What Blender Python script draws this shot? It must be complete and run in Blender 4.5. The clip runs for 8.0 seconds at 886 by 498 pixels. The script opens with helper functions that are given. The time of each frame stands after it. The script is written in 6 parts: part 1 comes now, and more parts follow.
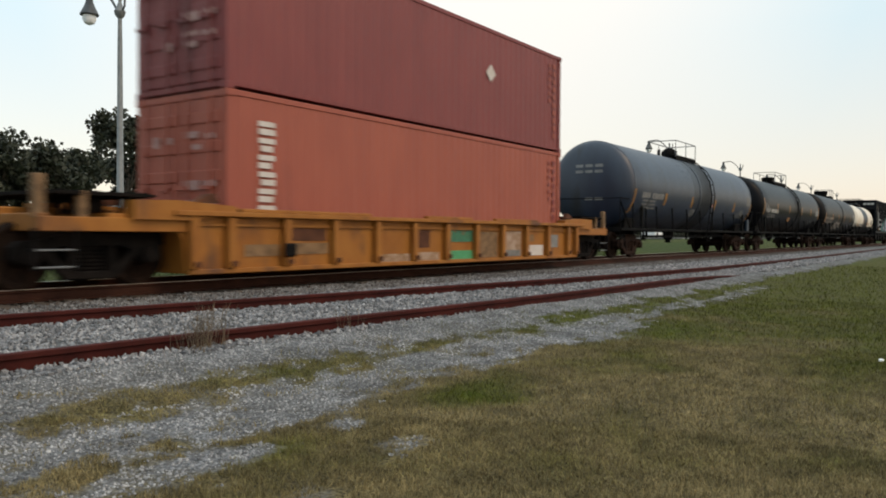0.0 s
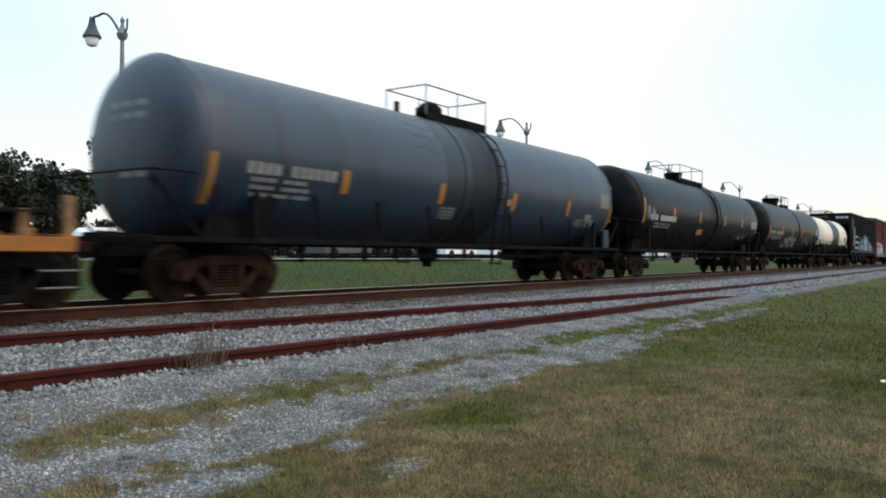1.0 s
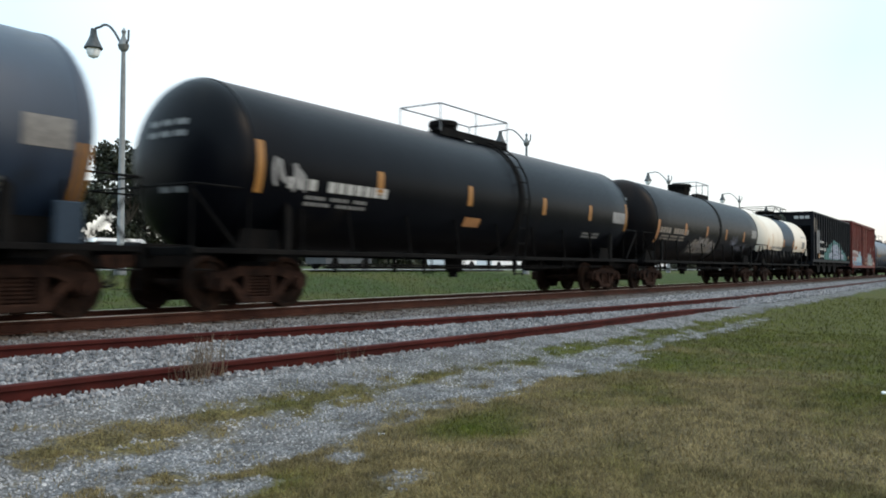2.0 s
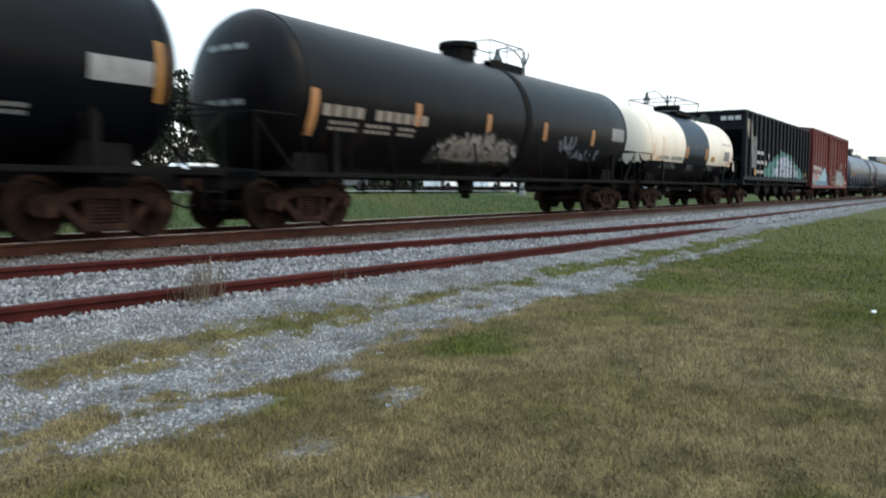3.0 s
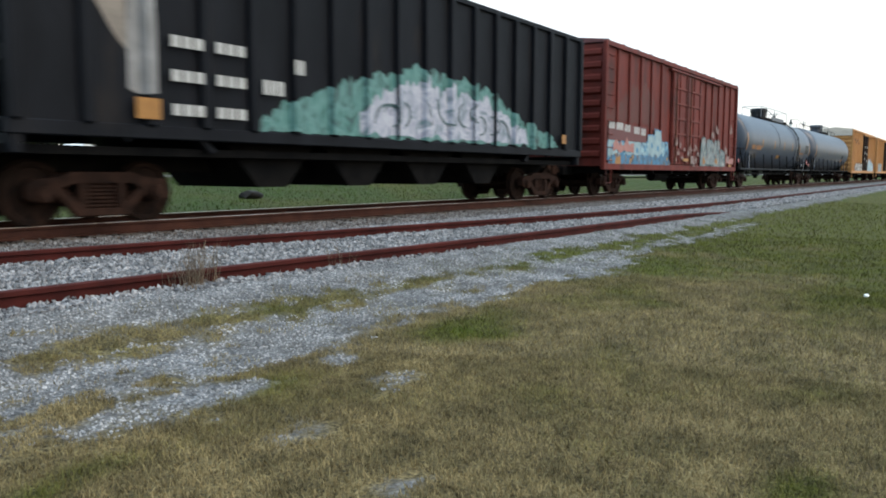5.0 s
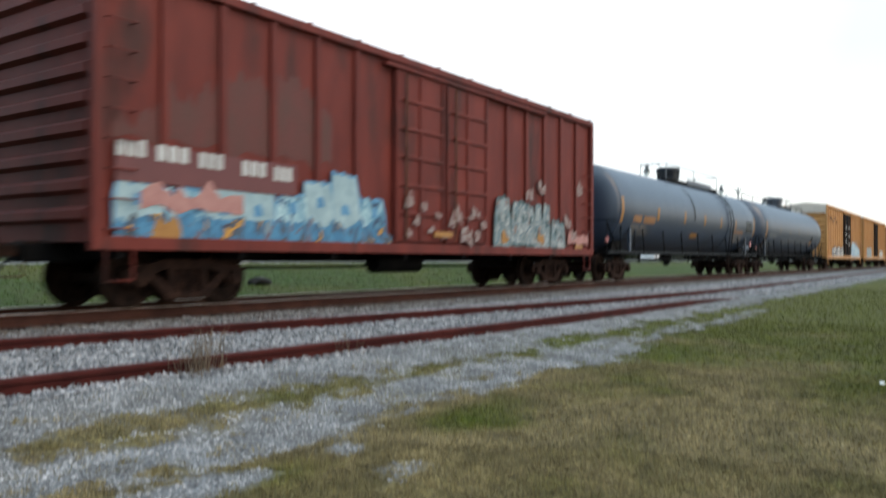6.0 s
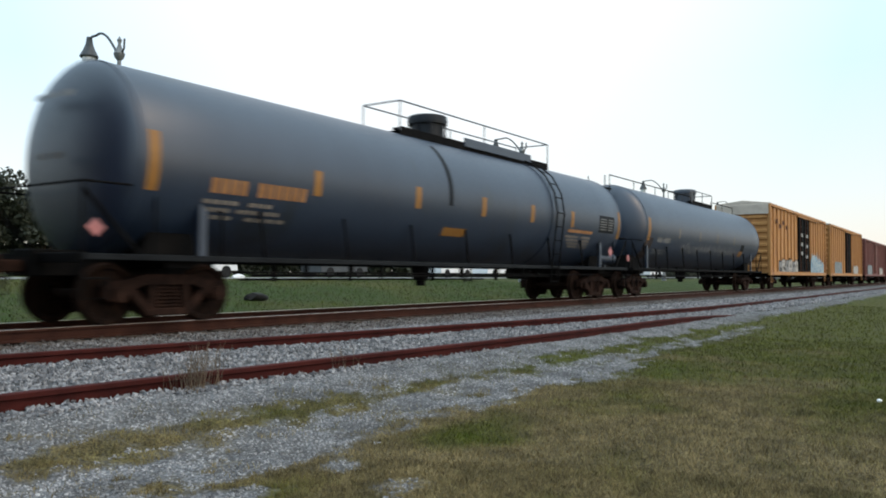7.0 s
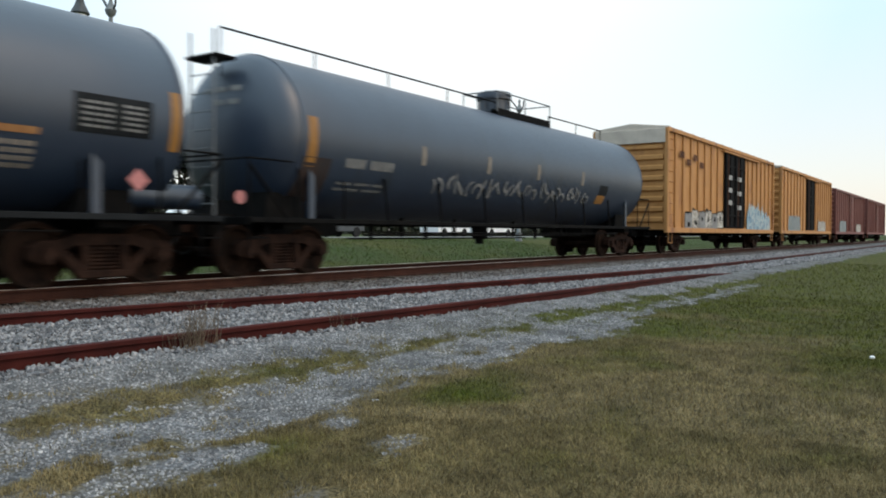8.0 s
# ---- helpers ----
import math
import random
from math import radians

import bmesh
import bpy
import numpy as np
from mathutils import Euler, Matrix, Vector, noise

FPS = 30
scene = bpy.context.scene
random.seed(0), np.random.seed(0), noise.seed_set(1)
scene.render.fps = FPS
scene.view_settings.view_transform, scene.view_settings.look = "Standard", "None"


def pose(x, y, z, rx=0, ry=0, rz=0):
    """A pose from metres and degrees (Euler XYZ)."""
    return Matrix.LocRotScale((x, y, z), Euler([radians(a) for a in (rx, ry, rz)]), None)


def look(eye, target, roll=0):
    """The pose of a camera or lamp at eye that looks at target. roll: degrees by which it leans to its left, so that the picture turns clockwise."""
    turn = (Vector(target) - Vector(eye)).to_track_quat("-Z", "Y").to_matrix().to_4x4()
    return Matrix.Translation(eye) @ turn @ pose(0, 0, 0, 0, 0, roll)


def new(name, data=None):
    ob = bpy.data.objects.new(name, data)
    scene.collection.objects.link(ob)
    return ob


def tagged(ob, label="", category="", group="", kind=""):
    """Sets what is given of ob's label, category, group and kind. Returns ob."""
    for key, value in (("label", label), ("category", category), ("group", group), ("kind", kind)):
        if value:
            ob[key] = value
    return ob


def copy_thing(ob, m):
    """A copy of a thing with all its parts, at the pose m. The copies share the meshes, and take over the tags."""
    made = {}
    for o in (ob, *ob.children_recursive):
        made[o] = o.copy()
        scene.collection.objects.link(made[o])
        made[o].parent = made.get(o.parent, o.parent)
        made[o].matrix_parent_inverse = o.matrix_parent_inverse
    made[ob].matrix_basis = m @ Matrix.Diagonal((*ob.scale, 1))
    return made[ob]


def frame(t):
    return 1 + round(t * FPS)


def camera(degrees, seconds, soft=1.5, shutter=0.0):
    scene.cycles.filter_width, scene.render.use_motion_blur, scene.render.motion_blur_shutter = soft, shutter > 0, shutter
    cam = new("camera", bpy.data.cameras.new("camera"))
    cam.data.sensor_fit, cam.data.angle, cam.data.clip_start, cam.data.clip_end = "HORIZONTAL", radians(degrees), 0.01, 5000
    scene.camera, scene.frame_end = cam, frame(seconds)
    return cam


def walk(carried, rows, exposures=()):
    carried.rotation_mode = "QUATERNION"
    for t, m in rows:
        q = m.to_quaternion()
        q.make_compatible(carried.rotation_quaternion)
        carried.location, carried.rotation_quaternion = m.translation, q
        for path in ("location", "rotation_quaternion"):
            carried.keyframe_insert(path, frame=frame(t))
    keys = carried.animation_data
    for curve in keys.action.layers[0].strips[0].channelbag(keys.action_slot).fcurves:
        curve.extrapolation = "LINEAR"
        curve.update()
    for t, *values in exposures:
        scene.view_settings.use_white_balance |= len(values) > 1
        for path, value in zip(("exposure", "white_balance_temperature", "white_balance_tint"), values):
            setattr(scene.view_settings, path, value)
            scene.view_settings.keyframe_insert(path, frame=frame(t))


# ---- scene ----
import itertools

# Main track: centre line along x at y = TRACK, rail tops at z = 0. The train runs towards -x.
TRACK, EYE, SPEED = 11.55, 0.784, 17.88

# ---- camera ----
cam = camera(58.66, 8.0, soft=1.85, shutter=0.25)
#      t, yaw, pitch, roll
VIEW = [(0.0, -55.22, -1.04, -0.34), (0.5, -55.4, -0.56, -0.43), (1.0, -55.22, 0.46, -0.34), (1.3, -55.26, 0.2, -0.33), (1.5, -55.29, -0.17, -0.31), (1.7, -55.2, 1.57, -0.35), (2.8, -55.36, -2.65, -0.38), (3.0, -55.49, -4.46, -0.28), (3.1, -55.7, -5.7, -0.29), (3.2, -55.9, -6.45, -0.3), (3.5, -56.18, -6.59, -0.3), (3.7, -56.0, -5.3, -0.31), (3.8, -55.95, -4.8, -0.31), (4.0, -55.84, -3.0, -0.32), (4.5, -55.9, -3.54, -0.35), (4.7, -55.97, -5.37, -0.36), (5.8, -55.81, -5.73, -0.2), (6.0, -55.3, 0.67, -0.2), (6.1, -55.35, 2.38, -0.3), (6.4, -55.5, 2.35, -0.33), (6.5, -55.55, 1.48, -0.35), (6.7, -55.54, 1.38, -0.34), (7.0, -55.53, 1.84, -0.33), (7.5, -55.4, -0.01, -0.23), (8.0, -55.74, -1.13, -0.2)]
walk(cam, [(t, pose(0, 0, EYE, 90 + p, r, y)) for t, y, p, r in VIEW],
     exposures=[(0, 0.4, 7650, 13), (0.3, 0.68, 7700, 13), (0.5, 0.5, 6950, 11), (1, 0.6, 6700, 10), (1.7, 0.62, 6700, 10), (2.8, 1.0, 6550, 9), (3.1, 0.96, 6500, 9), (3.5, 0.98, 6450, 9), (4.7, 0.98, 6500, 10), (5.8, 0.86, 6650, 10), (6.0, 0.92, 6650, 10), (6.15, 0.64, 6650, 10), (6.5, 0.5, 6650, 10), (7, 0.56, 6700, 10), (8, 0.52, 6800, 10)])

# ---- world and light: dusk, thin high cloud, a veiled sun behind the camera ----
world = bpy.data.worlds.new("world")
scene.world = world
world.use_nodes = True
wn, wl = world.node_tree.nodes, world.node_tree.links
sky = wn.new("ShaderNodeTexSky")
sky.sky_type, sky.sun_disc = "NISHITA", False
sky.sun_elevation, sky.sun_rotation = radians(24), radians(170)
sky.air_density, sky.dust_density, sky.ozone_density = 1.0, 1.2, 1.2
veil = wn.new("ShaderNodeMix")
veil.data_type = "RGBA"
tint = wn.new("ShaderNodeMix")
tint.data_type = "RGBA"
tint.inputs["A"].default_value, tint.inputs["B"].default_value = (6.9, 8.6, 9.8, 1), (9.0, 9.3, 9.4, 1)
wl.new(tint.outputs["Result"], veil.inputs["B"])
rosy = wn.new("ShaderNodeMix")
rosy.data_type = "RGBA"
rosy.inputs["A"].default_value, rosy.inputs["B"].default_value = (9.3, 8.9, 8.7, 1), (6.4, 8.5, 9.8, 1)
wl.new(rosy.outputs["Result"], tint.inputs["A"])
wl.new(sky.outputs["Color"], veil.inputs["A"])
# thin cloud: brighter overhead than at the horizon
way, split, lift, scaled = wn.new("ShaderNodeTexCoord"), wn.new("ShaderNodeSeparateXYZ"), wn.new("ShaderNodeMath"), wn.new("ShaderNodeVectorMath")
lift.operation, scaled.operation = "MULTIPLY_ADD", "SCALE"
lift.inputs[1].default_value = 1.0
wl.new(way.outputs["Generated"], split.inputs[0])
climb = wn.new("ShaderNodeMapRange")
climb.inputs["From Min"].default_value, climb.inputs["From Max"].default_value = 0.02, 0.24
wl.new(split.outputs["Z"], climb.inputs["Value"])
wl.new(climb.outputs["Result"], rosy.inputs["Factor"])
square, low = wn.new("ShaderNodeMath"), wn.new("ShaderNodeMath")
square.operation, low.operation = "MULTIPLY", "MULTIPLY_ADD"
low.inputs[1].default_value, low.inputs[2].default_value = 0.3, 0.9
for k in (0, 1):
    wl.new(split.outputs["Z"], square.inputs[k])
wl.new(split.outputs["Z"], low.inputs[0])
wl.new(square.outputs[0], lift.inputs[0])
wl.new(low.outputs[0], lift.inputs[2])
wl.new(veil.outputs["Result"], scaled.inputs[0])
wl.new(lift.outputs[0], scaled.inputs["Scale"])
# white brightening put into the sky colour round the camera's view, bluer to both sides
toward_view, thin = wn.new("ShaderNodeVectorMath"), wn.new("ShaderNodeMapRange")
toward_view.operation = "DOT_PRODUCT"
toward_view.inputs[1].default_value = (0.77, 0.54, 0.34)
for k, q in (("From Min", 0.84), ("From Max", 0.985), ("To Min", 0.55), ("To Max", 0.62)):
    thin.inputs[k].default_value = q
wl.new(way.outputs["Generated"], toward_view.inputs[0])
wl.new(toward_view.outputs["Value"], thin.inputs["Value"])
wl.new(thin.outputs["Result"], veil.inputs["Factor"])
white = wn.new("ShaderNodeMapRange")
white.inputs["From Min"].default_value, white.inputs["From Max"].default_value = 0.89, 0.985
wl.new(toward_view.outputs["Value"], white.inputs["Value"])
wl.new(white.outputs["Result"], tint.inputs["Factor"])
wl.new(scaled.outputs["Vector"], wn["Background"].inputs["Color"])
wn["Background"].inputs["Strength"].default_value = 0.108
sun = new("sun", bpy.data.lights.new("sun", "SUN"))
sun.data.energy, sun.data.angle, sun.data.color = 0.85, radians(25), (1, 0.74, 0.5)
sun.matrix_world = look((0, 0, 0), (-math.sin(radians(10)), math.cos(radians(10)), -1.2))


# ---- materials ----
def surf(name, a, b, scale=3.0, rough=0.6, metal=0.0, bump=0.2, fine=40.0, streak=0.0, dirt=None, dirt_amount=0.0):
    """Two colours mixed at two scales, with fine relief; streak draws the pattern out downwards; dirt lies in patches."""
    m = bpy.data.materials.new(name)
    m.use_nodes = True
    n, l = m.node_tree.nodes, m.node_tree.links
    bsdf = n["Principled BSDF"]
    tc = n.new("ShaderNodeTexCoord")
    mp = n.new("ShaderNodeMapping")
    mp.inputs["Scale"].default_value = (1, 1, 1 - streak * 0.9)
    l.new(tc.outputs["Object"], mp.inputs["Vector"])
    big, small = n.new("ShaderNodeTexNoise"), n.new("ShaderNodeTexNoise")
    big.inputs["Scale"].default_value, big.inputs["Detail"].default_value = scale, 5
    small.inputs["Scale"].default_value, small.inputs["Detail"].default_value = fine, 3
    info = n.new("ShaderNodeObjectInfo")
    add = n.new("ShaderNodeVectorMath")
    l.new(mp.outputs["Vector"], add.inputs[0])
    l.new(info.outputs["Random"], add.inputs[1])
    l.new(add.outputs["Vector"], big.inputs["Vector"])
    l.new(add.outputs["Vector"], small.inputs["Vector"])
    avg = n.new("ShaderNodeMath")
    avg.operation = "MULTIPLY_ADD"
    l.new(small.outputs["Fac"], avg.inputs[0])
    avg.inputs[1].default_value = 0.35
    l.new(big.outputs["Fac"], avg.inputs[2])
    ramp = n.new("ShaderNodeMapRange")
    ramp.inputs["From Min"].default_value, ramp.inputs["From Max"].default_value = 0.5, 0.85
    l.new(avg.outputs[0], ramp.inputs["Value"])
    mix = n.new("ShaderNodeMix")
    mix.data_type = "RGBA"
    l.new(ramp.outputs["Result"], mix.inputs["Factor"])
    mix.inputs["A"].default_value, mix.inputs["B"].default_value = (*a, 1), (*b, 1)
    colour = mix.outputs["Result"]
    if dirt:
        spots = n.new("ShaderNodeTexNoise")
        spots.inputs["Scale"].default_value, spots.inputs["Detail"].default_value = scale * 0.6, 8
        l.new(mp.outputs["Vector"], spots.inputs["Vector"])
        cut = n.new("ShaderNodeMapRange")
        cut.inputs["From Min"].default_value = 0.72 - 0.3 * dirt_amount
        cut.inputs["From Max"].default_value = 0.86 - 0.3 * dirt_amount
        l.new(spots.outputs["Fac"], cut.inputs["Value"])
        over = n.new("ShaderNodeMix")
        over.data_type = "RGBA"
        l.new(cut.outputs["Result"], over.inputs["Factor"])
        l.new(colour, over.inputs["A"])
        over.inputs["B"].default_value = (*dirt, 1)
        colour = over.outputs["Result"]
    l.new(colour, bsdf.inputs["Base Color"])
    rr = n.new("ShaderNodeMapRange")
    rr.inputs["To Min"].default_value, rr.inputs["To Max"].default_value = max(rough - 0.1, 0.05), min(rough + 0.15, 1)
    l.new(small.outputs["Fac"], rr.inputs["Value"])
    l.new(rr.outputs["Result"], bsdf.inputs["Roughness"])
    bsdf.inputs["Metallic"].default_value = metal
    bp = n.new("ShaderNodeBump")
    bp.inputs["Strength"].default_value, bp.inputs["Distance"].default_value = bump, 0.01
    l.new(small.outputs["Fac"], bp.inputs["Height"])
    l.new(bp.outputs["Normal"], bsdf.inputs["Normal"])
    return m


RUST = surf("rusty_steel", (0.06, 0.025, 0.016), (0.11, 0.045, 0.026), 4, 0.75, 0.2, 0.4)
RAIL = surf("rusty_rail", (0.032, 0.0056, 0.0046), (0.058, 0.0105, 0.008), 3, 0.75, 0.1, 0.3)
RAIL_MAIN = surf("brown_rail", (0.03, 0.0105, 0.0066), (0.052, 0.019, 0.0115), 3, 0.75, 0.1, 0.3)
RAIL_HEAD = surf("polished_rail_head", (0.55, 0.5, 0.45), (0.65, 0.6, 0.55), 5, 0.3, 0.9, 0.05)
TRUCK_BLACK = surf("black_casting", (0.004, 0.0035, 0.0034), (0.011, 0.0085, 0.0075), 5, 0.75, 0.0, 0.4)
BLACK = surf("dull_black", (0.0035, 0.0035, 0.00385), (0.0084, 0.0077, 0.00735), 3, 0.7, 0.0, 0.3)
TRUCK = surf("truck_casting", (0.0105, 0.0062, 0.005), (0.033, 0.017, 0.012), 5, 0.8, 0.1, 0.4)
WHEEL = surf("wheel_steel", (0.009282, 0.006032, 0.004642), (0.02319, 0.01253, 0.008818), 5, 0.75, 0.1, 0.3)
TREAD = surf("worn_wheel_tread", (0.35, 0.34, 0.33), (0.45, 0.43, 0.42), 5, 0.35, 0.9, 0.05)
YELLOW = surf("weathered_yellow_paint", (0.22, 0.074, 0.011), (0.3, 0.115, 0.02), 2.5, 0.6, 0, 0.15, 30, 0.5, (0.1, 0.04, 0.018), 0.55)
YELLOW_BOX = surf("faded_yellow_paint", (0.34, 0.15, 0.04), (0.42, 0.2, 0.06), 2.5, 0.65, 0, 0.15, 30, 0.75, (0.19, 0.075, 0.03), 0.5)
CONT_UP = surf("maroon_container_paint", (0.15, 0.0205, 0.0195), (0.178, 0.027, 0.0245), 1.5, 0.55, 0, 0.1, 20, 0.7, (0.11, 0.0165, 0.016), 0.25)
CONT_LOW = surf("orange_red_container_paint", (0.2449, 0.04801, 0.0266), (0.2844, 0.06098, 0.03354), 1.5, 0.55, 0, 0.1, 20, 0.7, (0.1816, 0.03763, 0.02313), 0.3)
DOOR_PALE = surf("faded_pink_marking", (0.27, 0.13, 0.11), (0.36, 0.22, 0.2), 6, 0.6)
CONT_PALE = surf("pale_container_marking", (0.434, 0.385, 0.35), (0.504, 0.462, 0.434), 5, 0.6)
WHITE = surf("worn_white_marking", (0.288, 0.288, 0.2765), (0.3744, 0.3744, 0.3629), 8, 0.6)
PALE = surf("faded_grey_marking", (0.12, 0.12, 0.1184), (0.192, 0.1904, 0.184), 8, 0.6)
STRIPE = surf("yellow_reflective_strip", (0.216, 0.092, 0.0128), (0.264, 0.12, 0.0208), 8, 0.5)
ORANGE = surf("faded_orange_marking", (0.24, 0.104, 0.032), (0.304, 0.144, 0.052), 8, 0.6)
TANK_GREY = surf("grey_blue_tank_paint", (0.0064, 0.0135, 0.029), (0.0115, 0.0222, 0.043), 2.2, 0.42, 0, 0.0, 25, 0.75, (0.0045, 0.007, 0.011), 0.5)
TANK_BLACK = surf("black_tank_paint", (0.0012, 0.0015, 0.0027), (0.0026, 0.003, 0.0046), 1.2, 0.34, 0, 0.0, 25, 0.6, (0.008064, 0.007168, 0.00672), 0.35)
TANK_BROWN = surf("brown_black_tank_paint", (0.0024, 0.0022, 0.0029), (0.0048, 0.0039, 0.0042), 1.2, 0.38, 0, 0.0, 25, 0.6, (0.012, 0.0075, 0.006), 0.42)
TANK_WHITE = surf("cream_white_tank_paint", (0.54, 0.475, 0.385), (0.61, 0.555, 0.47), 1.2, 0.45, 0, 0.025, 25, 0.7, (0.484, 0.3696, 0.264), 0.3)
TANK_NAVY = surf("navy_band_paint", (0.0112, 0.0196, 0.0322), (0.0196, 0.0322, 0.049), 1.2, 0.45, 0, 0.025, 25, 0.6)
TANK_SLATE = surf("slate_grey_tank_paint", (0.0083, 0.0172, 0.036), (0.0122, 0.024, 0.046), 1.2, 0.42, 0, 0.0, 25, 0.6, (0.006, 0.0095, 0.0135), 0.4)
TANK_STAIN = surf("stained_tank_paint", (0.003, 0.0054, 0.0105), (0.0095, 0.0165, 0.031), 3.2, 0.45, 0, 0.0, 25, 0.8, (0.0026, 0.0042, 0.0075), 0.5)
TANK_SOOTY = surf("sooty_tank_paint", (0.0022, 0.0034, 0.006), (0.0052, 0.0085, 0.0145), 2.6, 0.5, 0, 0.0, 25, 0.8)
RUST_ON_CREAM = surf("rust_runs_on_cream", (0.6, 0.52, 0.42), (0.4, 0.22, 0.11), 3, 0.6, 0, 0.05, 30, 0.85)
PANEL_GREY = surf("grey_data_panel", (0.1, 0.095, 0.09), (0.17, 0.16, 0.15), 10, 0.6)
RUST_BLOOM = surf("brown_rust_bloom", (0.008, 0.008, 0.01), (0.035, 0.014, 0.008), 3, 0.7, 0, 0.1, 30, 0.6)
DULL_YELLOW = surf("dirty_yellow_panel", (0.09, 0.045, 0.015), (0.2, 0.11, 0.05), 6, 0.7, 0, 0.1)
SCUFF = surf("scuffed_pale_paint", (0.17, 0.075, 0.02), (0.36, 0.26, 0.2), 5, 0.7, 0, 0.1)
TAN_DARK = surf("dark_brown_spray", (0.012, 0.01, 0.009), (0.03, 0.025, 0.022), 4, 0.7)
LILAC_DIM = surf("thin_lilac_spray", (0.02, 0.02, 0.028), (0.12, 0.125, 0.16), 5, 0.7)
OLIVE = surf("dull_olive_spray", (0.016, 0.022, 0.017), (0.06, 0.068, 0.048), 5, 0.7)
SOOT = surf("soot_stain", (0.004, 0.0048, 0.006), (0.0112, 0.0128, 0.0144), 2, 0.6, 0, 0.1)
HOPPER = surf("black_hopper_paint", (0.0034, 0.0041, 0.006), (0.0075, 0.0085, 0.0115), 2, 0.55, 0, 0.1, 30, 0.7, (0.016, 0.0135, 0.013), 0.3)
BOX_RED = surf("boxcar_red_paint", (0.078, 0.0108, 0.0072), (0.122, 0.0185, 0.0118), 2.4, 0.62, 0, 0.12, 30, 0.8, (0.04, 0.0105, 0.0078), 0.6)
BOX_STAIN = surf("brown_stained_red_paint", (0.078, 0.013, 0.009), (0.06, 0.017, 0.0115), 3, 0.7, 0, 0.1, 30, 0.4)
BOX_DARK = surf("dark_red_repaint_and_roof_shade", (0.08, 0.016, 0.016), (0.096, 0.02, 0.0192), 2, 0.55, 0, 0.05)
BOX_BROWN = surf("boxcar_brown_paint", (0.117, 0.0312, 0.0234), (0.156, 0.04368, 0.02964), 2, 0.62, 0, 0.12, 30, 0.7, (0.1014, 0.0351, 0.0273), 0.4)
ROOF = surf("boxcar_roof_metal", (0.4, 0.34, 0.29), (0.52, 0.45, 0.38), 2, 0.5, 0.3, 0.1)
PALEBLUE = surf("pale_blue_spray_paint", (0.17, 0.25, 0.275), (0.25, 0.34, 0.36), 4, 0.6)
BLUE = surf("blue_spray_paint", (0.04, 0.14, 0.25), (0.07, 0.2, 0.32), 4, 0.6)
CHALK = surf("chalky_white_spray_paint", (0.1402, 0.1402, 0.1402), (0.2104, 0.2104, 0.2104), 4, 0.7)
CHALK_DIM = surf("thin_chalky_spray_paint", (0.1, 0.085, 0.082), (0.25, 0.235, 0.225), 9, 0.7)
TEAL_DARK = surf("dark_teal_spray_paint", (0.02, 0.045, 0.05), (0.04, 0.08, 0.085), 4, 0.6)
PINK = surf("pink_spray_paint", (0.25, 0.11, 0.098), (0.32, 0.16, 0.14), 4, 0.7)
TAN = surf("tan_spray_paint", (0.14, 0.12, 0.1), (0.21, 0.18, 0.15), 4, 0.7)
GREEN = surf("green_paint_patch", (0.03, 0.2, 0.08), (0.05, 0.27, 0.12), 4, 0.6)
PLACARD = surf("red_white_placard", (0.3675, 0.105, 0.105), (0.42, 0.1837, 0.1733), 60, 0.5)
GALV = surf("grey_galvanised_steel", (0.11, 0.118, 0.127), (0.17, 0.18, 0.19), 6, 0.55, 0.4)
LAMP_DARK = surf("dark_lamp_paint", (0.035, 0.04, 0.042), (0.06, 0.065, 0.068), 6, 0.5, 0.3)
POLE_GREY = surf("grey_pole_paint", (0.13, 0.14, 0.145), (0.19, 0.2, 0.2), 4, 0.5, 0.2)
WOOD_TIE = surf("weathered_tie_wood", (0.05, 0.038, 0.03), (0.1, 0.08, 0.065), 6, 0.9, 0, 0.5)
BARK = surf("bark", (0.05, 0.04, 0.03), (0.09, 0.075, 0.06), 6, 0.9, 0, 0.6)
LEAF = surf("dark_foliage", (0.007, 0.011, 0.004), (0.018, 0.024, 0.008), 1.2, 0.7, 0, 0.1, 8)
ROAD_MAT = surf("pale_asphalt", (0.154, 0.154, 0.147), (0.21, 0.21, 0.203), 1, 0.9)
CAR_WHITE = surf("white_car_paint", (0.7, 0.7, 0.7), (0.78, 0.78, 0.78), 2, 0.3)
CAR_DARK = surf("dark_car_paint", (0.05, 0.055, 0.06), (0.08, 0.085, 0.09), 2, 0.3)
GLASS_DARK = surf("dark_vehicle_glass", (0.02, 0.025, 0.03), (0.03, 0.035, 0.04), 2, 0.1)
RUBBER = surf("black_rubber", (0.015, 0.015, 0.015), (0.03, 0.03, 0.03), 8, 0.85)
BULB = surf("frosted_globe_glass", (0.75, 0.77, 0.78), (0.8, 0.82, 0.83), 2, 0.25)

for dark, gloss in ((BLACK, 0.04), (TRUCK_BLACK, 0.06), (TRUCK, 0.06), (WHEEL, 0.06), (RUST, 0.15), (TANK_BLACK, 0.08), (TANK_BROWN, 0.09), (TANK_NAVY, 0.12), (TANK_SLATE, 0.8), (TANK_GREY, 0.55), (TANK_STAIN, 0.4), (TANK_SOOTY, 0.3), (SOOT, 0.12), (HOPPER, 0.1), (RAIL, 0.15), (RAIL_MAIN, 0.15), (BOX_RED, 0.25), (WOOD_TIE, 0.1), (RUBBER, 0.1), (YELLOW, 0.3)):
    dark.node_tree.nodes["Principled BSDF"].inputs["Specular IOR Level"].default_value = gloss


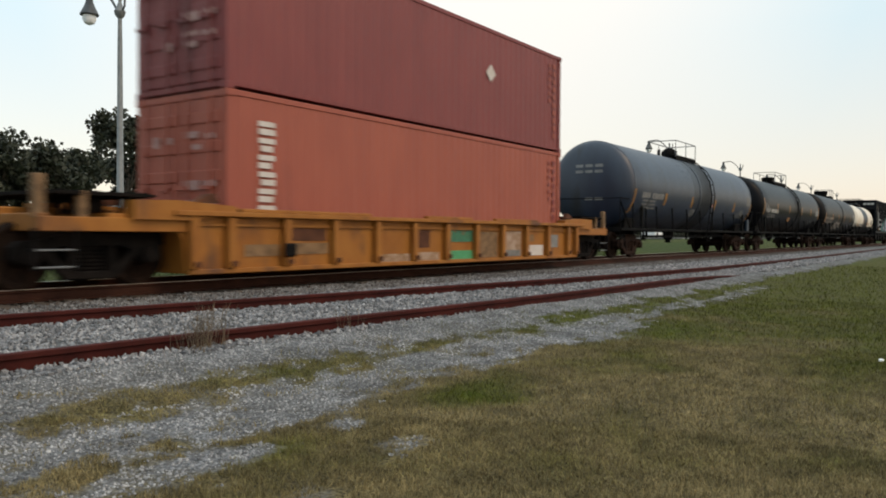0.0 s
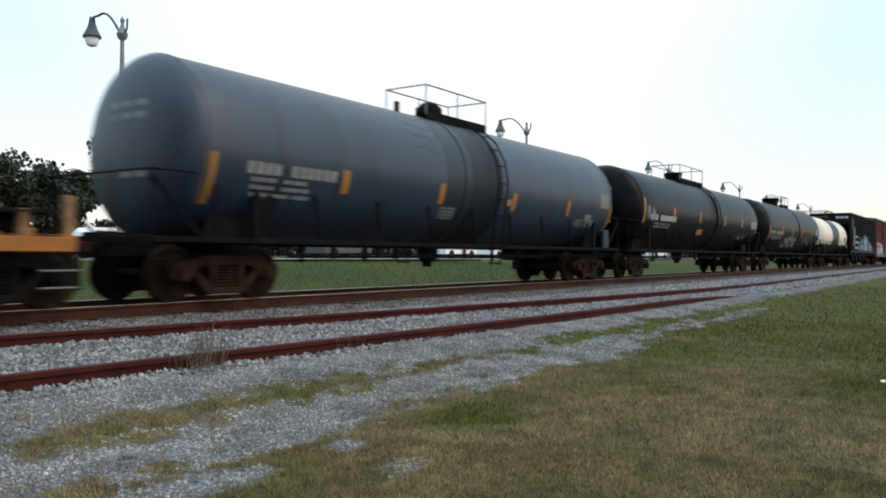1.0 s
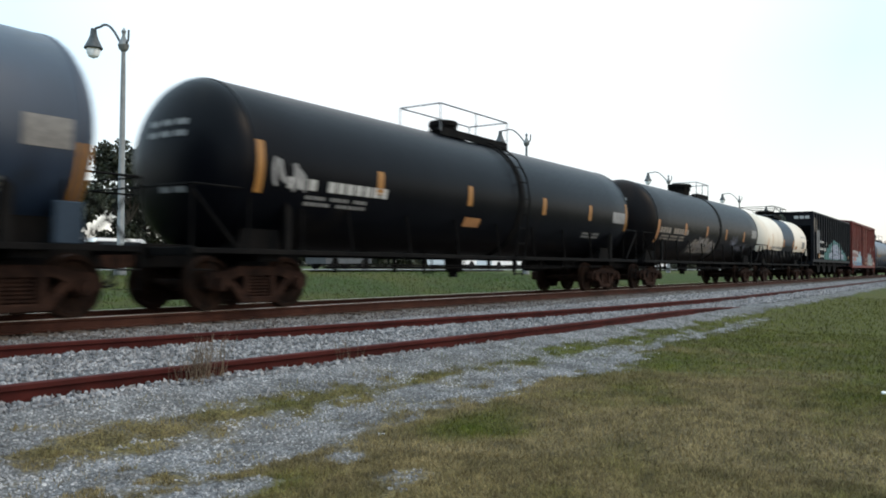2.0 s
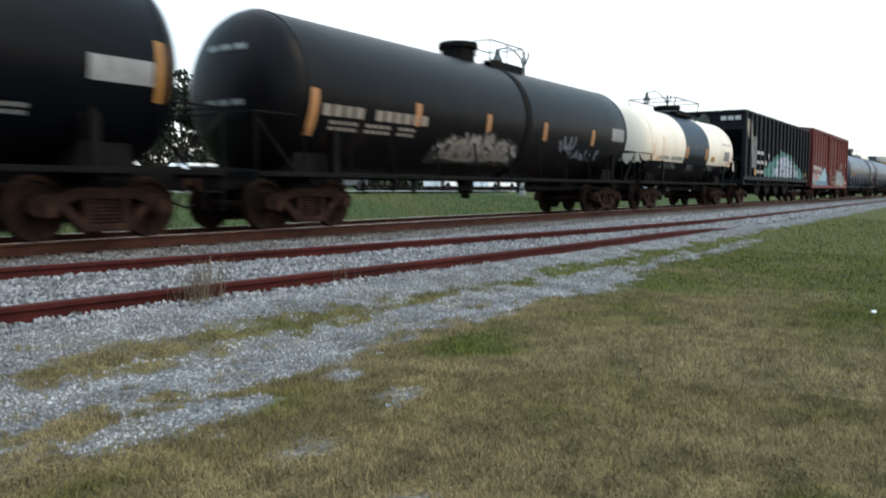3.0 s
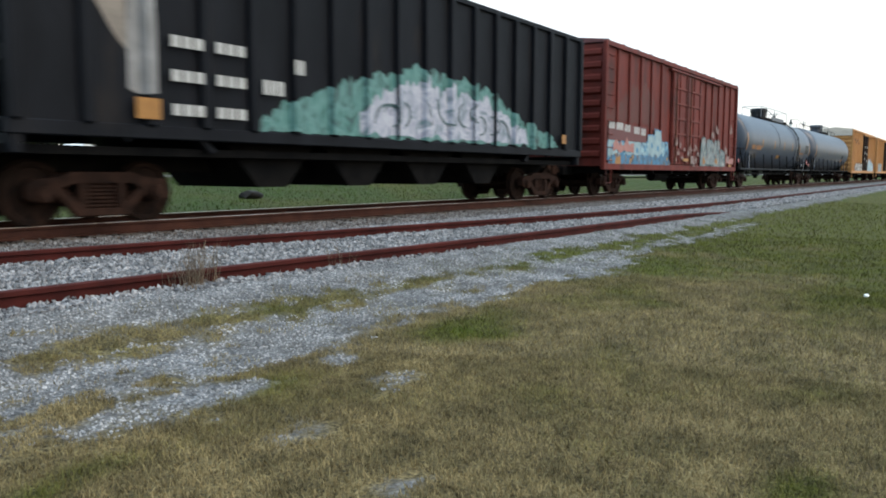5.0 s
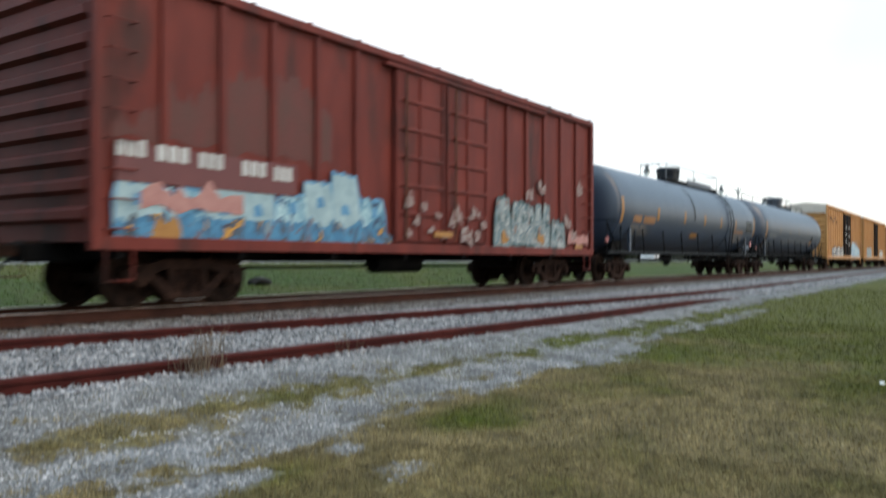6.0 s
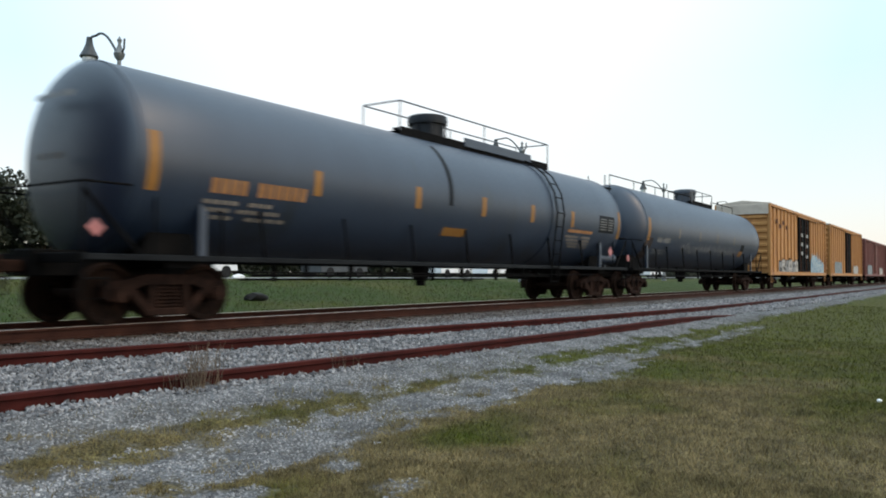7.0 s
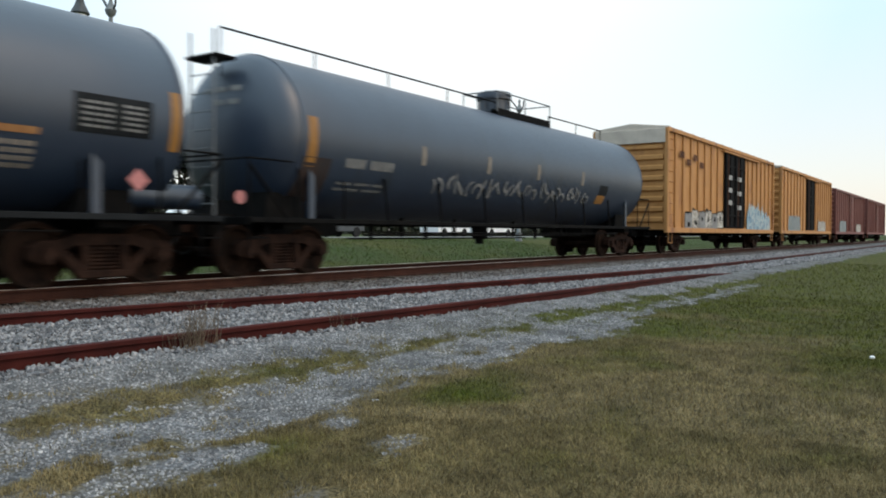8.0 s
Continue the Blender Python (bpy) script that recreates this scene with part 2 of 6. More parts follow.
def island_mat(name, cols, rough=0.9, scale=6.0):
    """Colours picked for each loose piece, with a little grain."""
    m = bpy.data.materials.new(name)
    m.use_nodes = True
    n, l = m.node_tree.nodes, m.node_tree.links
    geo, ramp = n.new("ShaderNodeNewGeometry"), n.new("ShaderNodeValToRGB")
    l.new(geo.outputs["Random Per Island"], ramp.inputs["Fac"])
    el = ramp.color_ramp.elements
    while len(el) < len(cols):
        el.new(0.5)
    for i, c in enumerate(cols):
        el[i].position, el[i].color = i / (len(cols) - 1), (*c, 1)
    noi = n.new("ShaderNodeTexNoise")
    noi.inputs["Scale"].default_value = scale
    tc = n.new("ShaderNodeTexCoord")
    l.new(tc.outputs["Object"], noi.inputs["Vector"])
    mr = n.new("ShaderNodeMapRange")
    mr.inputs["To Min"].default_value, mr.inputs["To Max"].default_value = 0.6, 1.4
    l.new(noi.outputs["Fac"], mr.inputs["Value"])
    mul = n.new("ShaderNodeVectorMath")
    mul.operation = "MULTIPLY"
    l.new(ramp.outputs["Color"], mul.inputs[0])
    l.new(mr.outputs["Result"], mul.inputs[1])
    # wider clean and dusty patches
    wide, spread, dusty = n.new("ShaderNodeTexNoise"), n.new("ShaderNodeMapRange"), n.new("ShaderNodeVectorMath")
    wide.inputs["Scale"].default_value, wide.inputs["Detail"].default_value = 3.5, 5
    l.new(tc.outputs["Object"], wide.inputs["Vector"])
    for k, q in (("From Min", 0.35), ("From Max", 0.65), ("To Min", 0.65), ("To Max", 1.15)):
        spread.inputs[k].default_value = q
    l.new(wide.outputs["Fac"], spread.inputs["Value"])
    dusty.operation = "MULTIPLY"
    l.new(mul.outputs["Vector"], dusty.inputs[0])
    l.new(spread.outputs["Result"], dusty.inputs[1])
    bsdf = n["Principled BSDF"]
    l.new(dusty.outputs["Vector"], bsdf.inputs["Base Color"])
    bsdf.inputs["Roughness"].default_value = rough
    return m


STONE = island_mat("limestone_ballast", [(0.07616, 0.07638, 0.08311), (0.1447, 0.1435, 0.1503), (0.2094, 0.2051, 0.2078), (0.3046, 0.2935, 0.2902), (0.1142, 0.1132, 0.1187)], 0.9, 30)
STONE_FINE = island_mat("fine_limestone_gravel", [(0.09, 0.09, 0.096), (0.15, 0.15, 0.156), (0.22, 0.218, 0.22), (0.36, 0.35, 0.345), (0.125, 0.123, 0.127)], 0.9, 30)
STONE_RUST = island_mat("rust_stained_ballast", [(0.0612, 0.04896, 0.04488), (0.1088, 0.09384, 0.08704), (0.1394, 0.1292, 0.1238), (0.1836, 0.1768, 0.1734)], 0.9, 30)
STONE_DARK_BROWN = island_mat("oily_ballast", [(0.022, 0.016, 0.013), (0.045, 0.033, 0.026), (0.07, 0.054, 0.045), (0.032, 0.024, 0.02)], 0.85, 30)
DRY = island_mat("dry_weed_stems", [(0.104, 0.072, 0.044), (0.152, 0.112, 0.072), (0.08, 0.056, 0.0336)], 0.85, 3)


def graffiti_mat(name, cols, scale=2.0):
    """Several spray colours side by side in soft-edged fields."""
    m = bpy.data.materials.new(name)
    m.use_nodes = True
    n, l = m.node_tree.nodes, m.node_tree.links
    tc, mp = n.new("ShaderNodeTexCoord"), n.new("ShaderNodeMapping")
    mp.inputs["Scale"].default_value = (1.3, 0.2, 0.8)
    mp.inputs["Rotation"].default_value = (0, 0.5, 0)
    l.new(tc.outputs["Object"], mp.inputs["Vector"])
    noi, ramp = n.new("ShaderNodeTexNoise"), n.new("ShaderNodeValToRGB")
    noi.inputs["Scale"].default_value, noi.inputs["Detail"].default_value, noi.inputs["Distortion"].default_value = scale, 2.5, 1.6
    l.new(mp.outputs["Vector"], noi.inputs["Vector"])
    l.new(noi.outputs["Fac"], ramp.inputs["Fac"])
    el = ramp.color_ramp.elements
    while len(el) < len(cols):
        el.new(0.5)
    ramp.color_ramp.interpolation = "LINEAR" if "halo" in name else "CONSTANT"
    for i, c in enumerate(cols):
        el[i].position, el[i].color = 0.28 + 0.44 * i / (len(cols) - 1), (*c, 1)
    bsdf = n["Principled BSDF"]
    l.new(ramp.outputs["Color"], bsdf.inputs["Base Color"])
    bsdf.inputs["Roughness"].default_value = 0.6
    return m


GRAF_HALO = graffiti_mat("teal_graffiti_halo", [(0.013, 0.039, 0.039), (0.039, 0.13, 0.117), (0.0845, 0.195, 0.182), (0.0325, 0.0975, 0.091), (0.013, 0.0195, 0.0195)], 2.0)
GRAF_LILAC = graffiti_mat("lilac_halo_graffiti", [(0.07, 0.13, 0.135), (0.17, 0.2, 0.24), (0.28, 0.29, 0.35), (0.36, 0.37, 0.42), (0.2, 0.21, 0.27), (0.08, 0.15, 0.15)], 2.4)
GRAF_BLUE = graffiti_mat("blue_graffiti", [(0.015, 0.045, 0.09), (0.06, 0.165, 0.24), (0.18, 0.3, 0.345), (0.27, 0.39, 0.42), (0.03, 0.075, 0.135), (0.195, 0.315, 0.36), (0.2625, 0.15, 0.135)], 1.8)
GRAF_LOW = graffiti_mat("blue_and_orange_graffiti", [(0.375, 0.18, 0.0225), (0.0375, 0.045, 0.06), (0.0225, 0.1125, 0.21), (0.0375, 0.15, 0.255), (0.09, 0.06, 0.075), (0.15, 0.24, 0.27)], 2.0)
GRAF_GREY = graffiti_mat("grey_green_graffiti", [(0.03, 0.07, 0.085), (0.16, 0.17, 0.165), (0.07, 0.12, 0.14), (0.26, 0.27, 0.26), (0.04, 0.085, 0.11), (0.16, 0.07, 0.045), (0.2, 0.2, 0.17)], 3.2)
GRAF_TAN = graffiti_mat("tan_graffiti", [(0.016, 0.014, 0.014), (0.09, 0.075, 0.062), (0.2, 0.175, 0.15), (0.03, 0.026, 0.024), (0.15, 0.125, 0.105), (0.02, 0.018, 0.018)], 2.6)
GRAF_CHALK = graffiti_mat("thin_chalk_on_red_graffiti", [(0.09, 0.016, 0.011), (0.13, 0.07, 0.06), (0.22, 0.19, 0.18), (0.1, 0.025, 0.018), (0.14, 0.09, 0.08), (0.09, 0.016, 0.011)], 6.0)
GRAF_GREEN = graffiti_mat("green_graffiti_on_orange", [(0.16, 0.065, 0.012), (0.015, 0.10, 0.05), (0.025, 0.15, 0.08), (0.01, 0.06, 0.035), (0.05, 0.20, 0.12), (0.2, 0.085, 0.02)], 4.0)
GRAF_WHITE = graffiti_mat("white_and_black_graffiti", [(0.0225, 0.0225, 0.0225), (0.3375, 0.3, 0.2475), (0.45, 0.4275, 0.39), (0.03, 0.03, 0.03), (0.375, 0.345, 0.3), (0.3, 0.225, 0.12)], 2.5)
GRAF_SKY = graffiti_mat("sky_blue_graffiti", [(0.0225, 0.06, 0.12), (0.15, 0.27, 0.345), (0.3375, 0.375, 0.375), (0.075, 0.165, 0.255), (0.315, 0.27, 0.1875)], 2.5)


def plant_mat(name, dull, fresh, straw, soil=None):
    """Turf colours that follow the lush layer and wide patches; each blade differs a little."""
    m = bpy.data.materials.new(name)
    m.use_nodes = True
    n, l = m.node_tree.nodes, m.node_tree.links
    bsdf = n["Principled BSDF"]
    tc = n.new("ShaderNodeTexCoord")

    def noi(scale, detail=4):
        x = n.new("ShaderNodeTexNoise")
        x.inputs["Scale"].default_value, x.inputs["Detail"].default_value = scale, detail
        l.new(tc.outputs["Object"], x.inputs["Vector"])
        return x.outputs["Fac"]

    def calc(op, a, b, c=None):
        x = n.new("ShaderNodeMath")
        x.operation = op
        for s, v in zip(x.inputs, (a, b, c)):
            if v is None:
                continue
            if isinstance(v, (int, float)):
                s.default_value = v
            else:
                l.new(v, s)
        return x.outputs[0]

    def ranged(v, a, b, c=0.0, d=1.0):
        x = n.new("ShaderNodeMapRange")
        for k, q in (("From Min", a), ("From Max", b), ("To Min", c), ("To Max", d)):
            x.inputs[k].default_value = q
        l.new(v, x.inputs["Value"])
        return x.outputs["Result"]

    def blend(f, a, b, mode="MIX"):
        x = n.new("ShaderNodeMix")
        x.data_type, x.blend_type = "RGBA", mode
        for k, q in (("Factor", f), ("A", a), ("B", b)):
            if isinstance(q, tuple):
                x.inputs[k].default_value = (*q, 1)
            elif isinstance(q, float):
                x.inputs[k].default_value = q
            else:
                l.new(q, x.inputs[k])
        return x.outputs["Result"]

    lush = n.new("ShaderNodeAttribute")
    lush.attribute_name = "lush"
    geo = n.new("ShaderNodeNewGeometry")
    each = geo.outputs["Random Per Island"] if soil is None else noi(38, 3)
    patch = calc("MULTIPLY_ADD", noi(1.3), 0.55, calc("MULTIPLY_ADD", each, 0.45, -0.2))
    green = ranged(calc("ADD", lush.outputs["Fac"], patch), 0.25, 0.95)
    col = blend(green, straw, fresh)
    col = blend(ranged(calc("ADD", lush.outputs["Fac"], patch), 1.35, 1.9), col, (0.031, 0.06, 0.007))
    col = blend(ranged(noi(3.2), 0.4, 0.65), col, blend(0.5, col, dull))
    light = ranged(calc("MULTIPLY_ADD", each, 0.8, noi(9.0)), 0.4, 1.3, 0.35, 1.6)
    col = blend(1.0, col, light, "MULTIPLY")
    return m, n, l, bsdf, tc, noi, ranged, blend, calc, col


BLADE, _n, _l, _b, *_rest, _c = plant_mat("mown_grass_blades", (0.052, 0.046, 0.022), (0.068, 0.076, 0.011), (0.2, 0.156, 0.076))
_l.new(_c, _b.inputs["Base Color"])
_b.inputs["Roughness"].default_value = 0.8
_b.inputs["Specular IOR Level"].default_value = 0.12


def ground_mat():
    """Turf over soil, and gravel where the cover layer says so."""
    m, n, l, bsdf, tc, noi, ranged, blend, calc, turf = plant_mat("turf_and_gravel", (0.052, 0.043, 0.019), (0.066, 0.072, 0.01), (0.14, 0.108, 0.052), True)
    turf = blend(1.0, turf, ranged(noi(62, 4), 0.36, 0.64, 0.22, 1.25), "MULTIPLY")
    vor = n.new("ShaderNodeTexVoronoi")
    vor.inputs["Scale"].default_value = 52
    l.new(tc.outputs["Object"], vor.inputs["Vector"])
    tone = n.new("ShaderNodeSeparateColor")
    l.new(vor.outputs["Color"], tone.inputs["Color"])
    grav = blend(tone.outputs["Red"], (0.095, 0.097, 0.105), (0.27, 0.272, 0.282))
    grav = blend(1.0, grav, ranged(vor.outputs["Distance"], 0.2, 0.8, 1.0, 0.45), "MULTIPLY")
    grav = blend(ranged(noi(1.1), 0.45, 0.75, 0.0, 0.5), grav, (0.088, 0.08, 0.067))
    grav = blend(1.0, grav, ranged(noi(3.5, 5), 0.35, 0.65, 0.6, 1.1), "MULTIPLY")
    # darker brown bed of the main track
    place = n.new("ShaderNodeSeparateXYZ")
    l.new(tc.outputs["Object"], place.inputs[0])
    bed_band = calc("MULTIPLY", ranged(place.outputs["Y"], 9.7, 10.6), ranged(place.outputs["Y"], 13.6, 12.8))
    grav = blend(calc("MULTIPLY", bed_band, 0.85), grav, (0.03, 0.021, 0.016))
    att = n.new("ShaderNodeAttribute")
    att.attribute_name = "cover"
    flecks = calc("MULTIPLY_ADD", noi(5.5, 6), 1.1, calc("MULTIPLY", noi(30, 3), 0.5))
    cut = ranged(calc("ADD", flecks, att.outputs["Fac"]), 1.1, 1.6, 0.0, 0.95)
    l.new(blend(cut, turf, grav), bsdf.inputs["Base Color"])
    bsdf.inputs["Roughness"].default_value = 0.95
    bsdf.inputs["Specular IOR Level"].default_value = 0.15
    bp = n.new("ShaderNodeBump")
    bp.inputs["Strength"].default_value, bp.inputs["Distance"].default_value = 0.9, 0.03
    l.new(noi(45, 4), bp.inputs["Height"])
    l.new(bp.outputs["Normal"], bsdf.inputs["Normal"])
    return m


GROUND = ground_mat()


# ---- mesh helpers ----
def mesh_of(bm, name, material, smooth=None):
    me = bpy.data.meshes.new(name)
    bmesh.ops.recalc_face_normals(bm, faces=bm.faces)
    if smooth:
        for f in bm.faces:
            f.smooth = True
        for e in bm.edges:
            if len(e.link_faces) == 2 and e.calc_face_angle(0) > radians(smooth):
                e.smooth = False
    bm.to_mesh(me)
    bm.free()
    me.materials.append(material)
    return me


def islands(bm, gap):
    """Group the loose shells of a bmesh by the nearness of their boxes."""
    left, shells = set(bm.verts), []
    while left:
        todo, got = [left.pop()], []
        while todo:
            v = todo.pop()
            got.append(v)
            for e in v.link_edges:
                o = e.other_vert(v)
                if o in left:
                    left.discard(o)
                    todo.append(o)
        c = np.array([v.co for v in got])
        shells.append((c.min(0) - gap / 2, c.max(0) + gap / 2, got))
    groups = []
    for lo, hi, got in shells:
        boxes, verts, rest = [(lo, hi)], list(got), []
        for g in groups:
            if any((lo <= b).all() and (a <= hi).all() for a, b in g[0]):
                boxes, verts = boxes + g[0], verts + g[1]
            else:
                rest.append(g)
        groups = rest + [(boxes, verts)]
    return [g[1] for g in groups]


def part(name, bm, material, parent=None, label="", smooth=35, m=None, gap=0.02):
    """Link a bmesh, or a mesh that is there already, under a thing or part; loose pieces become objects of their own."""
    if not isinstance(bm, bpy.types.Mesh) and len(bm.verts) < 9000:
        groups = islands(bm, gap)
        if 1 < len(groups) < 60:
            ob = None
            for verts in groups:
                index = {v: i for i, v in enumerate(verts)}
                piece = bmesh.new()
                made = [piece.verts.new(v.co) for v in verts]
                for f in {f for v in verts for f in v.link_faces}:
                    piece.faces.new([made[index[v]] for v in f.verts])
                ob = part(name, mesh_of(piece, name, material, smooth), None, parent, label, smooth, m)
            bm.free()
            return ob
    me = bm if isinstance(bm, bpy.types.Mesh) else mesh_of(bm, name, material, smooth)
    ob = new(name, me)
    ob.parent = parent
    if "lettering" in name or "marking" in name or name == "data_panel":
        ob["kind"] = "stuff"
    if m:
        ob.matrix_basis = m
    return tagged(ob, label)


def box(bm, x0, x1, y0, y1, z0, z1, bevel=0.0):
    vs = [bm.verts.new(c) for c in itertools.product((x0, x1), (y0, y1), (z0, z1))]
    fs = [bm.faces.new([vs[i] for i in q]) for q in ((0, 1, 3, 2), (4, 6, 7, 5), (0, 4, 5, 1), (2, 3, 7, 6), (0, 2, 6, 4), (1, 5, 7, 3))]
    if bevel:
        bmesh.ops.bevel(bm, geom=list({e for f in fs for e in f.edges}), offset=bevel, segments=1, affect="EDGES")
    return bm


def rod(bm, a, b, r, seg=8, r2=None):
    a, b = Vector(a), Vector(b)
    turn = (b - a).to_track_quat("Z", "Y").to_matrix().to_4x4()
    bmesh.ops.create_cone(bm, cap_ends=True, segments=seg, radius1=r, radius2=r if r2 is None else r2, depth=(b - a).length, matrix=Matrix.Translation((a + b) / 2) @ turn)
    return bm


def pipe(bm, pts, r, seg=6):
    pts = [Vector(p) for p in pts]
    rings = []
    for i, p in enumerate(pts):
        d = (pts[min(i + 1, len(pts) - 1)] - pts[max(i - 1, 0)]).normalized()
        q = d.to_track_quat("Z", "Y").to_matrix() if i == 0 else q_last
        side = q.col[0] - d * q.col[0].dot(d)
        side = side.normalized() if side.length > 1e-4 else d.orthogonal().normalized()
        up = d.cross(side)
        q_last = Matrix((side, up, d)).transposed()
        rings.append([bm.verts.new(p + (side * math.cos(6.2832 * k / seg) + up * math.sin(6.2832 * k / seg)) * r) for k in range(seg)])
    for a, b in zip(rings, rings[1:]):
        for k in range(seg):
            bm.faces.new((a[k], a[(k + 1) % seg], b[(k + 1) % seg], b[k]))
    bm.faces.new(rings[0][::-1])
    bm.faces.new(rings[-1])
    return bm


def lathe(bm, profile, axis="x", seg=48, centre=(0, 0, 0)):
    """Turn (along, radius) pairs about an axis."""
    rings = []
    for u, r in profile:
        ring = []
        if r < 1e-5:
            p = {"x": (u, 0, 0), "y": (0, u, 0), "z": (0, 0, u)}[axis]
            ring = [bm.verts.new(Vector(p) + Vector(centre))]
        else:
            for i in range(seg):
                c, s = r * math.cos(2 * math.pi * i / seg), r * math.sin(2 * math.pi * i / seg)
                p = {"x": (u, c, s), "y": (c, u, s), "z": (c, s, u)}[axis]
                ring.append(bm.verts.new(Vector(p) + Vector(centre)))
        rings.append(ring)
    for a, b in zip(rings, rings[1:]):
        for i in range(seg):
            j = (i + 1) % seg
            if len(a) == 1:
                bm.faces.new((a[0], b[j], b[i]))
            elif len(b) == 1:
                bm.faces.new((a[i], a[j], b[0]))
            else:
                bm.faces.new((a[i], a[j], b[j], b[i]))
    return bm


def extrude_y(bm, outline, y0, y1):
    """A plate with an (x, z) outline, from y0 to y1."""
    a = [bm.verts.new((x, y0, z)) for x, z in outline]
    b = [bm.verts.new((x, y1, z)) for x, z in outline]
    bm.faces.new(a)
    bm.faces.new(b[::-1])
    for i in range(len(a)):
        j = (i + 1) % len(a)
        bm.faces.new((a[i], b[i], b[j], a[j]))
    return bm


def bm_new():
    return bmesh.new()


# ---- the large structure: ground, tracks ----
def near_rail(x):
    """y of the siding's nearer rail."""
    return float(np.interp(x, [-30, 0, 2.4, 5, 8.5, 11.5, 18, 30], [5.4, 4.97, 4.9, 4.74, 4.52, 4.46, 4.46, 4.5]))


def far_rail(x):
    """y of the siding's farther rail, which draws towards the nearer one."""
    return float(np.interp(x, [-30, 0, 3.5, 7, 11.7, 14.5, 21, 35, 70, 300], [11.0, 7.72, 7.22, 6.78, 6.12, 5.82, 5.42, 5.5, 5.9, 8]))


def level(y):
    """Height of the ground across the tracks."""
    return float(np.interp(y, [-8, 2.6, 3.6, 4.4, 7.6, 8.8, 9.9, 13.2, 14.2, 16, 24, 28], [-0.3, -0.25, -0.2, -0.06, -0.07, -0.2, -0.2, -0.2, -0.4, -0.4, 0.32, 0.5]))


def bumpy(x, y, k, seed=0.0):
    return noise.noise(Vector((x * k + seed, y * k - seed, seed)))


def cover(x, y):
    """1 where gravel lies, 0 under turf."""
    if y > 16 or y < 1.5:
        return 0.0
    if y > 4.6:
        return 1.0 if y < 14.2 else max(0.0, 1 - (y - 14.2) / 0.8)
    n = 0.25 * bumpy(x * 0.4, y, 1.3, 3) + 0.45 * bumpy(x * 0.45, y, 3.4, 7) + 0.55 * bumpy(x * 0.55, y, 7.5, 11)
    # two wheel ruts of gravel with a broken grass ridge between them
    edge = float(np.interp(x, [0, 1.5, 1.9, 2.5, 3.3, 3.8, 4.7, 5.5, 6.3, 7.1, 8.1, 9, 11, 13, 17, 22, 40], [2.9, 2.95, 3.2, 3.12, 3.0, 3.18, 3.22, 3.1, 3.18, 2.98, 3.05, 3.3, 3.38, 3.35, 3.5, 3.75, 4.1]))
    ridge = 3.9 + 0.06 * bumpy(x, 0, 0.7, 41)
    strong = min(1.0, max(0.15, 0.7 + 0.75 * bumpy(x, 0, 1.3, 43)))
    outer = float(np.interp(x, [0, 1.5, 3, 8, 9.5, 14, 18, 24], [0.7, 0.74, 0.84, 0.92, 0.72, 0.62, 0.42, 0.2])) if y < ridge else 1.0
    g = outer - 0.85 * strong * math.exp(-((y - ridge) / 0.2) ** 2)
    g *= min(1, max(0, (y - edge + 0.16) / 0.32))
    g += 0.75 * n * min(1, max(0.25, (4.9 - y) / 0.7)) * min(1, max(0, (y - edge + 0.5) / 0.5))
    # worn bare spots in the turf
    for px, py, r in ((2.3, 2.81, 0.16), (2.06, 2.96, 0.16), (1.73, 2.82, 0.17), (2.21, 2.19, 0.14), (3.04, 2.35, 0.15), (3.15, 2.82, 0.14), (2.52, 2.85, 0.12), (2.0, 1.5, 0.12)):
        g += 0.62 * math.exp(-(((x - px) / (1.5 * r)) ** 2 + ((y - py) / r) ** 2))
    return min(1, max(0, g))


def lush(x, y):
    """How green the turf is: fresh across the tracks and farther on, straw-coloured near by, with a few green patches."""
    if y > 12:
        return 1.45 + 0.35 * bumpy(x, y, 0.12, 2) + 0.75 * bumpy(x * 0.35, y, 0.8, 4)
    g = float(np.interp(math.hypot(x, y), [2, 5, 7, 10, 15, 30], [-0.22, -0.14, 0.1, 0.55, 0.78, 0.85])) + 0.4 * bumpy(x, y, 0.9, 21) + 0.35 * bumpy(x, y, 2.7, 23)
    g += 0.35 * min(1, max(0, (x - 4.8) / 1.5)) * min(1, max(0, 1.6 - y))
    g += 0.25 * math.exp(-((y - 3.9) / 0.25) ** 2)
    for px, py, r in ((4.35, 2.85, 0.4), (4.25, 2.75, 0.3), (4.35, 2.5, 0.32), (2.7, 2.75, 0.3), (2.78, 0.44, 0.2), (1.5, 2.5, 0.16), (1.25, 2.4, 0.14), (8.6, 2.8, 0.6)):
        g += 0.7 * math.exp(-(((x - px) / (r * 1.3)) ** 2 + ((y - py) / (r * 0.6)) ** 2))
    return g


def sheet(name, xs, ys, material, mask=None, height=None):
    bm = bm_new()
    grid = [[bm.verts.new((x, y, height(x, y))) for y in ys] for x in xs]
    for i in range(len(xs) - 1):
        for j in range(len(ys) - 1):
            bm.faces.new((grid[i][j], grid[i + 1][j], grid[i + 1][j + 1], grid[i][j + 1]))
    me = mesh_of(bm, name, material, None)
    for p in me.polygons:
        p.use_smooth = True
    if mask:
        att = me.attributes.new("cover", "FLOAT", "POINT")
        att.data.foreach_set("value", [mask(v.co.x, v.co.y) for v in me.vertices])
        att = me.attributes.new("lush", "FLOAT", "POINT")
        att.data.foreach_set("value", [lush(v.co.x, v.co.y) for v in me.vertices])
    return new(name, me)


def ground_height(x, y):
    near = 1.0 if -5 < x < 60 and y < 16 else 0.3
    return level(y) + near * (0.02 * bumpy(x, y, 0.9, 5) + 0.012 * bumpy(x, y, 3.1, 9))


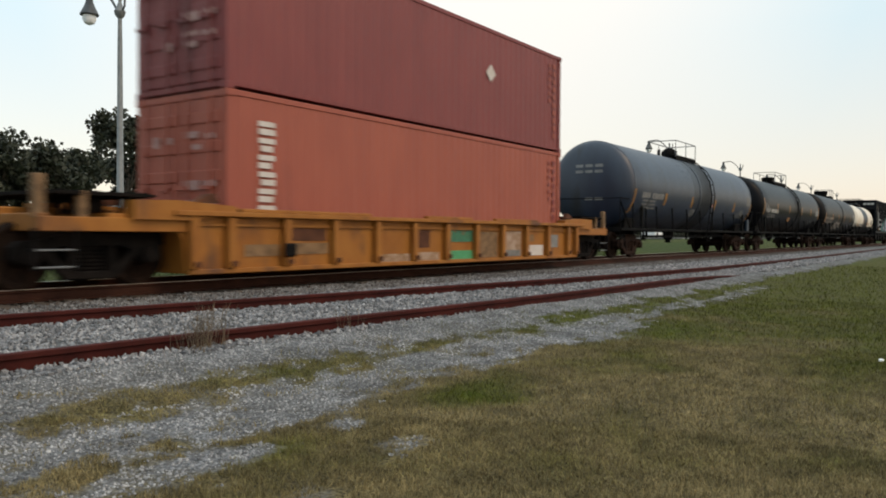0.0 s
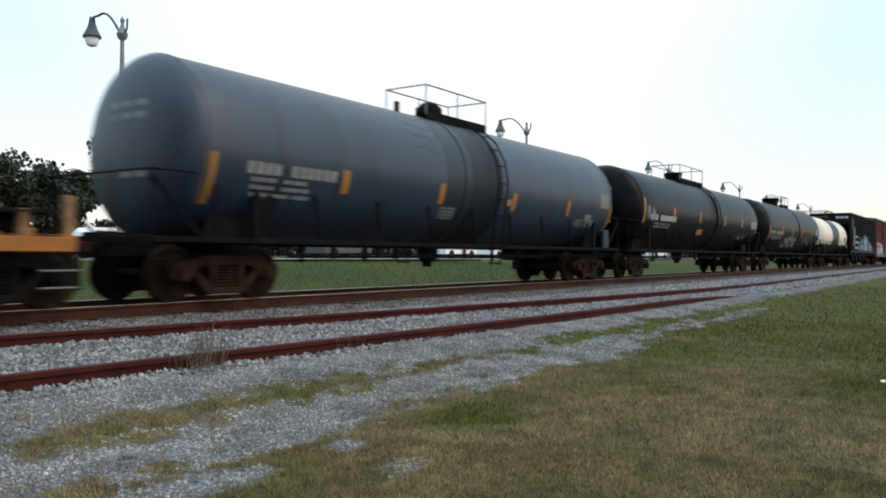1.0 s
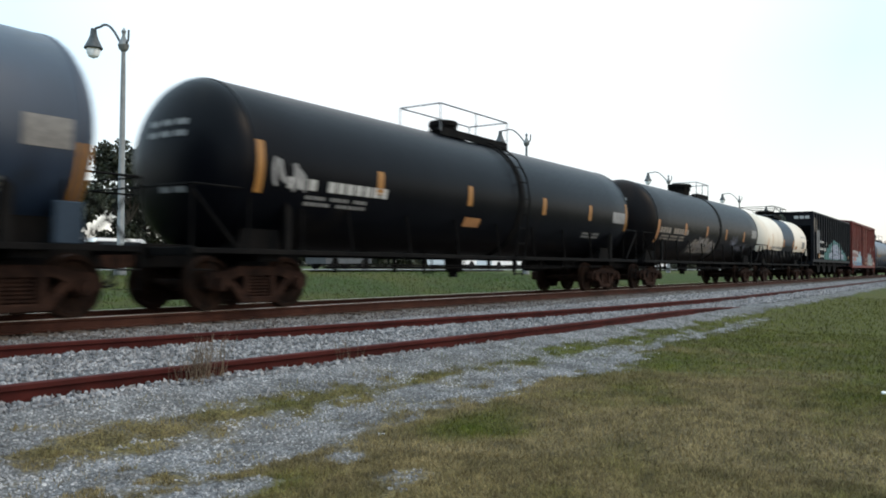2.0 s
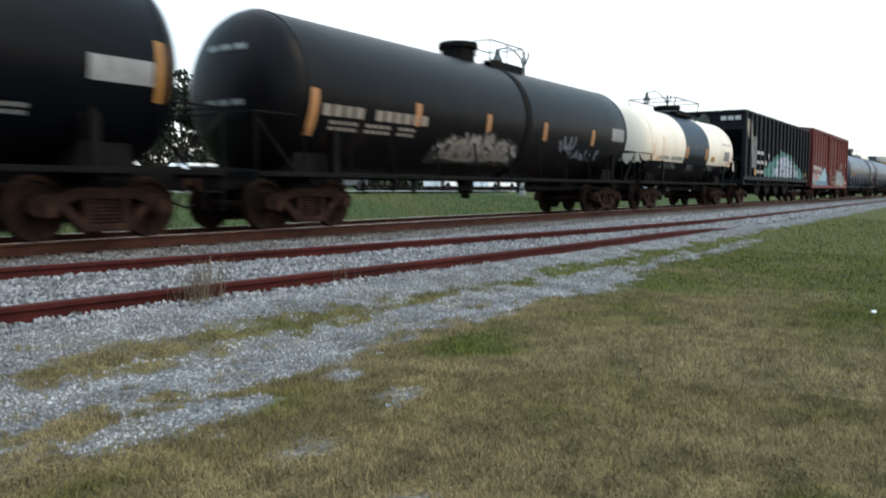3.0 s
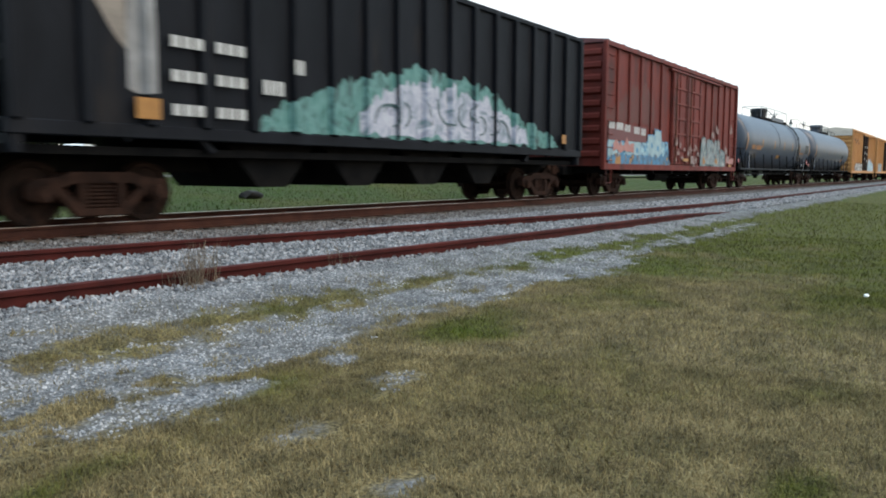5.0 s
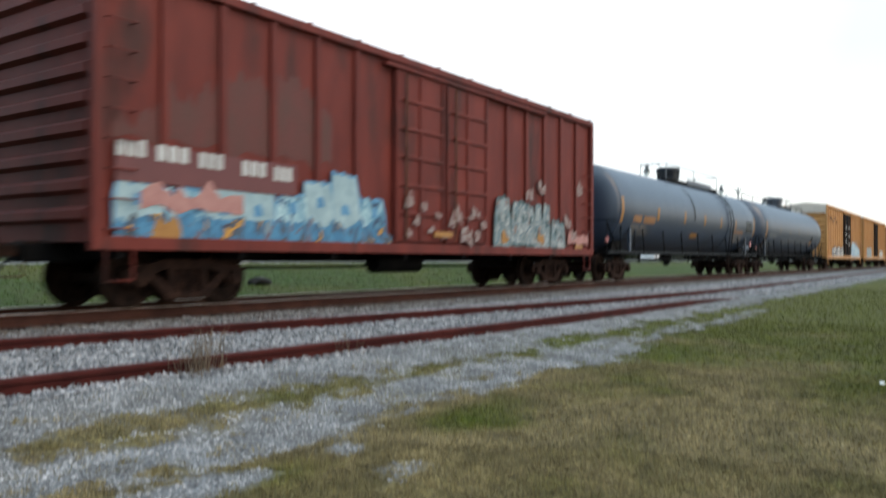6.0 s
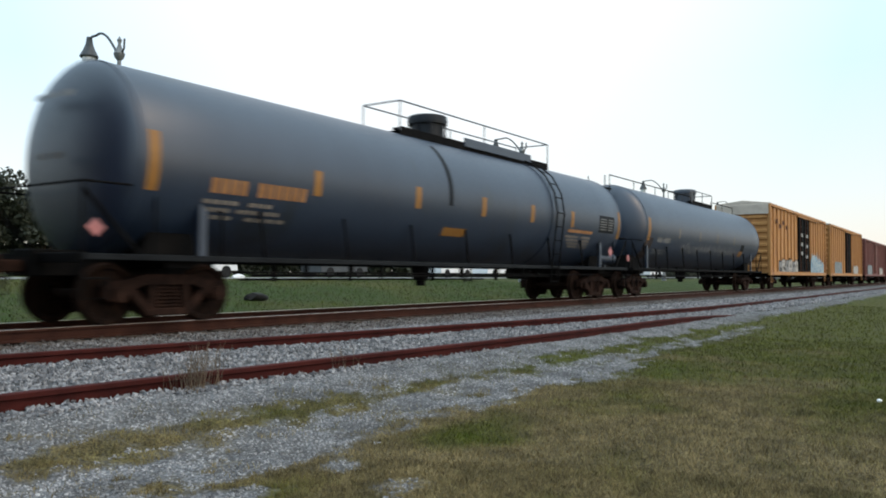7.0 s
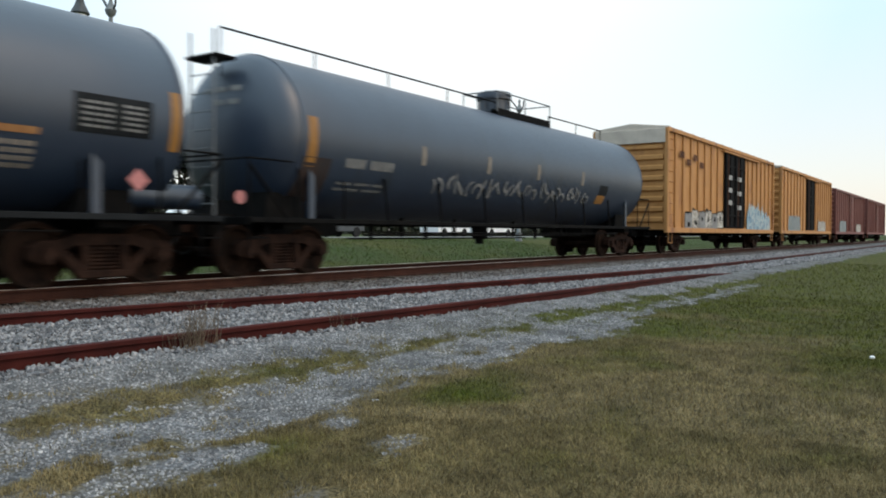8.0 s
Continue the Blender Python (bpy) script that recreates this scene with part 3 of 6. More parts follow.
XS = [-3000, -800, -200, -60, -20, -8, -4] + [-2 + 0.075 * i for i in range(186)] + [11.95 + 0.15 * i for i in range(67)] + [22.2 + 0.4 * i for i in range(60)] + [48, 55, 70, 100, 160, 300, 800, 3000]
YS = [-3000, -500, -60, -15, -6, -3] + [-1 + 0.1 * i for i in range(30)] + [2 + 0.05 * i for i in range(60)] + [5 + 0.1 * i for i in range(100)] + [15.2, 16, 18, 20, 22, 24, 26, 28, 30, 40, 60, 90, 150, 400, 1200, 3000]
ground = tagged(sheet("ground", XS, YS, GROUND, cover, ground_height), "mown grass field with gravel beside the tracks", "ground", kind="structure")

RAIL_SHAPE = [(-0.075, -0.17), (0.075, -0.17), (0.075, -0.155), (0.012, -0.135), (0.012, -0.045), (0.036, -0.035), (0.036, -0.006), (0.028, 0), (-0.028, 0), (-0.036, -0.006), (-0.036, -0.035), (-0.012, -0.045), (-0.012, -0.135), (-0.075, -0.155)]


def rail(line, xs, z, material, sink=0.0):
    """A rail with its true section, swept along a line in plan."""
    bm = bm_new()
    rings = []
    for x in xs:
        rings.append([bm.verts.new((x, line(x) + dy, z + dz - sink * max(0, x - 12.5) ** 2)) for dy, dz in RAIL_SHAPE])
    k = len(RAIL_SHAPE)
    for a, b in zip(rings, rings[1:]):
        for i in range(k):
            bm.faces.new((a[i], b[i], b[(i + 1) % k], a[(i + 1) % k]))
    bm.faces.new(rings[0])
    bm.faces.new(rings[-1][::-1])
    return bm


def smooth_line(fn):
    """Round off the corners of a plan line."""
    return lambda x: sum(fn(x + 0.9 * d) for d in range(-3, 4)) / 7


near_line, far_line = smooth_line(near_rail), smooth_line(far_rail)
main_track = tagged(new("railway_track"), "rusty main railway track with polished rail heads on ballast", "railway track", kind="structure")
for side in (-0.755, 0.755):
    r = part("rail", rail(lambda x: TRACK + side, [-60, -20, 0, 20, 60, 150, 400, 900], 0, RAIL_MAIN), RAIL_MAIN, main_track, "brown rusty rail")
    part("rail_head", box(bm_new(), -60, 900, TRACK + side - 0.026, TRACK + side + 0.026, -0.001, 0.004), RAIL_HEAD, r, "polished running surface")
siding = tagged(new("siding_track"), "disused siding rails red with rust, sunk in ballast", "railway track", kind="structure")
part("rail", rail(near_line, [-20 + 1.0 * i for i in range(39)], 0.05, RAIL, 0.004), RAIL, siding, "red rusty rail")
part("rail", rail(far_line, [-20 + 1.0 * i for i in range(91)], 0.05, RAIL), RAIL, siding, "red rusty rail")


# ---- rolling stock: shared running gear ----
def wheelset_mesh():
    bm = bm_new()
    for s in (-1, 1):
        y = s * 0.755
        lathe(bm, [(y - 0.07 * s, 0.0), (y - 0.07 * s, 0.14), (y - 0.02 * s, 0.17), (y - 0.0 * s, 0.36), (y - 0.06 * s, 0.39), (y - 0.06 * s, 0.475), (y - 0.04 * s, 0.48), (y - 0.03 * s, 0.457), (y + 0.07 * s, 0.45), (y + 0.07 * s, 0.39), (y + 0.03 * s, 0.36), (y + 0.05 * s, 0.17), (y + 0.1 * s, 0.13), (y + 0.1 * s, 0.0)], "y", 32)
    rod(bm, (0, -1.05, 0), (0, 1.05, 0), 0.075, 12)
    return mesh_of(bm, "wheelset", WHEEL, 40)


def side_frame_mesh():
    """A cast side frame: two pedestals, arched top and dropped middle with two windows."""
    bm = bm_new()
    top = [(-1.12, 0.42), (-1.12, 0.58), (-1.02, 0.66), (-0.72, 0.68), (-0.45, 0.76), (0.45, 0.76), (0.72, 0.68), (1.02, 0.66), (1.12, 0.58), (1.12, 0.42)]
    extrude_y(bm, top + [(1.04, 0.36), (0.76, 0.36), (0.7, 0.5), (0.45, 0.6), (-0.45, 0.6), (-0.7, 0.5), (-0.76, 0.36), (-1.04, 0.36)], -0.09, 0.09)
    extrude_y(bm, [(-0.74, 0.5), (-0.62, 0.55), (-0.28, 0.24), (-0.3, 0.12), (-0.4, 0.14)], -0.08, 0.08)
    extrude_y(bm, [(0.74, 0.5), (0.4, 0.14), (0.3, 0.12), (0.28, 0.24), (0.62, 0.55)], -0.08, 0.08)
    box(bm, -0.42, 0.42, -0.09, 0.09, 0.12, 0.24, 0.02)
    for x in (-0.3, 0.3):
        box(bm, x - 0.06, x + 0.06, -0.085, 0.085, 0.22, 0.62, 0.01)
    for x in (-0.89, 0.89):
        rod(bm, (x, -0.16, 0.457), (x, 0.1, 0.457), 0.115, 14)
        rod(bm, (x, -0.18, 0.457), (x, -0.16, 0.457), 0.07, 10)
    return mesh_of(bm, "side_frame", TRUCK, 35)


def spring_mesh():
    bm = bm_new()
    for x in (-0.145, 0.0, 0.145):
        lathe(bm, [(0.23, 0.0)] + [(0.24 + i * 0.0275, 0.056 if i % 2 == 0 else 0.075) for i in range(13)] + [(0.58, 0.0)], "z", 10, (x, 0, 0))
    return mesh_of(bm, "spring_nest", TRUCK, 40)


def bolster_mesh():
    bm = bm_new()
    box(bm, -0.19, 0.19, -1.02, 1.02, 0.5, 0.68, 0.03)
    lathe(bm, [(0.66, 0), (0.66, 0.2), (0.84, 0.2), (0.84, 0)], "z", 16)
    box(bm, -0.62, -0.52, -0.9, 0.9, 0.3, 0.42, 0.02)
    box(bm, 0.52, 0.62, -0.9, 0.9, 0.3, 0.42, 0.02)
    for s in (-1, 1):
        box(bm, s * 0.40 - 0.03, s * 0.40 + 0.03, -0.8, -0.68, 0.3, 0.52, 0.01)
        box(bm, s * 0.40 - 0.03, s * 0.40 + 0.03, 0.68, 0.8, 0.3, 0.52, 0.01)
    return mesh_of(bm, "truck", TRUCK, 35)


WHEELSET, SIDE_FRAME, SPRING, BOLSTER = wheelset_mesh(), side_frame_mesh(), spring_mesh(), bolster_mesh()
cars, wheelsets = [], []


def painted(me, material):
    """The same mesh in another material."""
    me = me.copy()
    me.materials[0] = material
    return me


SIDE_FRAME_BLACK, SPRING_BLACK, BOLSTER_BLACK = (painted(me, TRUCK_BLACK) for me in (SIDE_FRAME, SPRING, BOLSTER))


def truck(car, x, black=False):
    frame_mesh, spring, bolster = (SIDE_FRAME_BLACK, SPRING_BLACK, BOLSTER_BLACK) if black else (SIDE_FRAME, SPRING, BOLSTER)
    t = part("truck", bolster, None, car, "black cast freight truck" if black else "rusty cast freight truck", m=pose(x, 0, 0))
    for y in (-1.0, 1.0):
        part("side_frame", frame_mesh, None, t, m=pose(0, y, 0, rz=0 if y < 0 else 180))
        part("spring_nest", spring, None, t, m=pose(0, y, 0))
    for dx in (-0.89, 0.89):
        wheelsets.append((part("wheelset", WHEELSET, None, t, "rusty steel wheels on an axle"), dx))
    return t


def coupler(car, x, way):
    """Draft gear and knuckle coupler at one end, with an air hose."""
    bm = bm_new()
    box(bm, min(x, x - way * 1.0), max(x, x - way * 1.0), -0.17, 0.17, 0.72, 1.02, 0.02)
    box(bm, min(x, x + way * 0.42), max(x, x + way * 0.42), -0.09, 0.09, 0.78, 0.96, 0.02)
    extr = [(x + way * 0.36, 0.70), (x + way * 0.36, 1.04), (x + way * 0.62, 1.0), (x + way * 0.66, 0.86), (x + way * 0.62, 0.74)]
    extrude_y(bm, extr, -0.16, 0.13)
    c = part("coupler", bm, TRUCK, car, "rusty knuckle coupler")
    hose = [(x, 0.3, 0.75), (x + way * 0.2, 0.32, 0.5), (x + way * 0.45, 0.3, 0.4), (x + way * 0.6, 0.25, 0.46)]
    part("air_hose", pipe(bm_new(), hose, 0.025), RUBBER, c)


def freight_car(name, centre, label, category):
    ob = new(name)
    ob.location = (centre, TRACK, 0)
    cars.append((ob, centre))
    return tagged(ob, label, category, "freight cars of the train")


# ---- tank cars ----
def curved_plate(bm, r, zc, x0, x1, a0, a1, thick=0.004, n=6, skew=0.0):
    """A thin plate on the near flank of a tank; angles in degrees above the horizontal."""
    rows = []
    for i in range(n + 1):
        a = radians(a0 + (a1 - a0) * i / n)
        k = skew * i / n
        rows.append([bm.verts.new((x + k, -(r + t) * math.cos(a), zc + (r + t) * math.sin(a))) for x, t in ((x0, thick), (x1, thick))])
    for p, q in zip(rows, rows[1:]):
        bm.faces.new((p[0], p[1], q[1], q[0]))
    return bm


def tank_shell(length, r, zc, head):
    """A barrel with dished heads; length between the head seams."""
    h = length / 2
    prof = []
    for i in range(9):
        a = math.pi / 2 * i / 8
        prof.append((-h - head * math.cos(a), r * math.sin(a)))
    prof += [(-h + length * i / 12, r) for i in range(1, 12)]
    for i in range(9):
        a = math.pi / 2 * (1 - i / 8)
        prof.append((h + head * math.cos(a), r * math.sin(a)))
    return lathe(bm_new(), prof, "x", 64, (0, 0, zc))


def ring_band(bm, r, zc, x0, x1, thick=0.006):
    lathe(bm, [(x0, r - 0.01), (x0, r + thick), (x1, r + thick), (x1, r - 0.01)], "x", 64, (0, 0, zc))
    return bm


def bars(bm, r, zc, x0, x1, a_top, height, words=(3, 4)):
    """A line of lettering too blurred to read, as a row of short bars."""
    x = x0
    unit = (x1 - x0) / (sum(words) + len(words) - 1 + 1e-6)
    for w in words:
        for _ in range(w):
            curved_plate(bm, r, zc, x + unit * 0.1, x + unit * 0.88, a_top - height, a_top, 0.005, 2)
            x += unit
        x += unit
    return bm


def spray(bm, place, u0, u1, v0, v1, strokes, width, seed):
    """Loose sprayed strokes: fat bent bands on a surface; place maps (u, v) to a point."""
    rnd = random.Random(seed)
    for s in range(strokes):
        uc = u0 + (u1 - u0) * (s + 0.5 + rnd.uniform(-0.3, 0.3)) / strokes
        span = (u1 - u0) / strokes
        turn, bend = rnd.uniform(0.3, 2.8), rnd.uniform(-2.2, 2.2)
        mid = (v0 + v1) / 2 + rnd.uniform(-0.15, 0.15) * (v1 - v0)
        size = rnd.uniform(0.35, 0.55) * (v1 - v0)
        pts = []
        for i in range(9):
            k = i / 8 - 0.5
            a = turn + bend * k
            pts.append((uc + k * 2 * size * math.cos(a) * min(1, span / size * 0.9), min(v1, max(v0, mid + k * 2 * size * math.sin(a)))))
        w = width * rnd.uniform(0.6, 1.2)
        lift = 0.0008 * s
        rows = []
        for i, (u, v) in enumerate(pts):
            a, b = pts[max(i - 1, 0)], pts[min(i + 1, 8)]
            d = Vector((b[0] - a[0], b[1] - a[1]))
            d = d.normalized() if d.length > 1e-6 else Vector((1, 0))
            t = w * (0.55 + 0.45 * math.sin(math.pi * (i + 0.6) / 9.2))
            rows.append([bm.verts.new(place(u - d.y * t * q, v + d.x * t * q, lift)) for q in (-0.5, 0.5)])
        for p, q in zip(rows, rows[1:]):
            bm.faces.new((p[0], p[1], q[1], q[0]))
    return bm


def fill(bm, place, u0, u1, lo, hi, seed, step=0.05, rag=0.22):
    """A sprayed field with a ragged edge, laid in narrow upright strips that follow the surface."""
    n = max(2, round((u1 - u0) / step))
    rows = []
    for i in range(n + 1):
        u = u0 + (u1 - u0) * i / n
        taper = min(1, 0.6 + 9 * min(i, n - i) / n)
        a = lo(u) + rag * 0.5 * noise.noise(Vector((u * 2.7, seed, 0)))
        b = a + (hi(u) - a) * taper + rag * noise.noise(Vector((u * 3.1, seed, 5))) + rag * noise.noise(Vector((u * 9, seed, 9))) * 0.6
        b = max(b, a + 0.03)
        rows.append([bm.verts.new(place(u, a + (b - a) * k / 5, 0)) for k in range(6)])
    for p, q in zip(rows, rows[1:]):
        for k in range(5):
            bm.faces.new((p[k], q[k], q[k + 1], p[k + 1]))
    return bm


def block_letters(parent, place, u0, u1, lo, hi, count, paints, outline, seed, label):
    """Fat graffiti letters: a dark outline, a coloured body and a dark counter for each."""
    rnd = random.Random(seed)
    step = (u1 - u0) / count
    for k in range(count):
        a, b = u0 + k * step, u0 + (k + 1) * step
        base, top = lo(a) + rnd.uniform(-0.06, 0.08), hi((a + b) / 2) + rnd.uniform(-0.1, 0.08)
        lean = rnd.uniform(-0.12, 0.12)

        def leaning(off):
            return lambda u, v, lift: place(u + lean * (v - base), v, off)

        part("graffiti", fill(bm_new(), leaning(0.0), a - 0.03, b + 0.05, lambda u: base - 0.06, lambda u: top + 0.06, seed + k, 0.07, 0.12), outline, parent, "dark graffiti outline")
        part("graffiti", fill(bm_new(), leaning(0.005), a + 0.01, b - 0.005, lambda u: base + 0.02, lambda u: top, seed + k + 50, 0.05, 0.14), paints[k % len(paints)], parent, label)
        c = (a + b) / 2 + rnd.uniform(-0.06, 0.06)
        z = base + (top - base) * rnd.choice((0.35, 0.6, 0.65))
        w = step * rnd.uniform(0.1, 0.18)
        part("graffiti", fill(bm_new(), leaning(0.01), c - w, c + w, lambda u: z - 0.1, lambda u: z + 0.1, seed + k + 90, 0.04, 0.06), outline, parent, "dark graffiti counter")


def tank_car(name, centre, length, r, zc, head, trucks, paint, label, fittings="platform", extra=None, mid=0.0):
    car = freight_car(name, centre, label, "tank car")
    body = tank_shell(length, r, zc, head)
    bmesh.ops.translate(body, verts=body.verts, vec=(mid, 0, 0))
    shell = part("tank", body, paint, car)
    seams = bm_new()
    for x in (-length / 2, length / 2):
        ring_band(seams, r, zc, x + mid - 0.03, x + mid + 0.03, 0.008)
    part("head_seam", seams, paint, shell)
    end = length / 2 + head + 0.55
    # underframe: stub sills, bolsters and the long side running line
    bm = bm_new()
    for w in (-1, 1):
        xi, xo = mid + w * (length / 2 - 2.3), mid + w * end
        box(bm, min(xi, xo), max(xi, xo), -0.3, 0.3, 0.72, 1.12, 0.02)
        box(bm, mid + w * (end - 0.12) - 0.06, mid + w * (end - 0.12) + 0.06, -1.4, 1.4, 0.92, 1.06, 0.01)
        xt = trucks[0] if w < 0 else trucks[1]
        box(bm, xt - 0.25, xt + 0.25, -1.3, 1.3, 0.84, 1.04, 0.02)
        box(bm, mid + w * (end - 1.6) - 1.4, mid + w * (end - 1.6) + 1.4, -1.42, -1.0, 0.99, 1.03)
        box(bm, mid + w * (end - 1.6) - 1.4, mid + w * (end - 1.6) + 1.4, 1.0, 1.42, 0.99, 1.03)
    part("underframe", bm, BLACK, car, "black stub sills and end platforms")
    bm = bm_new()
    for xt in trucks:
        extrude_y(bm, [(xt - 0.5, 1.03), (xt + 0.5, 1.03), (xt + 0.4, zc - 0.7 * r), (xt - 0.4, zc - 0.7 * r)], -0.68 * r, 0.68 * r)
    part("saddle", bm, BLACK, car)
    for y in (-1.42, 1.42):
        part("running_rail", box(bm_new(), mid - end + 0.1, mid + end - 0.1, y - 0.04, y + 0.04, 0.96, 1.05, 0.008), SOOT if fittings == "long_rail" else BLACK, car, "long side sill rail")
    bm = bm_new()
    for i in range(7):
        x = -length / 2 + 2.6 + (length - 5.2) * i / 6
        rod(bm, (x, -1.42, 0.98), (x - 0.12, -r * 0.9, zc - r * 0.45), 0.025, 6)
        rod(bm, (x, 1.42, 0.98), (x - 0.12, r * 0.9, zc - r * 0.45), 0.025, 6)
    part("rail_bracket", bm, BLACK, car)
    for w in (-1, 1):
        xt = (trucks[0] if w < 0 else trucks[1]) - w * 0.35
        for y in (-1, 1):
            bm = bm_new()
            extrude_y(bm, [(xt - 0.07, 1.05), (xt + 0.07, 1.05), (xt + 0.07, zc - 0.5 * r), (xt - 0.07, zc - 0.42 * r)], *sorted((y * 1.34, y * 1.41)))
            part("support_bracket", bm, TANK_SLATE if paint is TANK_SLATE else BLACK, car, "upright support bracket")
    # brake rigging and bottom outlet
    bm = bm_new()
    pipe(bm, [(-length * 0.33, -0.5, 0.74), (length * 0.33, -0.5, 0.74)], 0.03)
    pipe(bm, [(-length * 0.3, 0.4, 0.66), (length * 0.2, 0.4, 0.66)], 0.025)
    for x in (-length * 0.25, -length * 0.12, 0.06 * length, length * 0.24):
        box(bm, x - 0.03, x + 0.03, -0.54, -0.46, 0.7, 1.15)
        box(bm, x - 0.03, x + 0.03, 0.36, 0.44, 0.62, 1.15)
        rod(bm, (x + 0.4, -1.38, 0.98), (x + 0.4, -1.38, 0.8), 0.014, 6)
    pipe(bm, [(mid - length / 2 + 1.8, -1.38, 0.8), (mid + length / 2 - 1.8, -1.38, 0.8)], 0.013)
    part("brake_rigging", bm, BLACK, car)
    bm = bm_new()
    lathe(bm, [(0.5, 0), (0.5, 0.12), (0.62, 0.12), (0.64, 0.2), (0.95, 0.24), (1.2, 0.3)], "z", 14)
    part("bottom_outlet", bm, BLACK, car)
    bm = bm_new()
    rod(bm, (length * 0.28, 0.35, 0.82), (length * 0.28 + 1.0, 0.35, 0.82), 0.17, 14)
    part("air_reservoir", bm, BLACK, car)
    for x in trucks:
        truck(car, x)
    for w in (-1, 1):
        coupler(car, mid + w * end, w)
        # end handrails and ladder steps
        bm = bm_new()
        xe = mid + w * (end - 0.1)
        pipe(bm, [(xe, -1.4, 1.0), (xe, -1.4, 2.05), (xe, 1.4, 2.05), (xe, 1.4, 1.0)], 0.02)
        for y in (-1.4, 1.4):
            pipe(bm, [(xe, y, 1.0), (xe, y, 0.42), (xe - w * 0.4, y, 0.42), (xe - w * 0.4, y, 1.0)], 0.015)
            pipe(bm, [(xe, y, 0.7), (xe - w * 0.4, y, 0.7)], 0.015)
            pipe(bm, [(xe, y, 2.05), (xe - w * 1.15, y, 2.05), (xe - w * 1.15, y, 1.0)], 0.022)
            pipe(bm, [(xe, y, 1.95), (xe - w * 0.9, y, 1.05)], 0.03)
            pipe(bm, [(xe - w * 2.4, y, 1.0), (xe - w * 2.4, y, 1.75), (xe - w * 2.35, y * 0.98, 1.78)], 0.02)
        part("end_handrail", bm, BLACK, car)
    if extra:
        extra(car, shell)
    return car


def manway(car, x, z, r=0.3, h=0.34, dome=False, paint=None):
    bm = bm_new()
    if dome:
        lathe(bm, [(z - 0.25, r), (z + h * 0.3, r), (z + h * 0.3, r * 1.12), (z + h * 0.42, r * 1.12), (z + h * 0.75, r * 0.92), (z + h * 0.93, r * 0.55), (z + h, 0)], "z", 20, (x, 0, 0))
    else:
        lathe(bm, [(z - 0.25, r * 0.96), (z + h * 0.66, r * 0.96), (z + h * 0.66, r * 1.14), (z + h * 0.8, r * 1.16), (z + h * 0.96, r * 1.1), (z + h, r * 0.9), (z + h, 0)], "z", 24, (x, 0, 0))
    for i in range(8):
        a = math.pi * i / 4
        rod(bm, (x + r * 1.06 * math.cos(a), r * 1.06 * math.sin(a), z + h * 0.25), (x + r * 1.06 * math.cos(a), r * 1.06 * math.sin(a), z + h * 0.7), 0.025, 6)
    return part("manway", bm, paint or BLACK, car, "dark round manway with a bolted lid")


def platform(car, x0, x1, z, width=0.75, rail_h=0.75, rails=True, post_gap=0.0):
    """Grating walkway on top with handrails round it."""
    bm = bm_new()
    for y in (-1, 1):
        box(bm, x0, x1, min(y * 0.34, y * width), max(y * 0.34, y * width), z + 0.02, z + 0.07)
        box(bm, x0, x1, y * width - 0.02, y * width + 0.02, z - 0.1, z + 0.09)
    for i in range(4):
        x = x0 + 0.1 + (x1 - x0 - 0.2) * i / 3
        box(bm, x - 0.03, x + 0.03, -width, width, z - 0.14, z + 0.02)
    p = part("top_platform", bm, BLACK, car, "dark grating platform")
    bm = bm_new()
    for y in (-width, width):
        for x in (x0, (x0 + x1) / 2, x1):
            rod(bm, (x, y, z), (x, y, z + rail_h), 0.018, 6)
        pipe(bm, [(x0, y, z + rail_h), (x1, y, z + rail_h)], 0.02)
        if rails:
            pipe(bm, [(x0, y, z + rail_h * 0.5), (x1, y, z + rail_h * 0.5)], 0.016)
    for x in (x0, x1):
        pipe(bm, [(x, -width, z + rail_h), (x, width, z + rail_h)], 0.02)
    part("handrail", bm, GALV, p, "thin steel handrails")
    return p


def ladder(car, x, r, zc, top):
    """A ladder bent over the tank's flank, both sides."""
    bm = bm_new()
    for side in (-1, 1):
        for dx in (-0.22, 0.22):
            pts = [(x + dx, side * 1.45, 0.55), (x + dx, side * (r + 0.12), zc)]
            pts += [(x + dx, side * (r + 0.12) * math.cos(radians(a)), zc + (r + 0.12) * math.sin(radians(a))) for a in (20, 40, 60, 75)]
            pipe(bm, pts, 0.022)
        for k in range(6):
            z = 0.6 + k * (zc - 0.6) / 5
            y = side * (1.45 + (r + 0.12 - 1.45) * k / 5)
            rod(bm, (x - 0.22, y, z), (x + 0.22, y, z), 0.016, 6)
        for a in (15, 30, 45, 60, 72):
            y, z = side * (r + 0.12) * math.cos(radians(a)), zc + (r + 0.12) * math.sin(radians(a))
            rod(bm, (x - 0.22, y, z), (x + 0.22, y, z), 0.016, 6)
    return part("ladder", bm, BLACK, car)


def strips(shell, r, zc, xs, z0=2.2, z1=2.66, w=0.2, mat=None, ends=(2.0, 2.88)):
    for x in xs:
        lo, hi = ends if x in (xs[0], xs[-1]) and ends else (z0, z1)
        a0, a1 = math.degrees(math.asin((lo - zc) / r)), math.degrees(math.asin((hi - zc) / r))
        part("reflective_strip", curved_plate(bm_new(), r, zc, x - w / 2, x + w / 2, a0, a1, 0.005), mat or STRIPE, shell, "yellow upright reflective strip")


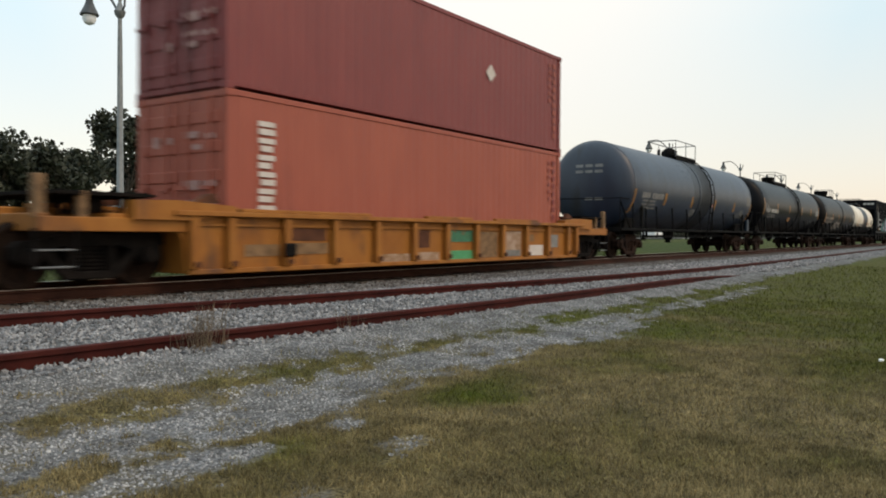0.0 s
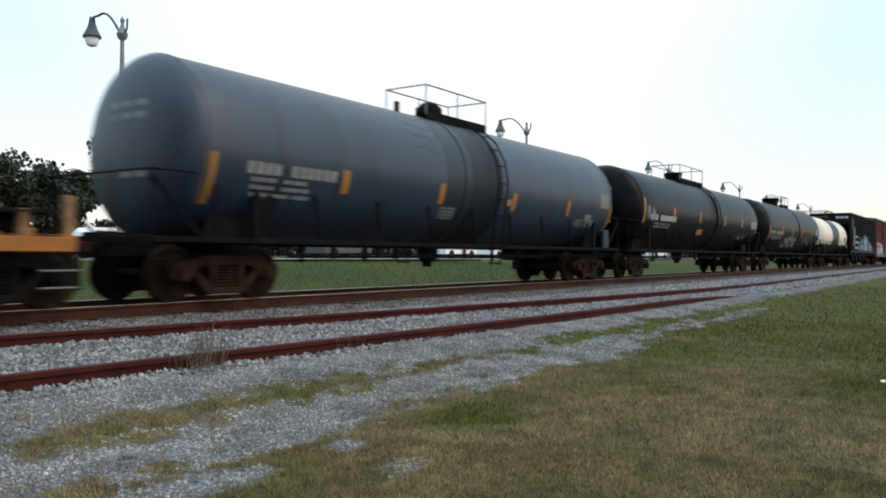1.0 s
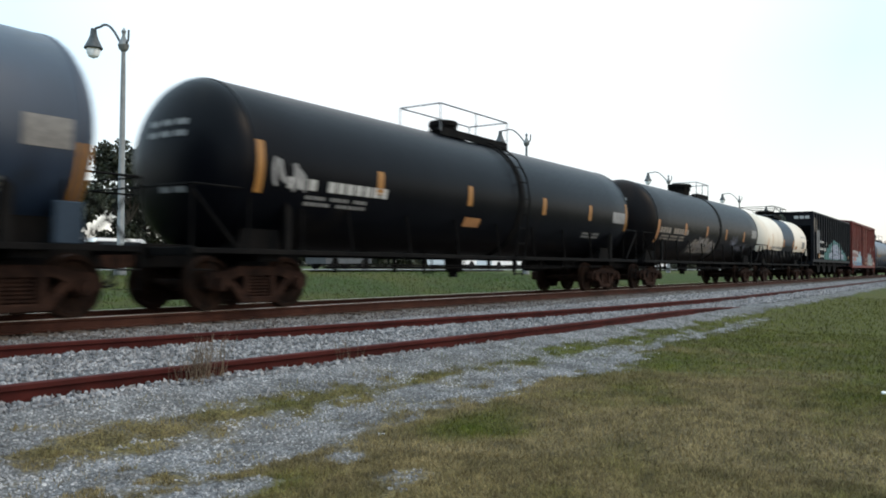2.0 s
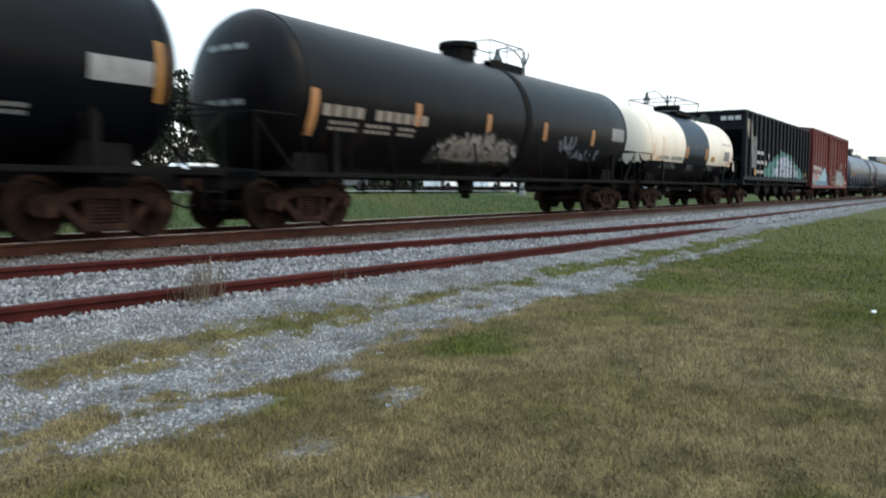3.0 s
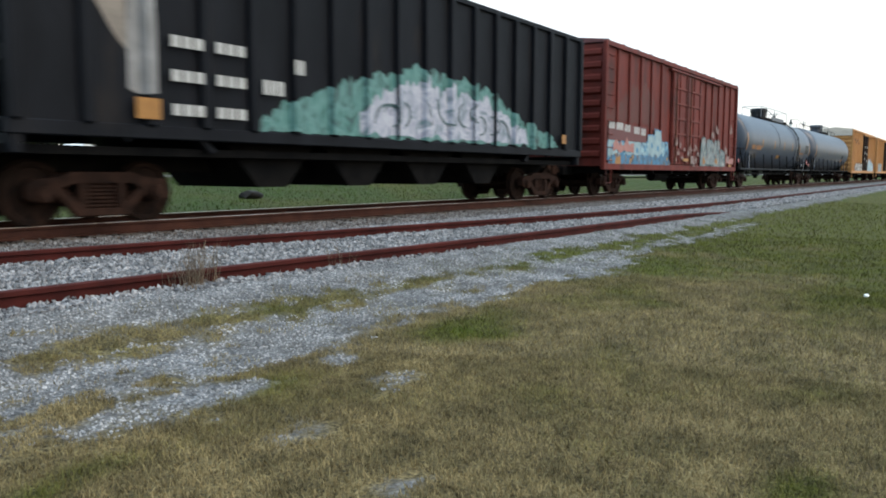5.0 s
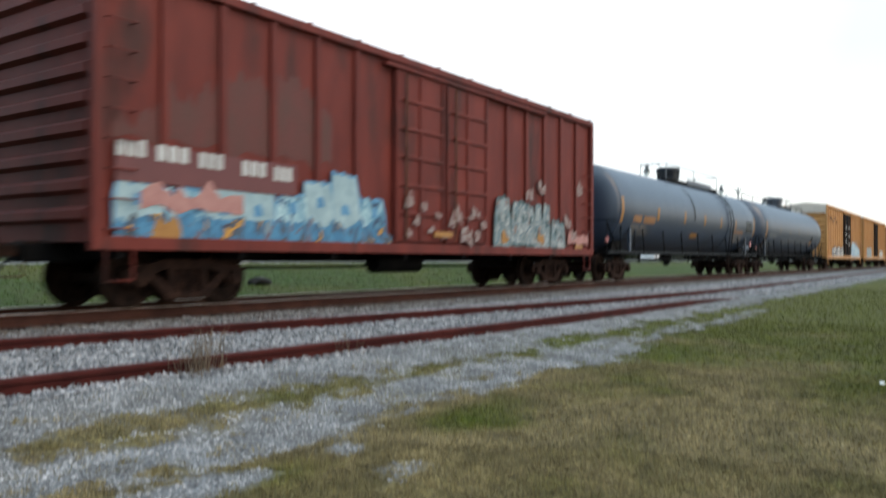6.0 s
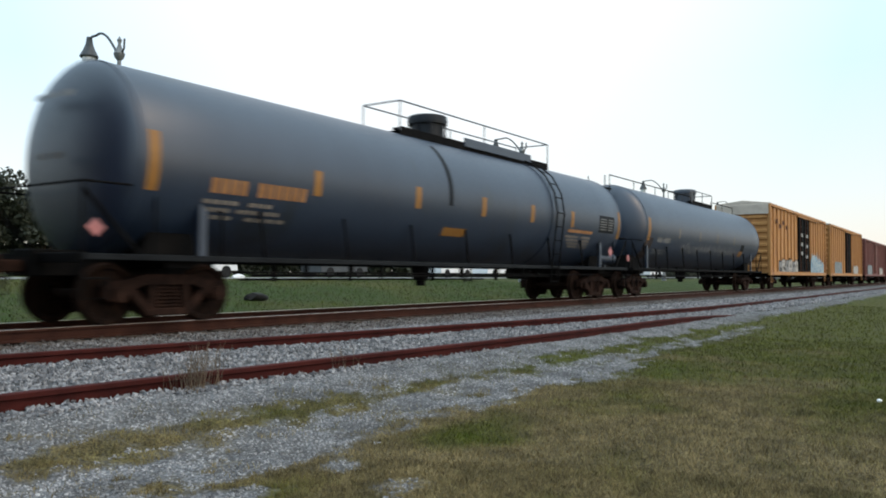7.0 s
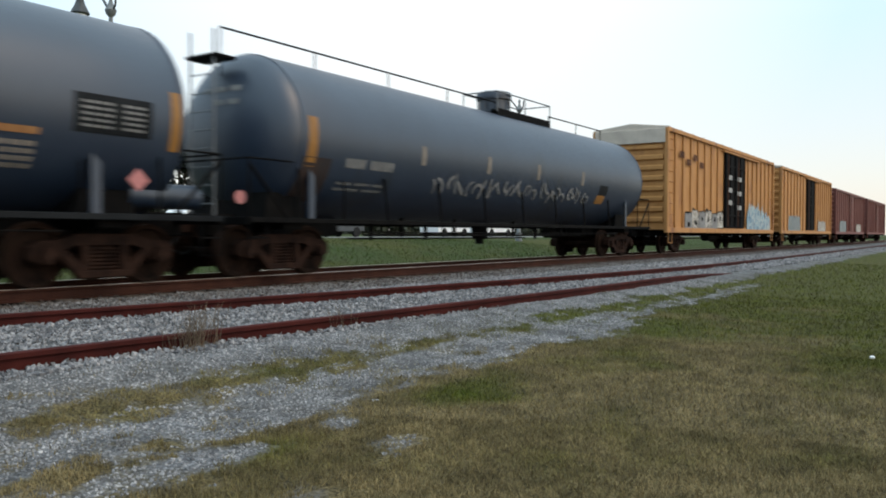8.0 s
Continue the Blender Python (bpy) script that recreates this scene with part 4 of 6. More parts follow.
def head_marks(shell, length, r, zc, head, mat, rows=((0.6, 3), (0.4, 3), (-0.55, 2))):
    """Blurred lettering on the dished head that looks towards -x."""
    bm = bm_new()
    h = length / 2
    for z, k in rows:
        for i in range(k):
            y0 = -0.55 + i * 0.36
            pts = []
            for y, zz in ((y0, z), (y0 + 0.28, z), (y0 + 0.28, z + 0.1), (y0, z + 0.1)):
                q = math.sqrt(max(0, 1 - (y * y + zz * zz) / r / r))
                pts.append(bm.verts.new((-h - head * q - 0.012, y, zc + zz)))
            bm.faces.new(pts)
    part("head_lettering", bm, mat, shell, "small blurred lettering", gap=0.3)


def on_tank(r, zc, thick=0.008):
    return lambda u, v, lift: (u, -(r + thick + lift) * math.cos(v / r), zc + (r + thick + lift) * math.sin(v / r))


def dished_head(length, r, zc, head, lift):
    h = length / 2
    prof = [(-h - (head + lift) * math.cos(math.pi / 2 * i / 8), (r + lift) * math.sin(math.pi / 2 * i / 8)) for i in range(9)]
    return lathe(bm_new(), prof, "x", 64, (0, 0, zc))


def grey_tank(car, shell):
    L, r, zc = 15.8, 1.56, 2.56
    strips(shell, r, zc, (-7.85, -4.7, -1.5, 1.74, 4.9, 7.9), 1.94, 2.38, 0.2, None, (1.58, 2.4))
    part("stained_belt", ring_band(bm_new(), r, zc, -1.35, -0.28, 0.003), TANK_STAIN, shell, "streaky dark stains below the manway")
    part("stained_belt", ring_band(bm_new(), r, zc, -0.28, 1.02, 0.005), TANK_SOOTY, shell, "sooty belt round the tank")
    part("stained_belt", fill(bm_new(), on_tank(r, zc, 0.002), -2.5, -1.36, lambda u: 0.55, lambda u: 2.1, 3, 0.04, 0.5), TANK_STAIN, shell, "dark smear beside the manway", gap=0.3)
    part("belt_ring", ring_band(bm_new(), r, zc, -0.62, -0.42, 0.02), TANK_STAIN, shell, "raised welded ring")
    part("belt_ring", ring_band(bm_new(), r, zc, 1.02, 1.14, 0.02), TANK_GREY, shell, "raised welded ring")
    part("lettering", bars(bm_new(), r, zc, -7.14, -4.95, -8.5, 7.5, (4, 6)), PALE, shell, "large blurred white lettering", gap=0.3)
    bm = bm_new()
    for i, w in enumerate(((4, 4), (4, 5), (3,))):
        bars(bm, r, zc, -7.0, -5.7 + 0.1 * i, -18 - 5 * i, 2.8, w)
    for i in range(4):
        bars(bm, r, zc, -1.4, -0.8, -26 - 3 * i, 2, (4,))
    for i in range(3):
        bars(bm, r, zc, 5.6, 6.9, -26 - 3 * i, 2, (3, 4))
    part("data_lettering", bm, PALE, shell, "lines of small blurred lettering", gap=0.3)
    part("patch", curved_plate(bm_new(), r, zc, 7.05, 7.72, -10, 5, 0.006), PANEL_GREY, shell, "pale data panel")
    part("patch", curved_plate(bm_new(), r, zc, 6.15, 6.6, -26, -19, 0.006), PALE, shell, "small pale placard frame")
    part("patch", curved_plate(bm_new(), r, zc, 1.3, 1.6, -19, -13, 0.006), PINK, shell, "small pink and white label")
    head_marks(shell, L, r, zc, 0.5, PALE)
    part("stained_head", dished_head(L, r, zc, 0.5, 0.006), TANK_GREY, shell, "dull stained dished end")
    manway(car, 0.05, zc + r, 0.3, 0.5, True)
    platform(car, -0.9, 1.78, zc + r + 0.0, 0.6, 0.7, False)
    ladder(car, 0.9, r, zc, 0)
    part("end_bracket", box(bm_new(), 7.55, 7.95, -1.46, -1.36, 1.04, 1.62, 0.02), TANK_NAVY, car, "blue-grey end bracket")
    bm = bm_new()
    rod(bm, (-1.25, 0, zc + r - 0.1), (-1.25, 0, zc + r + 0.3), 0.07, 8)
    part("relief_valve", bm, BLACK, car)


def black_tank(car, shell):
    L, r, zc = 16.3, 1.54, 2.54
    strips(shell, r, zc, (-8.05, -4.87, -1.55, 2.2, 5.2, 8.1))
    part("soot_band", ring_band(bm_new(), r, zc, 0.75, 1.05, 0.015), BLACK, shell, "raised black belt round the tank")
    part("lettering", bars(bm_new(), r, zc, -7.4, -4.6, -8, 7.5, (3, 7)), WHITE, shell, "large blurred white lettering", gap=0.3)
    bm = bm_new()
    for i, w in enumerate(((4, 4, 3), (4, 5))):
        bars(bm, r, zc, -6.9, -5.2, -19 - 4.5 * i, 2.6, w)
    for i in range(2):
        bars(bm, r, zc, 5.0, 6.2, -27 - 4 * i, 2.4, (4, 3))
    part("data_lettering", bm, PALE, shell, "lines of small blurred lettering", gap=0.3)
    part("patch", curved_plate(bm_new(), r, zc, -1.6, -0.9, -32, -23, 0.005), ORANGE, shell, "orange paint patch")
    part("patch", curved_plate(bm_new(), r, zc, 6.95, 7.95, -12, 1, 0.006), CHALK, shell, "white painted panel")
    head_marks(shell, L, r, zc, 0.7, PALE)
    bm = spray(bm_new(), on_tank(r, zc), -7.8, -6.9, -0.45, 0.1, 4, 0.14, 3)
    part("graffiti", bm, CHALK, shell, "loose white sprayed scrawl", gap=0.3)
    manway(car, -0.5, zc + r, 0.33, 0.42)
    platform(car, -1.5, 1.7, zc + r + 0.0, 0.62, 0.66, False)
    ladder(car, 0.9, r, zc, 0)


def brown_tank(car, shell):
    L, r, zc = 15.0, 1.54, 2.55
    strips(shell, r, zc, (-7.35, -4.2, -1.3, 1.68, 4.86), 2.08, 2.56, 0.2, ORANGE, None)
    strips(shell, r, zc, (-7.36,), mat=ORANGE, ends=(1.72, 2.52), w=0.24)
    part("soot_band", ring_band(bm_new(), r, zc, 0.55, 0.85, 0.015), BLACK, shell, "raised black belt round the tank")
    bm = bm_new()
    bars(bm, r, zc, -7.15, -3.8, -9, 8, (4, 6))
    for i in range(2):
        bars(bm, r, zc, -6.9, -4.2, -20 - 4.5 * i, 2.6, (4, 4, 3))
    part("lettering", bm, TAN, shell, "large faded lettering", gap=0.3)
    part("graffiti", fill(bm_new(), on_tank(r, zc, 0.006), -3.4, 0.6, lambda u: -1.35, lambda u: -0.5 - 0.2 * abs(u + 1.3) / 1.9, 5), TAN_DARK, shell, "dark brown sprayed ground of the graffiti")
    block_letters(shell, on_tank(r, zc, 0.012), -3.1, 0.3, lambda u: -1.22, lambda u: -0.5 - 0.12 * abs(u + 1.3), 6, (GRAF_TAN, TAN, CHALK_DIM), TAN_DARK, 61, "tan and grey bubble letters")
    part("graffiti", spray(bm_new(), on_tank(r, zc, 0.03), -3.2, 0.4, -1.2, -0.5, 9, 0.12, 17), CHALK_DIM, shell, "pale sprayed swirls", gap=0.3)
    bm = spray(bm_new(), on_tank(r, zc), 2.6, 3.7, -0.85, -0.25, 4, 0.16, 6)
    part("graffiti", bm, LILAC_DIM, shell, "thin lilac sprayed strokes", gap=0.3)
    bm = spray(bm_new(), on_tank(r, zc), 3.4, 5.4, -1.05, -0.6, 7, 0.13, 8)
    part("graffiti", bm, LILAC_DIM, shell, "dim sprayed letters", gap=0.3)
    bm = bm_new()
    curved_plate(bm, r, zc, 6.3, 7.3, -9, 6, 0.005)
    part("patch", bm, PALE, shell, "grey painted panel")
    head_marks(shell, L, r, zc, 0.7, PALE, ((0.7, 3), (-0.3, 3)))
    manway(car, -0.4, zc + r, 0.45, 0.46)
    platform(car, 0.3, 2.1, zc + r + 0.0, 0.55, 0.6, False)


def white_tank(car, shell):
    L, r, zc = 11.0, 1.46, 2.47
    for w in (-1, 1):
        low = dished_head(L, r, zc, 0.6, 0.007)
        bmesh.ops.transform(low, matrix=Matrix.Diagonal((-w, 1, 1, 1)), verts=low.verts)
        bmesh.ops.translate(low, verts=low.verts, vec=(0.12, 0, 0))
        bmesh.ops.delete(low, geom=[v for v in low.verts if v.co.z > 1.88], context="VERTS")
        part("black_head", low, TANK_BLACK, shell, "black lower part of the dished end")
    part("navy_band", ring_band(bm_new(), r, zc, -1.45, 1.8, 0.005), TANK_NAVY, shell, "dark navy belt round the tank")
    bm = bm_new()
    curved_plate(bm, r, zc, -5.46, 5.7, -78, -26, 0.014, 8)
    part("black_belly", bm, TANK_BLACK, shell, "black lower flank")
    part("black_belly", curved_plate(bm_new(), r, zc, -1.44, 1.79, -27, -13, 0.012, 4), TANK_BLACK, shell, "black lower part of the belt")
    strips(shell, r + 0.012, zc, (-1.22, 1.43), 2.04, 2.5, 0.32, ORANGE, None)
    part("patch", curved_plate(bm_new(), r, zc, 2.23, 2.8, -19.5, -11, 0.006), STRIPE, shell, "yellow warning patch")
    part("patch", curved_plate(bm_new(), r, zc, 4.2, 5.1, -16, 1, 0.006), PANEL_GREY, shell, "grey data panel")
    bm = bm_new()
    bars(bm, r, zc, -4.2, -1.6, -17, 6, (4, 6))
    bars(bm, r, zc, 4.0, 5.3, 15, 3, (5, 3))
    for k in range(3):
        bars(bm, r + 0.016, zc, 1.95, 3.2 - 0.1 * k, -28 - 3 * k, 1.8, (5, 4))
        bars(bm, r + 0.016, zc, -0.7, 0.3, -29 - 4 * k, 2, (4, 3))
        bars(bm, r + 0.016, zc, -3.9, -2.4 + 0.2 * k, -29 - 3 * k, 1.6, (4, 5))
    bars(bm, r + 0.016, zc, 4.7, 5.2, -32, 5, (2,))
    part("lettering", bm, PALE, shell, "faded grey lettering", gap=0.3)
    for u0, u1, lo, hi, k in ((-5.35, -4.95, -0.66, 0.0, 1), (-4.2, -3.95, -0.66, 0.25, 2), (-5.0, -4.2, -0.66, -0.45, 3), (4.9, 5.5, -0.66, -0.35, 4)):
        part("rust_stain", fill(bm_new(), on_tank(r, zc, 0.006), u0, u1, lambda u: lo, lambda u: hi, k, 0.03, 0.25), RUST_ON_CREAM, shell, "ragged rust run down the cream paint")
    manway(car, 0.35, zc + r, 0.5, 0.4)
    platform(car, -0.6, 1.5, zc + r + 0.04, 0.75, 0.05, False)
    bm = bm_new()
    for y in (-1.0, 1.0):
        pipe(bm, [(-1.5, y, zc + r + 0.55), (1.6, y, zc + r + 0.55)], 0.02)
        for x in (-1.5, 1.6):
            pipe(bm, [(x, y, zc + r + 0.55), (x, y * 0.8, zc + r * 0.75)], 0.018)
    for x in (-1.5, 0.0, 1.6):
        pipe(bm, [(x, -1.0, zc + r + 0.55), (x, 1.0, zc + r + 0.55)], 0.02)
    part("handrail", bm, BLACK, car, "thin dark safety rails")
    bm = bm_new()
    pipe(bm, [(6.4, -1.3, 1.65), (6.4, -1.3, 2.0), (6.28, -1.3, 2.1), (6.0, -1.3, 2.1)], 0.045)
    part("grab_hoop", bm, TANK_WHITE, car, "cream bent grab hoop")


def slate_tank(car, shell):
    L, r, zc = 17.8, 1.55, 2.54
    strips(shell, r, zc, (-8.75, -5.3, -2.2, 0.5, 3.0, 5.5, 9.08))
    part("belt_ring", ring_band(bm_new(), r, zc, 4.15, 4.3, 0.02), TANK_SLATE, shell)
    bm = bm_new()
    bars(bm, r, zc, -7.7, -5.55, -9, 9, (4, 6))
    part("lettering", bm, ORANGE, shell, "large faded orange lettering", gap=0.3)
    bm = bm_new()
    for i, w in enumerate(((4, 3), (5, 4, 3), (3, 4))):
        bars(bm, r, zc, -7.8, -6.3 + 0.2 * i, -22 - 5 * i, 2.8, w)
    part("data_lettering", bm, TAN, shell, "lines of faded small lettering", gap=0.3)
    part("patch", curved_plate(bm_new(), r, zc, -1.03, -0.07, -34, -26, 0.006), STRIPE, shell, "yellow warning patch")
    bm = bm_new()
    for i in range(4):
        bars(bm, r, zc, 5.2 + 0.15 * i, 7.0, -22 - 4 * i, 2.6, (5, 4))
    part("data_panel", bm, TAN, shell, "lines of faded small lettering", gap=0.3)
    part("patch", curved_plate(bm_new(), r, zc, 7.45, 8.65, -15, 5, 0.004), SOOT, shell, "dark data panel")
    part("patch", curved_plate(bm_new(), r, zc, 5.3, 7.0, -18.5, -15, 0.006), ORANGE, shell, "faded orange stripe")
    bm = bm_new()
    for i in range(5):
        bars(bm, r, zc, 7.55, 8.55, 1.5 - 3.0 * i, 1.4, (4, 3))
    part("data_panel", bm, PALE, shell, "lines of small grey lettering", gap=0.3)
    head_marks(shell, L, r, zc, 0.7, PALE, ((0.85, 3), (-0.1, 2)))
    part("drip_stain", curved_plate(bm_new(), r, zc, -1.02, -0.86, -7, 52, 0.005, 10), SOOT, shell, "dark drip stain below the manway")
    manway(car, 0.25, zc + r, 0.44, 0.68, False, TANK_SOOTY)
    platform(car, -1.6, 5.8, zc + r + 0.0, 0.55, 0.68, False)
    bm = bm_new()
    box(bm, 1.05, 4.6, -0.62, -0.58, zc + r - 0.02, zc + r + 0.2)
    part("toe_board", bm, TANK_SLATE, car)
    ladder(car, 4.45, r, zc, 0)
    bm = bm_new()
    rod(bm, (8.6, -0.9, 1.35), (9.9, -0.9, 1.35), 0.2, 16)
    part("air_reservoir", bm, TANK_SLATE, car, "grey-blue air reservoir on the end platform")
    bm = bm_new()
    rod(bm, (8.45, -1.5, 1.54), (8.45, -1.48, 1.54), 0.17, 4)
    rod(bm, (-9.5, -1.3, 1.42), (-9.5, -1.28, 1.42), 0.14, 4)
    part("placard", bm, PLACARD, car, "red and white diamond placard")


def slate_tank_long(car, shell):
    L, r, zc = 17.0, 1.55, 2.6
    strips(shell, r, zc, (-4.8, -2.04, 0.6, 3.5), 2.26, 2.67, 0.16, TAN, None)
    strips(shell, r, zc, (-8.25,), ends=(2.0, 2.9), w=0.24)
    bm = bm_new()
    bars(bm, r, zc, -7.3, -5.8, -14, 7, (4, 5))
    for i, w in enumerate(((4, 4, 3), (5, 4))):
        bars(bm, r, zc, -7.4, -5.95, -32 - 5 * i, 2.4, w)
    part("lettering", bm, PALE, shell, "blurred white lettering", gap=0.3)
    bm = spray(bm_new(), on_tank(r, zc), -4.3, 4.2, -1.0, -0.42, 30, 0.085, 12)
    part("graffiti", bm, CHALK, shell, "long row of thin white sprayed letters", gap=0.3)
    part("rust_stain", curved_plate(bm_new(), r, zc, -8.46, -7.7, -52, -16, 0.005), RUST_BLOOM, shell, "brown rust bloom at the head seam")
    part("patch", curved_plate(bm_new(), r, zc, 4.85, 5.5, -22, -10, 0.006), SOOT, shell, "black panel")
    part("patch", curved_plate(bm_new(), r, zc, 4.8, 5.4, -33, -22, 0.006), STRIPE, shell, "yellow patch")
    head_marks(shell, L, r, zc, 0.7, PALE, ((0.75, 3), (0.5, 2)))
    manway(car, 0.75, zc + r, 0.44, 0.66, False, TANK_SLATE)
    platform(car, 0.0, 3.2, zc + r + 0.0, 0.55, 0.55, False)
    bm = bm_new()
    top = zc + r + 0.24
    for x0, x1 in ((-9.5, 0.0), (3.2, 7.2)):
        pipe(bm, [(x0, -0.5, top), (x1, -0.5, top)], 0.02)
        k = 5 if x0 < 0 else 3
        for i in range(k):
            x = x0 + (x1 - x0) * i / (k - 1)
            rod(bm, (x, -0.5, top), (x, -0.5, zc + r * (0.93 if abs(x) < 8.4 else 0.6)), 0.016, 6)
    part("handrail", bm, BLACK, car, "long thin handrail on top")
    bm = bm_new()
    part("end_step", box(bm_new(), -9.55, -9.05, -0.4, 0.4, zc + r * 0.84, zc + r * 0.84 + 0.06, 0.01), BLACK, car, "small dark end step")
    for i in range(8):
        rod(bm, (-9.49, -0.32, 1.3 + i * 0.33), (-9.49, 0.32, 1.3 + i * 0.33), 0.013, 6)
    for y in (-0.32, 0.32):
        rod(bm, (-9.49, y, 1.0), (-9.49, y, top), 0.022, 6)
    part("end_ladder", bm, GALV, car, "thin pale end ladder")
    bm = bm_new()
    rod(bm, (-9.75, -1.3, 1.38), (-9.75, -1.28, 1.38), 0.12, 8)
    part("placard", bm, PLACARD, car, "red and white diamond placard")


tank_car("tank_car", 33.8, 15.8, 1.56, 2.56, 0.5, (-7.15, 7.3), TANK_GREY, "grey-blue tank car with a black sooty belt", "plain", grey_tank)
tank_car("tank_car", 52.85, 16.3, 1.54, 2.54, 0.7, (-7.6, 7.45), TANK_BLACK, "black tank car with white lettering and yellow strips", "plain", black_tank)
tank_car("tank_car", 71.5, 15.0, 1.54, 2.55, 0.7, (-7.0, 7.1), TANK_BROWN, "brown-black tank car with tan graffiti", "plain", brown_tank)
tank_car("tank_car", 87.1, 11.0, 1.46, 2.47, 0.6, (-4.3, 4.7), TANK_WHITE, "cream-white tank car with a navy belt", "plain", white_tank, 0.12)
tank_car("tank_car", 141.0, 18.1, 1.55, 2.54, 0.4, (-8.1, 8.2), TANK_SLATE, "slate-grey tank car with orange lettering", "long_rail", slate_tank, 0.13)
tank_car("tank_car", 161.27, 17.0, 1.55, 2.6, 0.7, (-8.5, 7.7), TANK_SLATE, "slate-grey tank car with white sprayed letters", "plain", slate_tank_long)


# ---- box cars ----
def on_side(y):
    return lambda u, v, lift: (u, y - 0.006 - lift, v)


def flat_bars(bm, y, x0, x1, z, h, words):
    x = x0
    unit = (x1 - x0) / (sum(words) + len(words) - 1 + 1e-6)
    for w in words:
        for _ in range(w):
            box(bm, x + unit * 0.1, x + unit * 0.88, y - 0.006, y, z, z + h)
            x += unit
        x += unit
    return bm


def box_car(name, centre, half, paint, label, trucks, z0=0.9, z1=4.9, ribs=9, door=(-0.6, 3.6), door_paint=None, double=False, roof=None, extra=None):
    """A ribbed box car: sheathing, posts, sliding doors, ends with corrugations, roof, ladders."""
    car = freight_car(name, centre, label, "box car")
    hw = 1.45
    bm = bm_new()
    box(bm, -half, half, -hw, hw, z0 + 0.12, z1 - 0.14, 0.0)
    body = part("body", bm, paint, car)
    bm = bm_new()
    for y in (-hw - 0.05, hw + 0.05):
        box(bm, -half, half, y - 0.06, y + 0.06, z1 - 0.2, z1 - 0.04, 0.01)
        box(bm, -half, half, y - 0.05, y + 0.05, z0, z0 + 0.2, 0.01)
    for w in (-1, 1):
        for y in (-hw - 0.04, hw + 0.04):
            box(bm, w * half - 0.09, w * half + 0.09, y - 0.07, y + 0.07, z0, z1 - 0.08, 0.015)
    part("side_rail", bm, paint, body)
    post = bm_new()
    box(post, -0.07, 0.07, -0.07, 0.0, z0 + 0.2, z1 - 0.2, 0.015)
    post = mesh_of(post, "side_post", paint, 35)
    spans = [(-half, door[0]), (door[1], half)]
    for a, b in spans:
        k = max(2, round((b - a) / (2 * half / ribs / 1.6)))
        for i in range(1, k):
            x = a + (b - a) * i / k
            part("side_post", post, None, body, m=pose(x, -hw, 0))
            part("side_post", post, None, body, m=pose(x, hw, 0, rz=180))
    # corrugated ends
    rib = bm_new()
    extrude_y(rib, [(0, -0.12), (-0.09, -0.06), (-0.09, 0.06), (0, 0.12)], -hw + 0.1, hw - 0.1)
    rib = mesh_of(rib, "end_corrugation", paint, 35)
    for i in range(9):
        z = z0 + 0.5 + i * (z1 - z0 - 0.9) / 8
        part("end_corrugation", rib, None, body, m=pose(-half, 0, z))
        part("end_corrugation", rib, None, body, m=pose(half, 0, z, rz=180))
    # roof
    bm = bm_new()
    pts = [(-hw - 0.1, z1 - 0.1), (-hw - 0.1, z1 - 0.04), (0, z1 + 0.14), (hw + 0.1, z1 - 0.04), (hw + 0.1, z1 - 0.1)]
    a = [bm.verts.new((-half - 0.05, y, z)) for y, z in pts]
    b = [bm.verts.new((half + 0.05, y, z)) for y, z in pts]
    bm.faces.new(a)
    bm.faces.new(b[::-1])
    for i in range(5):
        bm.faces.new((a[i], b[i], b[(i + 1) % 5], a[(i + 1) % 5]))
    for i in range(13):
        x = -half + 0.1 + (2 * half - 0.2) * i / 12
        for s in (-1, 1):
            rod(bm, (x, s * (hw + 0.1), z1 - 0.03), (x, 0, z1 + 0.15), 0.03, 4)
    part("roof", bm, roof or paint, car, "low ridged metal roof")
    # doors
    doors = [door] if not double else [(door[0], (door[0] + door[1]) / 2), ((door[0] + door[1]) / 2, door[1])]
    for side in (-1, 1):
        for d0, d1 in doors:
            bm = bm_new()
            y0, y1 = sorted((side * (hw + 0.02), side * (hw + 0.09)))
            box(bm, d0 + 0.04, d1 - 0.04, y0, y1, z0 + 0.25, z1 - 0.32, 0.01)
            d = part("sliding_door", bm, door_paint or paint, body, "ribbed sliding door")
            bm = bm_new()
            y0, y1 = sorted((side * (hw + 0.08), side * (hw + 0.13)))
            for i in range(1, 6):
                z = z0 + 0.25 + (z1 - z0 - 0.6) * i / 6
                box(bm, d0 + 0.1, d1 - 0.1, y0, y1, z - 0.04, z + 0.04, 0.01)
            for x in (d0 + 0.1, (d0 + d1) / 2, d1 - 0.1):
                box(bm, x - 0.04, x + 0.04, y0, y1, z0 + 0.3, z1 - 0.36, 0.01)
            part("door_rib", bm, door_paint or paint, d)
            bm = bm_new()
            ym = side * (hw + 0.16)
            rod(bm, (d0 + 0.35, ym, z0 + 0.3), (d0 + 0.35, ym, z1 - 0.4), 0.025, 6)
            part("lock_bar", bm, RUST, d)
        bm = bm_new()
        y0, y1 = sorted((side * (hw + 0.02), side * (hw + 0.16)))
        box(bm, door[0] - 0.3, min(door[1] + (door[1] - door[0]) * 0.8, half - 0.2), y0, y1, z1 - 0.34, z1 - 0.26, 0.01)
        part("door_track", bm, paint, body)
    # ladders at the corners
    bm = bm_new()
